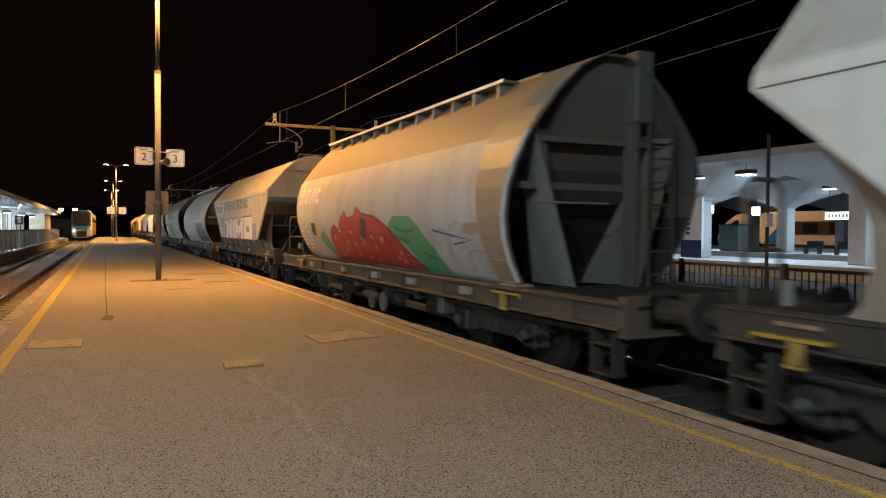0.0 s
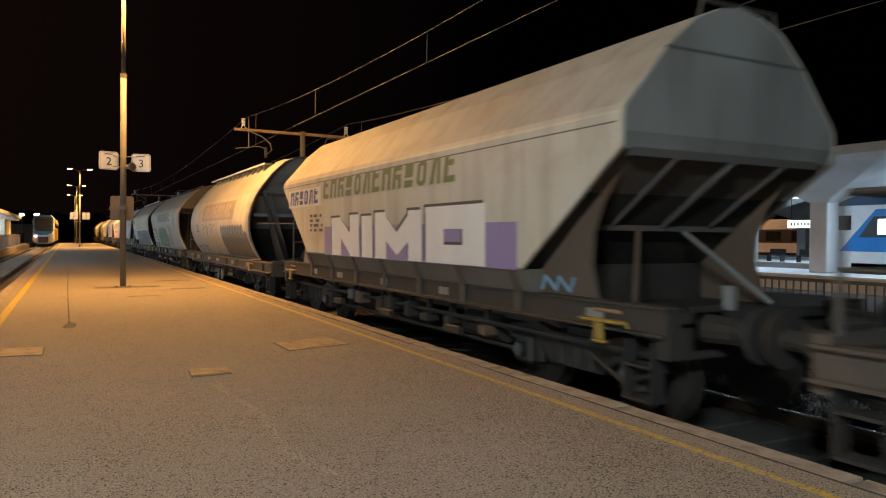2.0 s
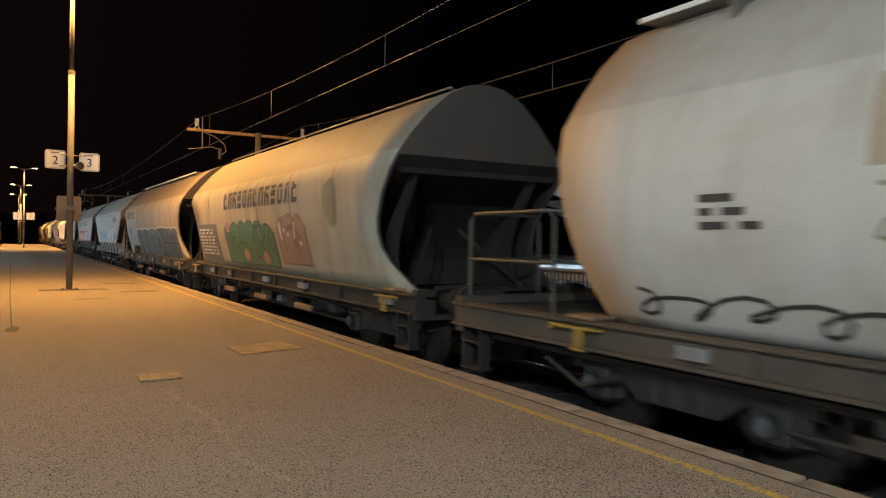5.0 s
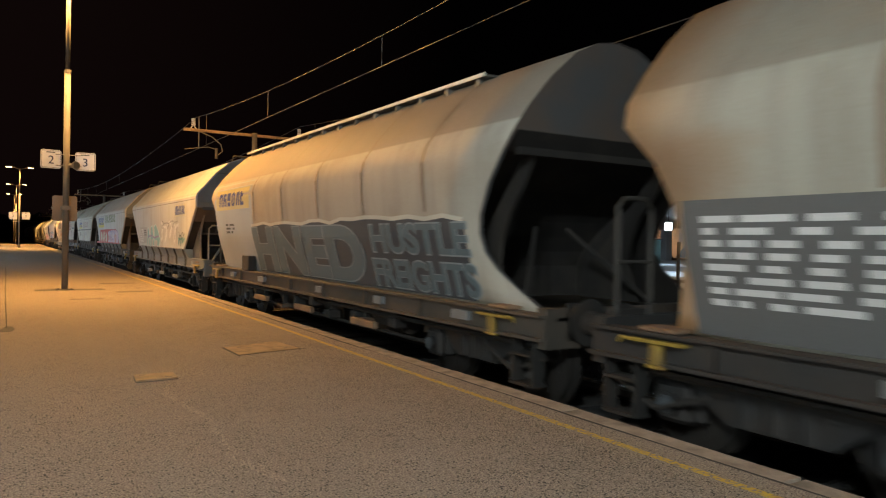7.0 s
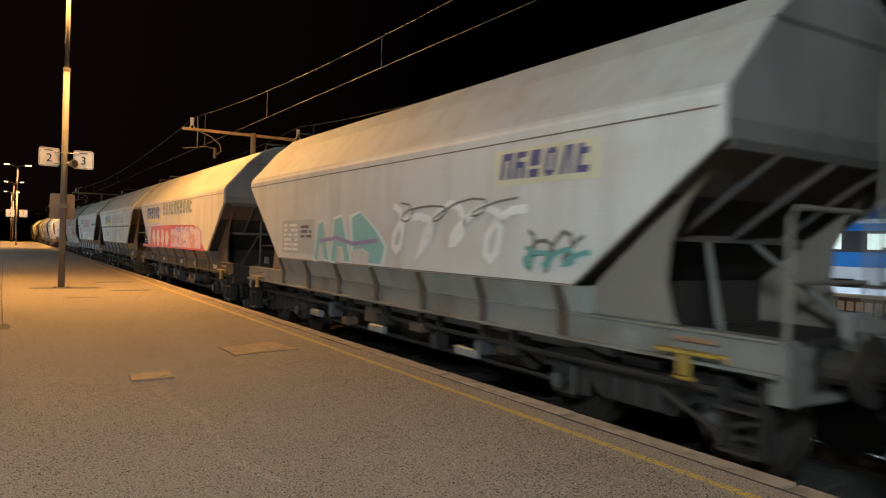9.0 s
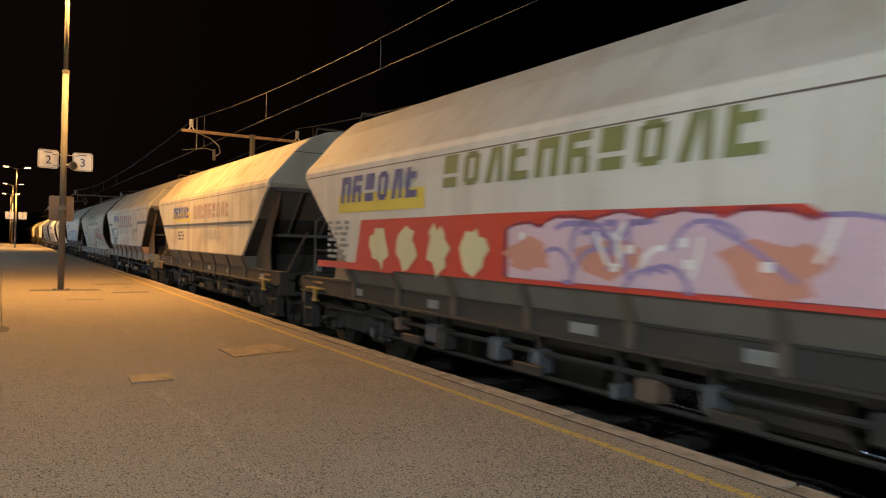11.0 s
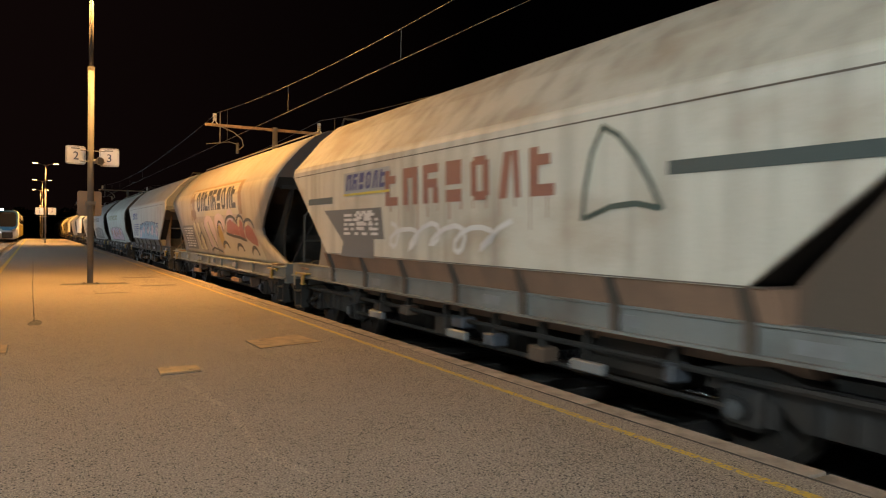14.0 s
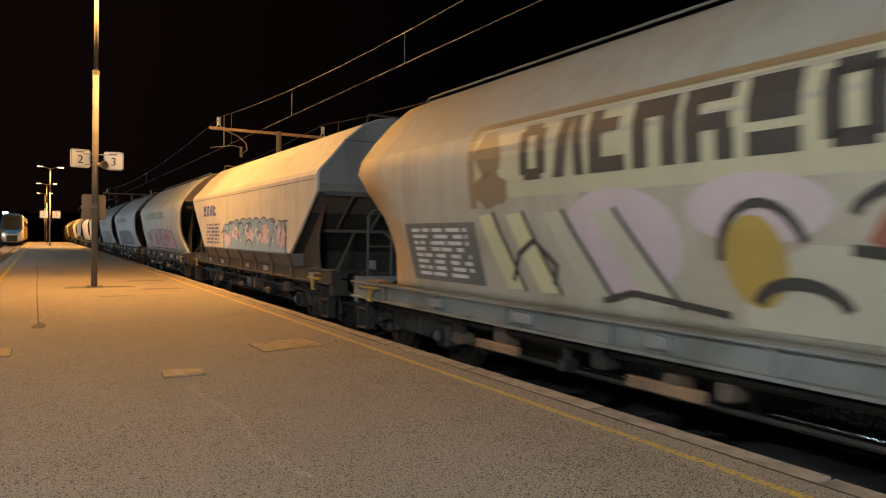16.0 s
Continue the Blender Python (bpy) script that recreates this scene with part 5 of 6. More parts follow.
                part("end_post", boxm(-0.62, -0.52, *sorted((y, y - d * 0.08)), 1.12, 1.34, bevel=0.01), END_GREY, t, "short post on the headstock")
                part("hood_seam", boxm(-0.98, 0.98, *sorted((p + d * 0.004, p + d * 0.010)), 3.52, 3.535), DARK_STEEL, t, "dark seam across the end hood")
                # dark sheet added over the skirt's end face to act as shade
                part("shade_panel", boxm(-1.1, 1.1, *sorted((p - d * 1.44, p - d * 1.48)), 1.03, 1.46), HOLLOW_SHADE, t)
                part("hood_rail", tubem([(-0.55, p - d * 0.02, 3.84), (-0.5, p - d * 0.02, 4.03), (0.5, p - d * 0.02, 4.03), (0.55, p - d * 0.02, 3.84)], 0.02, 6), DARK_STEEL, t, "dark rail over the end")
    # hoppers below the tank
    if kind == "hopper":
        ya, yb = 1.58, L - 1.58
        bm = bmesh.new()
        slab(bm, [(-1.455, 1.41), (-1.345, 1.16), (-0.95, 0.75), (0.95, 0.75), (1.345, 1.16), (1.455, 1.41)], "y", ya - 0.05, yb + 0.05)
        part("hopper_skirt", bm, low_sheet or UNDER, t, "sloping hopper sheet below the tank")
        decal(t, "plate_seam", [rect(0.05, L - 0.05, 2.79, 2.806)], ink("seam_grime", (0.12, 0.10, 0.08)), kind, 0.004, "thin plate seam")
        decal(t, "plate_seam", [rect(ya, yb, 1.415, 1.428)], ink("seam_grime", (0.12, 0.10, 0.08)), kind, 0.004, "thin plate seam")
        n = 7
        for k in range(n):
            y = ya + 0.2 + (yb - ya - 0.4) * k / (n - 1)
            for s in (-1, 1):
                bm = bmesh.new()
                slab(bm, [(s * 1.478, 1.405), (s * 1.395, 1.165), (s * 1.39, 0.93), (s * 1.30, 0.93), (s * 1.30, 1.165), (s * 1.40, 1.405)], "y", y - 0.05, y + 0.05)
                part("rib", bm, RIB, t, "dark stiffening rib")
    for k in range(3):
        y = L * (0.3 + 0.2 * k)
        bm = bmesh.new()
        a = [bm.verts.new((sx * 1.0, y + sy * 0.8, 1.1)) for sx, sy in ((-1, -1), (1, -1), (1, 1), (-1, 1))]
        b = [bm.verts.new((sx * 0.7, y + sy * 0.35, 0.32)) for sx, sy in ((-1, -1), (1, -1), (1, 1), (-1, 1))]
        for i in range(4):
            bm.faces.new((a[i], a[(i + 1) % 4], b[(i + 1) % 4], b[i]))
        bm.faces.new(a), bm.faces.new(b[::-1])
        part("discharge_funnel", bm, UNDER, t)
        g = 0.22 if kind == "hopper" else 0.4
        part("discharge_lever", boxm(-1.38, -1.30, y - g, y + g, 0.50, 0.60, bevel=0.01), PLATE if sill is SILL_GREY and kind == "hopper" else TREAD if kind in ("round", "chevron") else UNDER, t, "discharge gear plate")
        if kind == "barrel" and k == 1:
            for dy in (-0.55, 0.05):
                part("hand_wheel", tubem([(-1.30, y + dy, 0.46), (-1.34, y + dy, 0.46)], 0.17, 14), DISC, t, "round hand wheel")
    for k in range(9):
        y = 2.4 + (L - 4.8) * (k + rnd.uniform(0.1, 0.9)) / 9
        w, h, z = rnd.uniform(0.08, 0.3), rnd.uniform(0.08, 0.26), rnd.uniform(0.42, 0.62)
        part("brake_gear", boxm(-1.27, -1.05, y - w / 2, y + w / 2, z, z + h, bevel=0.02), rnd.choice((UNDER, UNDER, BOGIE_MAT, GUSSET, DISC)), t)
        part("bracket", boxm(-1.20, -1.12, y - 0.03, y + 0.03, z, 0.85), UNDER, t)
    for yy in (0.2, L - 0.2):
        part("brake_lever", tubem([(-1.24, yy - 0.5, 0.6), (-1.24, yy, 0.42), (-1.24, yy + 0.5, 0.62)], 0.025, 6), UNDER, t)
    part("brake_rod", tubem([(-1.10, 2.2, 0.44), (-1.10, L - 2.2, 0.44)], 0.025, 6), UNDER, t)
    n_st = int((L + 2 * ext) / 1.6)
    for k in range(n_st):
        y = y0 + 0.8 + 1.6 * k
        part("sill_stiffener", boxm(-1.415, -1.362, y - 0.02, y + 0.02, 0.835, 1.03) if kind != "hopper" else boxm(-1.395, -1.357, y - 0.015, y + 0.015, 0.90, 0.935), sill, t)
    part("brake_tank", tubem([(-0.9, L * 0.32 - 0.9, 0.62), (-0.9, L * 0.32, 0.62)], 0.19, 12), UNDER, t)
    part("brake_pipe", tubem([(-1.18, y0 + 0.3, 0.70), (-1.18, y1 - 0.3, 0.70)], 0.03, 6), UNDER, t)
    for k in range(5):
        y = 1.0 + (L - 2.0) * (k + rnd.uniform(-0.25, 0.25)) / 4.3
        lift, back = (0.10, 0.061) if kind == "hopper" else (0.0, 0.0)
        part("data_plate", boxm(-1.427 + back, -1.3605 if kind == "hopper" else -1.3625, y - rnd.uniform(0.1, 0.3), y + 0.08, 0.885 + lift, 0.985 + lift), PLATE, t, "pale data plate")
    # running gear
    for yb in (1.15, L - 1.15):
        b = part("bogie", shared("bogie", bogie_frame_mesh), BOGIE_MAT, t, "two-axle bogie", at=pose(0, yb, 0))
        for dy in (-0.9, 0.9):
            for s in (-1, 1):
                part("axle_box", shared("axle_box", axle_box_mesh), BOGIE_MAT, b, at=pose(s * 0.99, dy, 0.46, 0, 0, 0 if s < 0 else 180))
            part("axle_cap", shared("axle_cap", axle_cap_mesh), PLATE, b, "worn pale axle cap", at=pose(-1.185, dy, 0.46))
            w = part("wheelset", shared("wheelset", wheelset_mesh), WHEEL, b, "steel wheels on their axle", at=pose(0, dy, 0.46))
            SPIN.append((w, dy))
    for k in range(seams):
        y = L * (k + 1) / (seams + 1)
        ring = [[(y - 0.03, z), (y + 0.03, z), (y + 0.03, z2), (y - 0.03, z2)] for z, z2 in ((2.12 + 0.12 * i, 2.24 + 0.12 * i) for i in range(14))]
        if y > L - 3.2 and walkway:
            continue
        decal(t, "weld_seam", ring, ink("seam_rust", (0.27, 0.19, 0.13)), kind, 0.011, "rusty ring seam")
    if walkway:
        w = part("roof_walkway", boxm(-0.70, -0.44, 1.6, L - 0.35, 3.86, 3.885), GALV, t, "roof walkway grating")
        for k in range(int((L - 2) / 0.75)):
            part("walkway_bracket", boxm(-0.70, -0.46, 1.75 + 0.75 * k, 1.82 + 0.75 * k, 3.64, 3.86), GALV, w)
        part("walkway_edge", boxm(-0.725, -0.702, 1.6, L - 0.35, 3.855, 3.90), WHITE, w)
    elif kind in ("round", "chevron"):
        part("roof_rail", tubem([(-0.42, 0.2, 3.9), (-0.42, 0.3, 3.98), (-0.42, L - 0.3, 3.98), (-0.42, L - 0.2, 3.9)], 0.016, 6), GALV, t)
    for k in range(4):
        part("roof_hatch", boxm(-0.16, 0.16, L * (0.14 + 0.2 * k), L * (0.14 + 0.2 * k) + 1.1, 3.92, 4.03, bevel=0.02), tank, t)
    return t


def small_print(t, kind, y0, y1, z0, z1, rows, material, rnd):
    polys = []
    for r in range(rows):
        z = z1 - (z1 - z0) * (r + 0.5) / rows
        y = y0
        while y > y1 + 0.05:
            w = rnd.uniform(0.1, 0.4)
            polys.append(rect(y, max(y1, y - w), z - (z1 - z0) / rows * 0.28, z + (z1 - z0) / rows * 0.28))
            y -= w + rnd.uniform(0.04, 0.2)
    decal(t, "small_print", polys, material, kind, 0.012, "rows of unreadable small print")


# paints; roof tones are also darkened for how light falls on the tops
DULL_IVORY = tank_paint("tank_dull_ivory", (0.40, 0.375, 0.305), (0.27, 0.24, 0.185), 3.0, 0.4)
GREY_TAN = tank_paint("tank_grey_brown_roof", (0.46, 0.48, 0.51), (0.26, 0.165, 0.10), 2.95, 0.25)
CREAM = tank_paint("tank_cream", (0.50, 0.47, 0.40), (0.42, 0.38, 0.32), 2.9, 0.35)
WARM_WHITE = tank_paint("tank_warm_white", (0.54, 0.52, 0.48), (0.46, 0.44, 0.40), 2.95, 0.22)
GREY_WHITE = tank_paint("tank_grey_white", (0.53, 0.56, 0.57), (0.44, 0.47, 0.47), 2.92, 0.2)
IVORY = tank_paint("tank_ivory", (0.60, 0.575, 0.49), (0.56, 0.52, 0.42), 2.93, 0.42)
TAN = tank_paint("tank_tan", (0.40, 0.35, 0.28), (0.32, 0.29, 0.25), 2.95, 0.4)
BLUE_PANEL = mat("repainted_blue_grey", (0.33, 0.37, 0.40), 0.5, grime=(0.24, 0.25, 0.25), amount=0.5, scale=0.9, stretch=(1, 1, 0.3))
TAN_LOW = tank_paint("tank_tan_grey_low", (0.46, 0.40, 0.32), (0.28, 0.21, 0.15), 3.05, 0.3)
STEEL_GREY = tank_paint("tank_steel_grey", (0.24, 0.26, 0.28), (0.22, 0.23, 0.24), 3.0, 0.3)
MID_GREY = tank_paint("tank_mid_grey", (0.36, 0.38, 0.39), (0.33, 0.34, 0.34), 3.0, 0.35)
PALE = tank_paint("tank_pale_green_grey", (0.50, 0.54, 0.50), (0.45, 0.48, 0.45), 3.0, 0.3)
YELLOWISH = tank_paint("tank_yellowish", (0.60, 0.50, 0.25), (0.52, 0.44, 0.25), 3.0, 0.3)
# rust-blotched ribs, darkened because their shading is put into the colour
RIB = mat("shaded_rib", (0.055, 0.047, 0.04), 0.7, grime=(0.09, 0.055, 0.035), amount=0.7, scale=1.6)
TREAD = mat("rusty_tread", (0.20, 0.12, 0.07), 0.75, grime=(0.07, 0.05, 0.04), amount=0.7, scale=4)
SLOPE = mat("rust_edged_slope_sheet", (0.085, 0.075, 0.065), 0.65, grime=(0.11, 0.06, 0.035), amount=0.8, scale=0.9)
END_CREAM = mat("cream_end_sheet", (0.34, 0.325, 0.28), 0.6, grime=(0.14, 0.10, 0.07), amount=0.6, scale=1.1, stretch=(1, 1, 0.4))
PALE_GUSSET = mat("pale_grey_gusset", (0.17, 0.155, 0.135), 0.65, grime=(0.14, 0.09, 0.06), amount=0.6, scale=1.6, stretch=(1, 1, 0.3))
GUSSET = mat("rust_stained_gusset", (0.085, 0.06, 0.043), 0.75, grime=(0.11, 0.055, 0.03), amount=0.75, scale=1.6, stretch=(1, 1, 0.3))
SKIRT_GREY = mat("grey_hopper_sheet", (0.24, 0.255, 0.25), 0.65, grime=(0.08, 0.06, 0.05), amount=0.6, scale=1.4, stretch=(1, 1, 0.3))
SKIRT_DIRTY = mat("dirty_hopper_sheet", (0.115, 0.105, 0.09), 0.75, grime=(0.06, 0.045, 0.035), amount=0.7, scale=1.4, stretch=(1, 1, 0.3))
SKIRT_RUST = mat("red_brown_hopper_sheet", (0.25, 0.15, 0.10), 0.7, grime=(0.07, 0.05, 0.04), amount=0.6, scale=1.4, stretch=(1, 1, 0.3))

RED = ("red", (0.52, 0.035, 0.02))
GREEN = ("green", (0.06, 0.36, 0.17))
DKGREEN = ("dark green", (0.035, 0.17, 0.07))
PINK = ("pink", (0.60, 0.42, 0.50))
SALMON = ("salmon", (0.55, 0.24, 0.18))
TEAL = ("teal", (0.10, 0.36, 0.36))
SLATE = ("slate grey", (0.11, 0.13, 0.15))
PURPLE = ("purple", (0.26, 0.20, 0.42))
PALEY = ("pale yellow", (0.60, 0.55, 0.34))
OCHRE = ("ochre", (0.42, 0.28, 0.07))
LBLUE = ("light blue", (0.22, 0.36, 0.52))
BLK = ("black", (0.03, 0.03, 0.03))
BLUE_INK = ink("sign_blue_letters", (0.05, 0.06, 0.22))
YELLOW_INK = ink("sign_yellow", (0.66, 0.52, 0.06))
OLIVE_INK = ink("olive_letters", (0.17, 0.19, 0.07))
WHITE_INK = ink("white_letters", (0.74, 0.74, 0.74))
BLACK_INK = ink("black_letters", (0.045, 0.042, 0.04))
RED_INK = ink("faded_red_letters", (0.30, 0.12, 0.09))


def local(s0, *pts):
    return [(y - s0, z) for y, z in pts]


# wagon that has just gone by
w0 = wagon("hopper", -8.0, 3.8, "pale grey hopper wagon of the goods train", GREY_WHITE, END_GREY, SILL_DARK, SKIRT_GREY)
wz = wagon("hopper", -22.0, -10.1, "pale grey hopper wagon of the goods train", GREY_WHITE, END_GREY, SILL_GREY, SKIRT_GREY)

# grey barrel wagon with brown roof, red and green graffiti
S = 7.2
w1 = wagon("barrel", S, 17.85, "grey barrel hopper wagon, brown roof, red and green graffiti", GREY_TAN, END_DARK, SILL_BROWN, walkway=True)
R = random.Random(3)
decal(w1, "logo_letters", bars(17.5 - S, 15.6 - S, 2.35, 2.72, 4, -0.06), WHITE_INK, "barrel", 0.008, "white logo letters")
decal(w1, "graffiti_fill", [local(S, (15.9, 1.55), (15.4, 1.78), (15.2, 1.5), (15.0, 1.12), (15.3, 1.12))], ink("spray_green", GREEN[1]), "barrel", 0.007, "green sprayed leaf")
decal(w1, "graffiti_fill", [local(S, (11.5, 1.78), (11.1, 1.98), (10.4, 1.97), (10.1, 1.8), (9.75, 1.5), (9.5, 1.1), (10.4, 1.1), (10.8, 1.5))], ink("spray_green", GREEN[1]), "barrel", 0.007, "green sprayed leaf")
decal(w1, "graffiti_stroke", swoosh(local(S, (11.1, 1.8), (10.7, 1.72), (10.3, 1.75)), 0.06) + swoosh(local(S, (11.0, 1.62), (10.6, 1.56)), 0.06) + swoosh(local(S, (10.2, 1.4), (9.8, 1.3)), 0.06), ink("spray_dark green", DKGREEN[1]), "barrel", 0.012, "dark green strokes")
outline = local(S, (15.15, 1.1), (15.0, 1.55), (14.85, 1.78), (14.5, 1.86), (14.3, 1.74), (14.05, 1.98), (13.75, 2.14), (13.6, 1.98), (13.2, 2.02), (13.0, 2.2), (12.75, 2.08), (12.4, 2.04), (12.0, 2.0), (11.6, 1.88), (11.2, 1.7), (10.9, 1.45), (10.35, 1.1))
mid = (sum(p[0] for p in outline) / len(outline), 1.45)
for name, k, col, off in (("graffiti_outline", 1.0, ("dark red", (0.12, 0.015, 0.015)), 0.010), ("graffiti_fill", 0.965, RED, 0.014)):
    decal(w1, name, [[(mid[0] + (y - mid[0]) * k, mid[1] + (z - mid[1]) * k) for y, z in outline]], ink("spray_%s" % col[0], col[1]), "barrel", off, "red sprayed mass with bulging top")
ribs, dots = [], []
for k in range(7):
    y = 14.7 - 0.55 * k - S
    ribs += swoosh([(y, 1.14), (y + 0.02, 1.5), (y - 0.12, 1.78 - 0.02 * k), (y - 0.3, 1.8 - 0.03 * k), (y - 0.42, 1.5), (y - 0.45, 1.14)], 0.04)
    for j in range(3):
        a, b = y - R.uniform(0, 0.3), R.uniform(1.15, 1.85 - 0.05 * k)
        dots.append(rect(a, a + 0.09, b, b + 0.06))
for i in range(0, len(ribs), 5):
    decal(w1, "graffiti_stroke", ribs[i:i + 5], ink("spray_deep red", (0.22, 0.02, 0.02)), "barrel", 0.017, "dark red inner strokes")
for d in dots:
    decal(w1, "graffiti_glint", [d], ink("spray_rose", (0.62, 0.42, 0.40)), "barrel", 0.020, "pale rose spot")
decal(w1, "graffiti_patch", [local(S, (12.95, 1.6), (12.75, 1.98), (12.45, 1.95), (12.6, 1.6))], BLACK_INK, "barrel", 0.020, "dark patch")
decal(w1, "code_panel", [rect(16.40 - S, 16.08 - S, 1.62, 1.90)], BLACK_INK, "barrel", 0.008, "black code panel")
decal(w1, "code_panel", [rect(16.06 - S, 15.80 - S, 1.60, 1.90)], YELLOW_INK, "barrel", 0.008, "yellow code panel")
small_print(w1, "barrel", 17.4 - S, 16.6 - S, 1.25, 1.85, 6, WHITE_INK, R)
decal(w1, "tag", swoosh(local(S, (9.6, 1.75), (9.0, 1.68), (8.4, 1.62), (9.0, 1.55)), 0.03), BLUE_INK, "barrel", 0.008, "thin blue sprayed line")

decal(w1, "weathered_strip", [local(S, (8.15, 1.1), (7.74, 1.1), (7.62, 1.5), (7.50, 2.0), (7.28, 2.8), (7.28, 3.3), (8.15, 3.3))], ink("brown_weathering", (0.33, 0.24, 0.17)), "barrel", 0.005, "brown weathered strip at the front end")
decal(w1, "stained_patch", [blob(8.35 - S, 1.78, 0.28, 0.09, R, rough=0.12)], ink("tan_stain", (0.34, 0.27, 0.19)), "barrel", 0.009, "tan stain")
decal(w1, "tag", scribble(9.7 - S, 8.5 - S, 1.35, 1.9, 3, 0.018, R), ink("faint_violet", (0.27, 0.26, 0.36)), "barrel", 0.007, "thin faded violet scrawl")
decal(w1, "tag", scribble(8.9 - S, 7.9 - S, 1.15, 1.6, 2, 0.018, R), ink("faint_violet", (0.27, 0.26, 0.36)), "barrel", 0.007, "thin faded violet scrawl")

# cream hopper with block letters in white
S = 21.45
w2 = wagon("hopper", S, 32.6, "cream hopper wagon with white block graffiti and olive lettering", CREAM, END_GREY, SILL_DARK, SKIRT_DIRTY)
decal(w2, "logo_panel", [rect(32.15 - S, 29.9 - S, 2.35, 2.72)], ink("pale_panel", (0.62, 0.62, 0.6)), "hopper", 0.006, "pale logo panel")
decal(w2, "logo_letters", bars(32.0 - S, 30.0 - S, 2.40, 2.68, 6, -0.05), BLUE_INK, "hopper", 0.010, "blue logo letters")
decal(w2, "name_letters", bars(29.75 - S, 24.4 - S, 2.46, 2.80, 13, -0.06), OLIVE_INK, "hopper", 0.008, "olive name letters")
decal(w2, "graffiti_ground", [rect(29.7 - S, 23.1 - S, 1.40, 1.93)], ink("spray_purple", PURPLE[1]), "hopper", 0.006, "sprayed purple ground")


def block_word(dy, dz):
    """The letters N, I, M, O drawn as fat touching blocks."""
    out, k = [], lambda u, v: (29.25 - u - S + dy, 1.41 + 0.68 * v + dz)
    out += [[k(0, 0), k(0.5, 0), k(0.5, 1), k(0, 1)], [k(0.45, 1), k(0.5, 0.45), k(1.0, 0), k(1.0, 0.55)], [k(0.95, 0), k(1.4, 0), k(1.4, 1.05), k(0.95, 1.05)]]
    out += [[k(1.52, 0), k(2.0, 0), k(2.0, 1.0), k(1.52, 1.0)]]
    out += [[k(2.1, 0), k(2.55, 0), k(2.55, 1.06), k(2.1, 1.06)], [k(2.5, 1.0), k(2.55, 0.4), k(2.95, 0.1), k(2.95, 0.6)], [k(2.95, 0.1), k(3.35, 0.4), k(3.4, 1.0), k(2.95, 0.6)], [k(3.35, 0), k(3.8, 0), k(3.8, 1.06), k(3.35, 1.06)]]
    out += [[k(3.92, 0), k(4.45, 0), k(4.45, 1.1), k(3.92, 1.1)], [k(4.95, 0), k(5.5, 0), k(5.5, 1.1), k(4.95, 1.1)], [k(4.45, 0), k(4.95, 0), k(4.95, 0.36), k(4.45, 0.36)], [k(4.45, 0.66), k(4.95, 0.66), k(4.95, 1.1), k(4.45, 1.1)]]
    return out


for i, j in ((0, 3), (3, 4), (4, 8), (8, 12)):
    decal(w2, "graffiti_letter", block_word(0, 0)[i:j], WHITE_INK, "hopper", 0.014, "white sprayed block letter")
    decal(w2, "graffiti_shadow", block_word(0.05, 0.04)[i:j], BLACK_INK, "hopper", 0.010, "dark letter shadow")
part("tag", tubem([(-1.235, 1.75 - 0.06 * k, 1.20 + 0.05 * ((k * 3) % 4)) for k in range(14)], 0.018, 5), ink("spray_light blue", LBLUE[1]), w2, "light blue sprayed tag")
small_print(w2, "hopper", 30.6 - S, 29.8 - S, 1.82, 2.2, 4, BLACK_INK, R)

# cream barrel with dark arches
S = 36.05
w3 = wagon("barrel", S, 46.7, "cream barrel hopper wagon with dark arched graffiti", WARM_WHITE, END_GREY, SILL_BROWN, walkway=True)
decal(w3, "faded_panel", [rect(43.8 - S, 38.3 - S, 2.24, 2.82)], ink("faded_brown_panel", (0.42, 0.33, 0.25)), "barrel", 0.006, "faded brown name panel")
decal(w3, "faded_letters", bars(43.5 - S, 38.6 - S, 2.32, 2.74, 8, -0.05), ink("faded_letters", (0.52, 0.45, 0.37)), "barrel", 0.009, "faded name letters")
arch = []
for k in range(10):
    ya, yb = 40.35 - 0.375 * k - S, 40.35 - 0.375 * (k + 1) - S
    zt = 2.05 if k < 9 else 1.85
    arch.append([(ya + 0.02, 1.12)] + [((ya + yb) / 2 + (ya - yb) / 2 * 1.02 * math.cos(a), zt - 0.12 + 0.14 * math.sin(a)) for a in (math.pi * j / 8 for j in range(9))] + [(yb - 0.02, 1.12)])
for one in arch:
    decal(w3, "graffiti_arch", [one], ink("spray_slate grey", SLATE[1]), "barrel", 0.007, "sprayed dark grey arch")
lines = []
for k in range(9):
    y = 40.15 - 0.375 * k - S
    lines += swoosh([(y, 1.72), (y - 0.12, 1.74), (y - 0.2, 1.66), (y - 0.26, 1.4), (y - 0.34, 1.15)], 0.035)
    lines += [rect(y + 0.02, y - 0.12, 1.78, 1.92)]
decal(w3, "graffiti_stroke", lines, ink("spray_grey line", (0.30, 0.32, 0.34)), "barrel", 0.011, "grey sprayed inner lines")
decal(w3, "tag", scribble(43.7 - S, 41.6 - S, 1.2, 1.75, 4, 0.055, R), ink("spray_yellow", (0.56, 0.50, 0.12)), "barrel", 0.010, "yellow sprayed scrawl")
decal(w3, "tag", swoosh(local(S, (41.6, 1.75), (41.3, 1.45), (40.9, 1.25), (40.4, 1.15)), 0.07), ink("spray_yellow", (0.56, 0.50, 0.12)), "barrel", 0.010, "yellow sprayed stroke")
decal(w3, "tag", scribble(43.9 - S, 41.4 - S, 1.75, 2.15, 3, 0.03, R), ink("spray_olive", (0.20, 0.18, 0.10)), "barrel", 0.013, "thin dark scrawl")
small_print(w3, "barrel", 45.0 - S, 44.5 - S, 1.85, 2.15, 3, BLACK_INK, R)
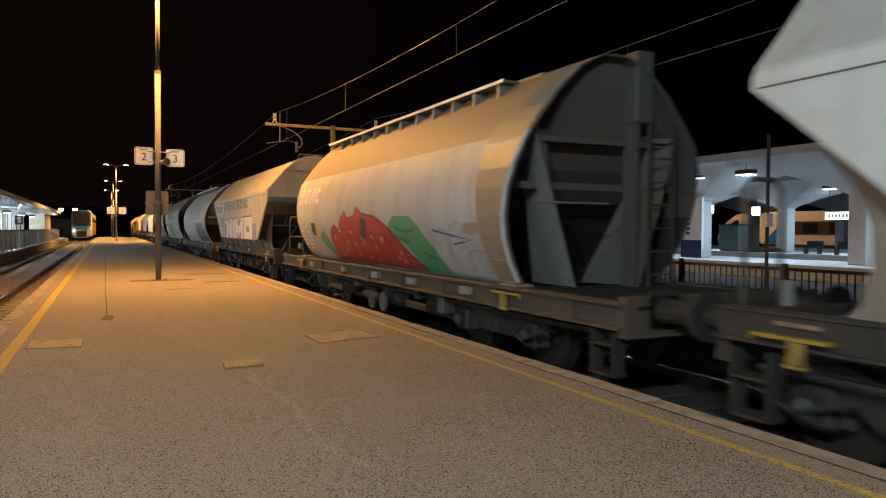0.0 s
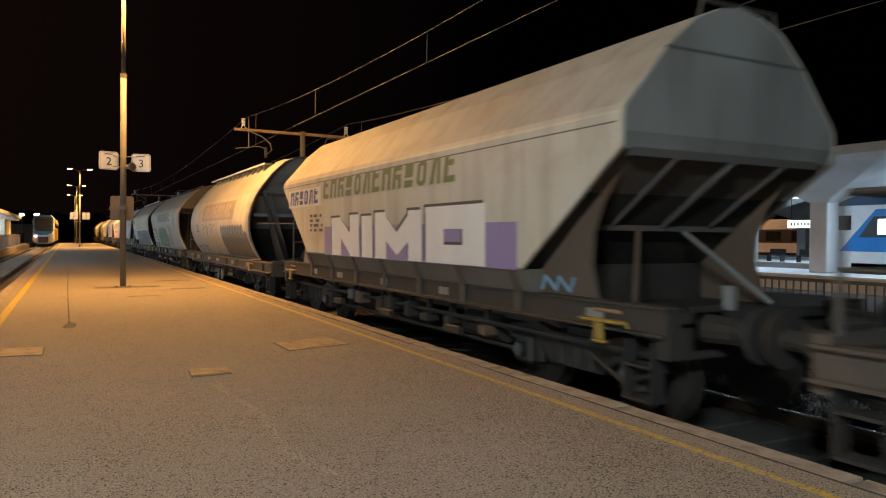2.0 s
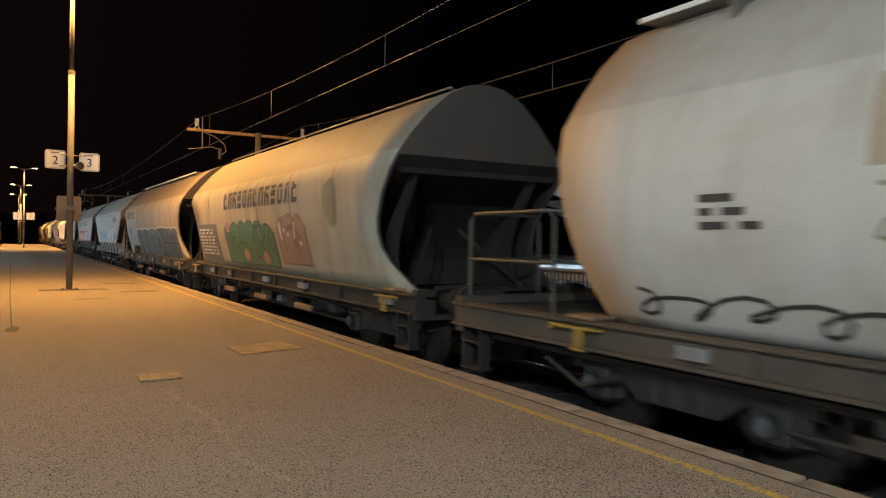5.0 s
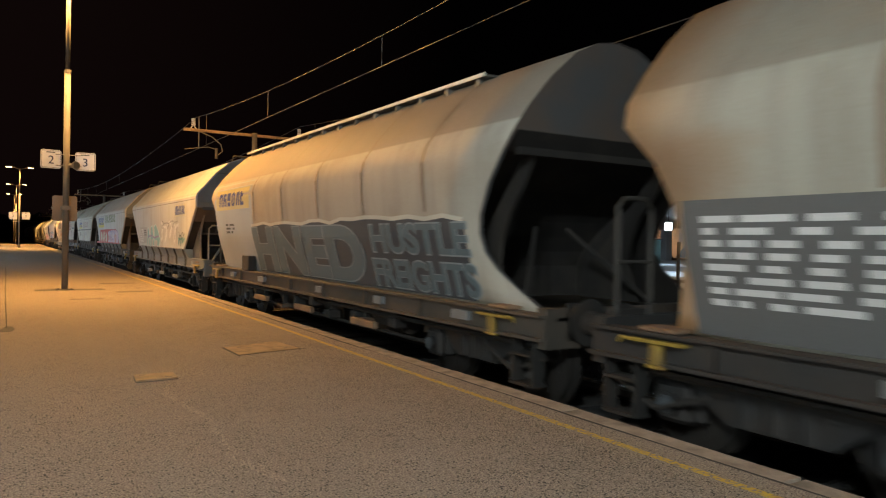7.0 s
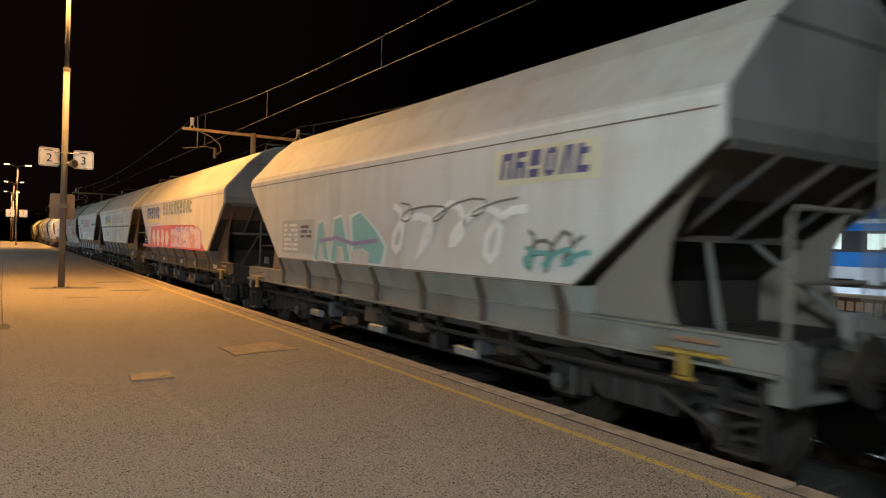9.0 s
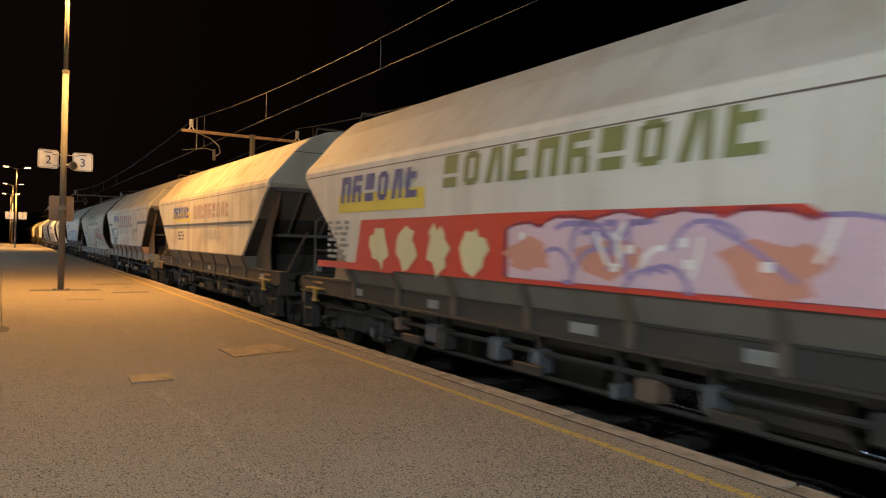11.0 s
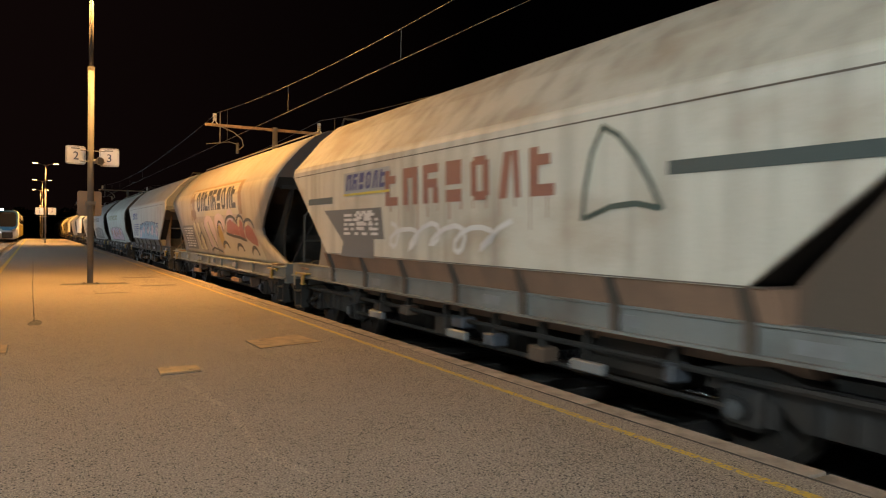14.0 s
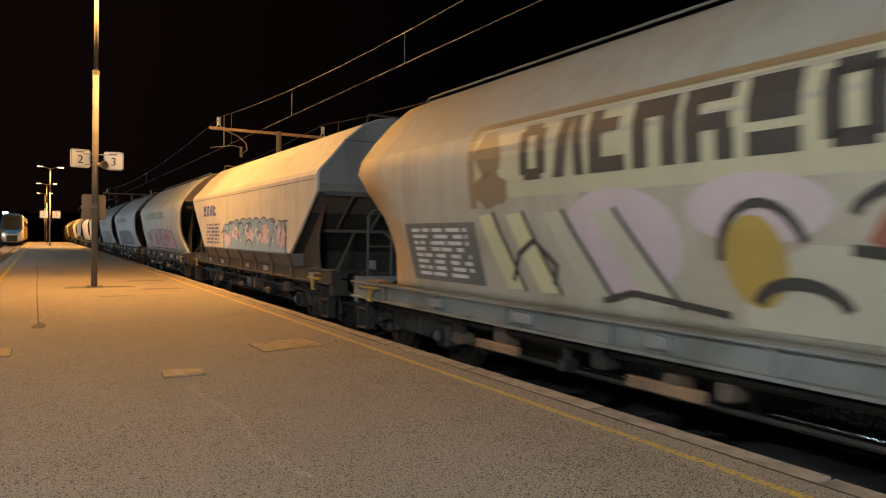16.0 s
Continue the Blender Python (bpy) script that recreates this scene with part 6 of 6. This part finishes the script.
decal(w3, "tag", scribble(45.9 - S, 43.8 - S, 1.15, 1.4, 4, 0.035, R), BLACK_INK, "barrel", 0.009, "black scrawl")

# ivory round wagon with dark green graffiti
S = 49.95
w4 = wagon("round", S, 62.35, "ivory round hopper wagon with green and salmon graffiti", DULL_IVORY, END_DARK, SILL_DARK, seams=5)
decal(w4, "name_letters", bars(58.8 - S, 53.6 - S, 2.42, 2.80, 13, -0.08), BLACK_INK, "round", 0.008, "dark name letters")
R = random.Random(8)
burner(w4, "round", 59.0 - S, 55.2 - S, 1.2, 2.12, 6, (("murky green", (0.055, 0.19, 0.10)),), ("green black", (0.03, 0.05, 0.035)), R, (0.12, 0.27, 0.17))
burner(w4, "round", 55.0 - S, 53.4 - S, 1.3, 2.2, 3, (("dull salmon", (0.36, 0.23, 0.17)),), ("brown", (0.24, 0.14, 0.10)), R)
decal(w4, "graffiti_bits", [blob(y - S, z, 0.2, 0.13, R) for y, z in ((58.6, 2.0), (57.4, 1.4), (56.0, 1.35))], ink("spray_dull salmon spot", (0.40, 0.20, 0.16)), "round", 0.018, "salmon sprayed spots")
decal(w4, "dark_panel", [rect(61.78 - S, 59.7 - S, 1.08, 2.1)], ink("dark_data_panel", (0.14, 0.14, 0.14)), "round", 0.006, "dark data panel")
small_print(w4, "round", 61.6 - S, 60.0 - S, 1.3, 2.0, 8, WHITE_INK, R)
decal(w4, "pale_leaf", [blob(52.2 - S, 2.35, 0.28, 0.42, R)], ink("faded_olive", (0.27, 0.25, 0.16)), "round", 0.008, "faded olive leaf mark")

# tan round wagon with grey lower graffiti band
S = 63.9
w5 = wagon("round", S, 76.2, "tan round hopper wagon with slate blue graffiti along its lower half", TAN_LOW, END_DARK, SILL_BROWN, seams=6, walkway=True)
decal(w5, "repainted_panel", [rect(75.85 - S, 72.85 - S, 1.06, 3.0)], BLUE_PANEL, "round", 0.004, "repainted pale blue-grey panel")
part("grab_box", boxm(-1.42, -1.25, 73.2 - S, 73.7 - S, 1.07, 1.38, bevel=0.01), UNDER, w5, "dark corner box")
decal(w5, "logo_panel", [rect(75.7 - S, 73.0 - S, 2.40, 2.86)], ink("yellow_panel", (0.60, 0.52, 0.22)), "round", 0.006, "yellow logo panel")
decal(w5, "logo_letters", bars(75.4 - S, 73.3 - S, 2.48, 2.78, 6, -0.06), BLUE_INK, "round", 0.012, "blue logo letters")
top = [(73.0 - S - 0.43 * k, 2.06 + R.uniform(-0.05, 0.05)) for k in range(20)]
decal(w5, "graffiti_ground", [[(a[0], 1.08), a, b, (b[0], 1.08)] for a, b in zip(top, top[1:])], ink("spray_near black", (0.055, 0.065, 0.078)), "round", 0.006, "dark sprayed ground")
decal(w5, "graffiti_edge", [[(a[0], a[1] - 0.035), (a[0], a[1] + 0.02), (b[0], b[1] + 0.02), (b[0], b[1] - 0.035)] for a, b in zip(top, top[1:])], ink("spray_pale edge", (0.66, 0.64, 0.56)), "round", 0.012, "pale sprayed edge")
for text, ya, yb, za, zb, bold in (("HNED", 73.0, 67.6, 1.10, 2.0, 0.085), ("HUSTLE", 67.3, 64.75, 1.58, 2.0, 0.06), ("FREIGHTS", 67.4, 64.7, 1.10, 1.52, 0.06)):
    decal(w5, "graffiti_word", letters(text, ya - S, yb - S, za, zb, bold), ink("spray_pale slate", (0.27, 0.33, 0.36)), "round", 0.014, "pale letter edge")
    decal(w5, "graffiti_word", letters(text, ya - 0.03 - S, yb + 0.03 - S, za + 0.02, zb - 0.02, bold - 0.02), ink("spray_mid slate", (0.115, 0.17, 0.20)), "round", 0.018, "slate blue block letters")
small_print(w5, "round", 75.0 - S, 74.3 - S, 1.85, 2.1, 3, BLACK_INK, R)

# grey white hopper with thin scrawls
S = 77.95
w6 = wagon("hopper", S, 89.3, "grey white hopper wagon with teal and black scrawled graffiti", GREY_WHITE, END_GREY, SILL_GREY, SKIRT_GREY, gussets=(PALE_GUSSET, GUSSET))
decal(w6, "logo_panel", [rect(80.7 - S, 79.15 - S, 2.36, 2.72)], ink("cream_panel", (0.60, 0.58, 0.42)), "hopper", 0.006, "cream logo panel")
decal(w6, "logo_letters", bars(80.6 - S, 79.25 - S, 2.42, 2.68, 6, -0.05), BLUE_INK, "hopper", 0.012, "blue logo letters")
R = random.Random(11)
TEAL_LETTERS = ([(85.72, 1.44), (85.55, 2.02), (85.35, 2.06), (85.12, 1.46), (85.28, 1.46), (85.38, 1.7), (85.52, 1.7), (85.56, 1.44)],
                [(85.02, 1.44), (84.9, 2.08), (84.62, 2.12), (84.3, 1.46), (84.5, 1.46), (84.58, 1.68), (84.8, 1.68), (84.84, 1.44)],
                [(84.2, 1.62), (84.25, 2.1), (83.95, 2.17), (83.45, 1.9), (83.2, 1.7), (83.3, 1.46), (83.7, 1.46), (83.65, 1.6), (83.9, 1.66)])
for shape in TEAL_LETTERS:
    my, mz = sum(p[0] for p in shape) / len(shape), sum(p[1] for p in shape) / len(shape)
    decal(w6, "graffiti_outline", [local(S, *[(my + (y - my) * 1.16, min(2.2, mz + (z - mz) * 1.1)) for y, z in shape])], ink("spray_ice", (0.62, 0.76, 0.78)), "hopper", 0.006, "pale sprayed letter edge")
    decal(w6, "graffiti_fill", [local(S, *shape)], ink("spray_teal wash", (0.20, 0.46, 0.47)), "hopper", 0.010, "teal sprayed letter")
decal(w6, "tag", swoosh(local(S, (85.5, 1.75), (84.8, 1.8), (84.2, 1.72), (83.4, 1.78)), 0.06), ink("spray_purple", PURPLE[1]), "hopper", 0.012, "purple stroke")
decal(w6, "tag", scribble(83.1 - S, 80.3 - S, 1.6, 2.25, 4, 0.09, R), ink("spray_pale", (0.78, 0.80, 0.80)), "hopper", 0.010, "pale sprayed loops")
decal(w6, "tag", scribble(82.9 - S, 80.5 - S, 2.0, 2.27, 3, 0.025, R), ink("spray_grey", (0.12, 0.13, 0.13)), "hopper", 0.013, "thin dark scrawl")
decal(w6, "tag", scribble(80.2 - S, 79.4 - S, 1.5, 1.92, 3, 0.04, R), ink("spray_grey", (0.12, 0.13, 0.13)), "hopper", 0.013, "dense dark scrawl")
decal(w6, "tag", scribble(80.25 - S, 79.35 - S, 1.55, 1.75, 3, 0.05, R), ink("spray_teal", TEAL[1]), "hopper", 0.016, "teal scrawl")
decal(w6, "data_panel", [rect(87.3 - S, 85.75 - S, 1.52, 2.1)], ink("grey_data_panel", (0.42, 0.42, 0.42)), "hopper", 0.006, "grey data panel")
small_print(w6, "hopper", 86.35 - S, 85.85 - S, 1.78, 2.02, 3, BLACK_INK, R)
small_print(w6, "hopper", 87.2 - S, 86.5 - S, 1.55, 2.05, 6, WHITE_INK, R)

# warm white hopper with red graffiti
S = 91.45
w7 = wagon("hopper", S, 103.2, "warm white hopper wagon with red, pink and yellow graffiti", WARM_WHITE, END_GREY, SILL_DARK, SKIRT_DIRTY)
decal(w7, "logo_panel", [rect(101.8 - S, 99.2 - S, 2.2, 2.46)], YELLOW_INK, "hopper", 0.006, "yellow logo panel")
decal(w7, "logo_letters", bars(101.7 - S, 99.3 - S, 2.34, 2.72, 6, -0.06), BLUE_INK, "hopper", 0.012, "blue logo letters")
decal(w7, "name_letters", bars(98.8 - S, 94.6 - S, 2.42, 2.78, 10, -0.05), OLIVE_INK, "hopper", 0.008, "olive name letters")
decal(w7, "graffiti_ground", [local(S, (101.2, 1.4), (101.0, 2.08), (97.6, 2.1), (94.4, 2.08), (93.2, 1.4))], ink("spray_red", RED[1]), "hopper", 0.006, "red sprayed ground")
R = random.Random(5)
burner(w7, "hopper", 97.6 - S, 93.6 - S, 1.45, 2.05, 6, (PINK, SALMON), ("purple", PURPLE[1]), R)
decal(w7, "graffiti_word", [blob(100.4 - S - 0.75 * k, 1.72, 0.24, 0.27, R, rough=0.35) for k in range(4)], ink("spray_pale yellow", PALEY[1]), "hopper", 0.012, "pale yellow sprayed letters")
small_print(w7, "hopper", 102.2 - S, 101.4 - S, 1.5, 2.1, 7, PLATE, R)
decal(w7, "red_strip", [rect(102.6 - S, 100.0 - S, 1.37, 1.47)], ink("spray_red", RED[1]), "hopper", 0.010, "red strip")

# ivory hopper with faded red letters
S = 105.25
# rear gusset is coloured near-black, as recessed in shade
w8 = wagon("steep_hopper", S, 116.6, "ivory hopper wagon with faded red lettering and a dark rubbing strip", IVORY, END_CREAM, SILL_DARK, SKIRT_DIRTY, gussets=(GUSSET, HOLLOW_SHADE))
decal(w8, "logo_panel", [rect(114.2 - S, 111.9 - S, 2.22, 2.48)], YELLOW_INK, "hopper", 0.006, "yellow logo panel")
decal(w8, "logo_letters", bars(114.1 - S, 112.0 - S, 2.32, 2.64, 6, -0.06), BLUE_INK, "hopper", 0.012, "blue logo letters")
decal(w8, "name_letters", bars(111.5 - S, 107.9 - S, 2.28, 2.64, 9, -0.03), ink("washed_red_letters", (0.40, 0.27, 0.23)), "hopper", 0.008, "washed-out red name letters")
decal(w8, "faded_letters", bars(110.6 - S, 108.6 - S, 1.75, 2.0, 5), ink("pale_grey_letters", (0.42, 0.40, 0.40)), "hopper", 0.008, "faded grey letters")
decal(w8, "rubbing_strip", [rect(115.7 - S, 106.15 - S, 2.10, 2.16)], BLACK_INK, "hopper", 0.02, "dark rubbing strip")
small_print(w8, "hopper", 113.4 - S, 112.7 - S, 1.7, 1.98, 3, BLACK_INK, R)

# ivory hopper with big dark red letters
S = 118.5
w9 = wagon("steep_hopper", S, 130.25, "ivory hopper wagon with large dark red letters and rusty skirt", IVORY, END_CREAM, SILL_GREY, SKIRT_RUST, gussets=(GUSSET, PALE_GUSSET))
decal(w9, "logo_letters", bars(127.6 - S, 126.1 - S, 2.43, 2.68, 6, -0.05), BLUE_INK, "hopper", 0.012, "blue logo letters")
decal(w9, "logo_underline", [rect(127.7 - S, 126.0 - S, 2.35, 2.385)], YELLOW_INK, "hopper", 0.012, "yellow underline")
decal(w9, "name_letters", bars(126.15 - S, 122.2 - S, 2.15, 2.64, 7, 0.0, 0.25), RED_INK, "hopper", 0.008, "large dark red name letters")
decal(w9, "sail_mark", swoosh(local(S, (121.97, 1.9), (121.93, 2.2), (121.84, 2.5), (121.7, 2.72), (121.5, 2.62), (121.3, 2.42), (121.14, 2.2), (121.02, 1.98)), 0.05), ink("dark_green_mark", (0.05, 0.085, 0.075)), "hopper", 0.008, "dark green curved mark")
decal(w9, "sail_mark", swoosh(local(S, (121.93, 1.92), (121.6, 2.02), (121.3, 2.04), (121.04, 1.99)), 0.05), ink("dark_green_mark", (0.05, 0.085, 0.075)), "hopper", 0.009, "dark green curved mark")
for ya, yb in ((120.96, 118.9), (129.4, 128.2)):
    decal(w9, "strip", [rect(ya - S, yb - S, 2.25, 2.36)], ink("dark_teal_strip", (0.06, 0.085, 0.085)), "hopper", 0.008, "dark teal strip")
decal(w9, "data_panel", [[(y - S, z) for y, z in ((128.6, 2.14), (126.3, 2.14), (126.2, 1.68), (126.55, 1.68), (126.55, 1.39), (127.85, 1.39), (127.75, 1.62))]], ink("dark_data_panel", (0.14, 0.14, 0.14)), "hopper", 0.006, "dark data panel")
decal(w9, "logo_panel", [rect(127.7 - S, 126.0 - S, 2.36, 2.71)], ink("blue_grey_panel", (0.36, 0.38, 0.40)), "hopper", 0.006, "blue-grey logo panel")
small_print(w9, "hopper", 127.7 - S, 126.4 - S, 1.72, 2.08, 5, WHITE_INK, R)
small_print(w9, "hopper", 127.2 - S, 126.6 - S, 1.8, 2.12, 4, WHITE_INK, R)
for k in range(14):
    y = 126.0 - 0.27 * k - S
    decal(w9, "paint_run", [rect(y, y - R.uniform(0.02, 0.05), 2.15 - R.uniform(0.08, 0.34), 2.16)], ink("faint_red_run", (0.40, 0.27, 0.22)), "hopper", 0.007, "faint red paint run")
decal(w9, "tag", scribble(126.1 - S, 123.2 - S, 1.55, 1.92, 5, 0.06, R), WHITE_INK, "hopper", 0.012, "white rolled-on loops")

# tan round wagon with broad letters and pale graffiti
S = 131.6
w10 = wagon("chevron", S, 143.9, "tan round hopper wagon with framed dark letters and dusty pink graffiti", TAN, END_DARK, SILL_GREY)
decal(w10, "name_panel", [rect(140.56 - S, 134.6 - S, 2.2, 3.0)], ink("pale_name_panel", (0.50, 0.45, 0.31)), "chevron", 0.006, "pale name panel")
decal(w10, "panel_frame", [rect(140.6 - S, 134.3 - S, 2.98, 3.05), rect(140.64 - S, 140.5 - S, 2.1, 3.0), rect(134.62 - S, 134.3 - S, 2.2, 2.98)], ink("brown_frame", (0.30, 0.19, 0.10)), "chevron", 0.010, "brown frame line")
decal(w10, "name_letters", bars(139.65 - S, 134.75 - S, 2.36, 2.92, 9, 0.0, 0.12), BLACK_INK, "chevron", 0.011, "broad dark name letters")
decal(w10, "emblem", [blob(140.2 - S, 2.68, 0.26, 0.24, R), blob(140.2 - S, 2.3, 0.32, 0.2, R)], ink("brown_emblem", (0.25, 0.17, 0.10)), "chevron", 0.011, "brown round emblem")
decal(w10, "data_panel", [rect(142.4 - S, 140.6 - S, 1.2, 1.95)], ink("dark_data_panel", (0.14, 0.14, 0.14)), "chevron", 0.006, "dark data panel")
small_print(w10, "chevron", 142.2 - S, 140.8 - S, 1.25, 1.9, 8, WHITE_INK, R)
R = random.Random(21)
PINKISH, BRICK, DUST = ("dusty pink", (0.55, 0.44, 0.47)), ("brick red", (0.34, 0.11, 0.085)), ("dusty cream", (0.50, 0.46, 0.37))


def spray(name, col, off, *shapes):
    """Shapes in the train's own metres, laid on the tan wagon."""
    for p in shapes:
        decal(w10, name, [local(131.6, *p)], ink("spray_%s" % col[0], col[1]), "chevron", off, "sprayed %s shape" % col[0])


def arc(y, z, ry, rz, a0, a1, n=10):
    return [(y - ry * math.cos(radians(a0 + (a1 - a0) * i / n)), z + rz * math.sin(radians(a0 + (a1 - a0) * i / n))) for i in range(n + 1)]


def contour(w, off, *paths):
    for p in paths:
        decal(w10, "graffiti_stroke", swoosh(local(131.6, *p), w), BLACK_INK, "chevron", off, "black sprayed contour")


# cloud of pink behind, cream lower letters, red swellings under black arcs
spray("graffiti_patch", PINKISH, 0.008, arc(138.3, 1.75, 0.75, 0.48, 0, 360, 22), arc(136.9, 2.0, 0.6, 0.26, 0, 360, 18), arc(135.6, 2.16, 0.32, 0.2, 0, 360, 16))
spray("graffiti_fill", DUST, 0.012, [(137.1, 1.12), (137.0, 1.5), (136.5, 1.75), (135.6, 1.72), (134.6, 1.62), (133.9, 1.7), (133.2, 1.45), (133.0, 1.12)])
for y, lean in ((140.35, -0.35), (139.8, -0.4), (139.15, -0.5), (138.45, -0.6)):
    spray("graffiti_fill", PALEY if y > 139.5 else DUST, 0.014, [(y + 0.14, 2.02), (y - 0.14, 2.04), (y + lean - 0.18, 1.22), (y + lean + 0.14, 1.20)])
    contour(0.05, 0.017, [(y - 0.16, 2.05), (y + lean * 0.5 - 0.2, 1.6), (y + lean - 0.2, 1.2)])
contour(0.06, 0.018, [(140.0, 1.3), (139.8, 1.6), (139.5, 1.75), (139.2, 1.5), (139.3, 1.3)], [(138.6, 1.2), (138.2, 1.3), (137.6, 1.24), (137.2, 1.2)])
spray("graffiti_patch", OCHRE, 0.016, arc(136.92, 1.62, 0.26, 0.34, 0, 360, 16))
contour(0.07, 0.020, arc(136.85, 1.62, 0.36, 0.42, 20, 180))
spray("graffiti_patch", BRICK, 0.018, [(136.1, 1.78), (135.95, 2.0), (135.6, 2.08), (135.2, 1.98), (134.85, 1.9), (134.85, 1.66), (135.4, 1.7), (135.9, 1.66)],
      [(134.8, 1.62), (134.85, 1.96), (134.6, 2.06), (134.4, 1.98), (134.35, 1.6), (134.6, 1.55)],
      [(134.3, 1.62), (134.2, 1.86), (133.95, 1.95), (133.6, 1.85), (133.35, 1.6), (133.4, 1.42), (133.9, 1.5)])
spray("graffiti_glint", PALEY, 0.020, [(134.85, 1.9), (134.8, 2.1), (134.6, 2.14), (134.66, 2.04), (134.72, 1.88)], [(134.2, 1.88), (134.05, 2.0), (133.85, 1.98), (134.02, 1.9)])
contour(0.075, 0.023, arc(135.55, 1.92, 0.62, 0.24, 10, 175), arc(134.6, 1.92, 0.36, 0.24, 0, 170), arc(133.85, 1.82, 0.46, 0.24, 5, 180), [(136.2, 1.72), (135.6, 1.66), (134.9, 1.62), (134.3, 1.55)])
contour(0.09, 0.024, arc(136.6, 1.28, 0.34, 0.2, 10, 170), arc(135.1, 1.24, 0.34, 0.2, 10, 170), arc(133.75, 1.18, 0.3, 0.22, 10, 170))

# warm hopper with blue graffiti
S = 145.8
w11 = wagon("hopper", S, 157.5, "warm white hopper wagon with light blue graffiti", WARM_WHITE, END_GREY, SILL_DARK, SKIRT_DIRTY)
decal(w11, "logo_letters", bars(155.8 - S, 154.0 - S, 2.3, 2.6, 4, -0.05), BLUE_INK, "hopper", 0.008, "dark logo letters")
small_print(w11, "hopper", 155.3 - S, 153.6 - S, 1.5, 2.1, 6, BLUE_INK, R)
burner(w11, "hopper", 153.2 - S, 147.6 - S, 1.42, 2.15, 9, (LBLUE, PINK), ("navy", (0.05, 0.07, 0.18)), R)

# the rest of the train, up the line
rest = (("round", 159.7, 171.2, "pale green grey round hopper wagon with red and black graffiti", PALE),
        ("round", 173.4, 184.9, "mid grey round hopper wagon with dark graffiti", MID_GREY),
        ("round", 187.0, 198.4, "steel grey round hopper wagon", STEEL_GREY),
        ("hopper", 200.6, 212.1, "grey white hopper wagon far up the train", GREY_WHITE),
        ("round", 214.2, 225.6, "tan round hopper wagon far up the train", TAN),
        ("hopper", 227.8, 239.2, "ivory hopper wagon far up the train", IVORY),
        ("round", 241.4, 252.8, "yellowish round hopper wagon far up the train", YELLOWISH),
        ("round", 255.0, 266.4, "yellowish round hopper wagon far up the train", YELLOWISH),
        ("round", 268.6, 280.0, "tan round hopper wagon far up the train", TAN),
        ("hopper", 282.2, 293.6, "ivory hopper wagon far up the train", IVORY),
        ("round", 295.8, 307.2, "yellowish round hopper wagon far up the train", YELLOWISH),
        ("round", 309.4, 320.8, "tan round hopper wagon far up the train", TAN))
for kind, a, b, label, paint in rest:
    w = wagon(kind, a, b, label, paint, END_DARK, SILL_DARK, SKIRT_DIRTY)
    if a < 190:
        R = random.Random(int(a))
        decal(w, "name_letters", bars(b - a - 1.6, 4.0, 2.4, 2.68, 9, -0.05), OLIVE_INK if a < 170 else BLACK_INK, kind, 0.008, "dim name letters")
        burner(w, kind, b - a - 2.0, 2.4, 1.2, 1.95, 8, (PINK, SALMON) if a < 170 else (SLATE,), BLK, R)


# ---------------------------------------------------------------- movement
def travelled(t):
    """Metres that the train has come by t seconds."""
    return float(np.interp(t, [0, 9.7, 11.8, 16.0], [0, 80.5, 98.7, 133.6]))


def motions():
    times = [0.5 * k for k in range(33)]
    for t, s0 in wagons:
        walk(t, [(a, pose(TRACK, s0 - travelled(a), RAIL)) for a in times])
    turns = [k / 15 for k in range(241)]
    for w, dy in SPIN:
        walk(w, [(a, pose(0, dy, 0.46, math.degrees(travelled(a) / 0.46) % 360, 0, 0)) for a in turns])


motions()
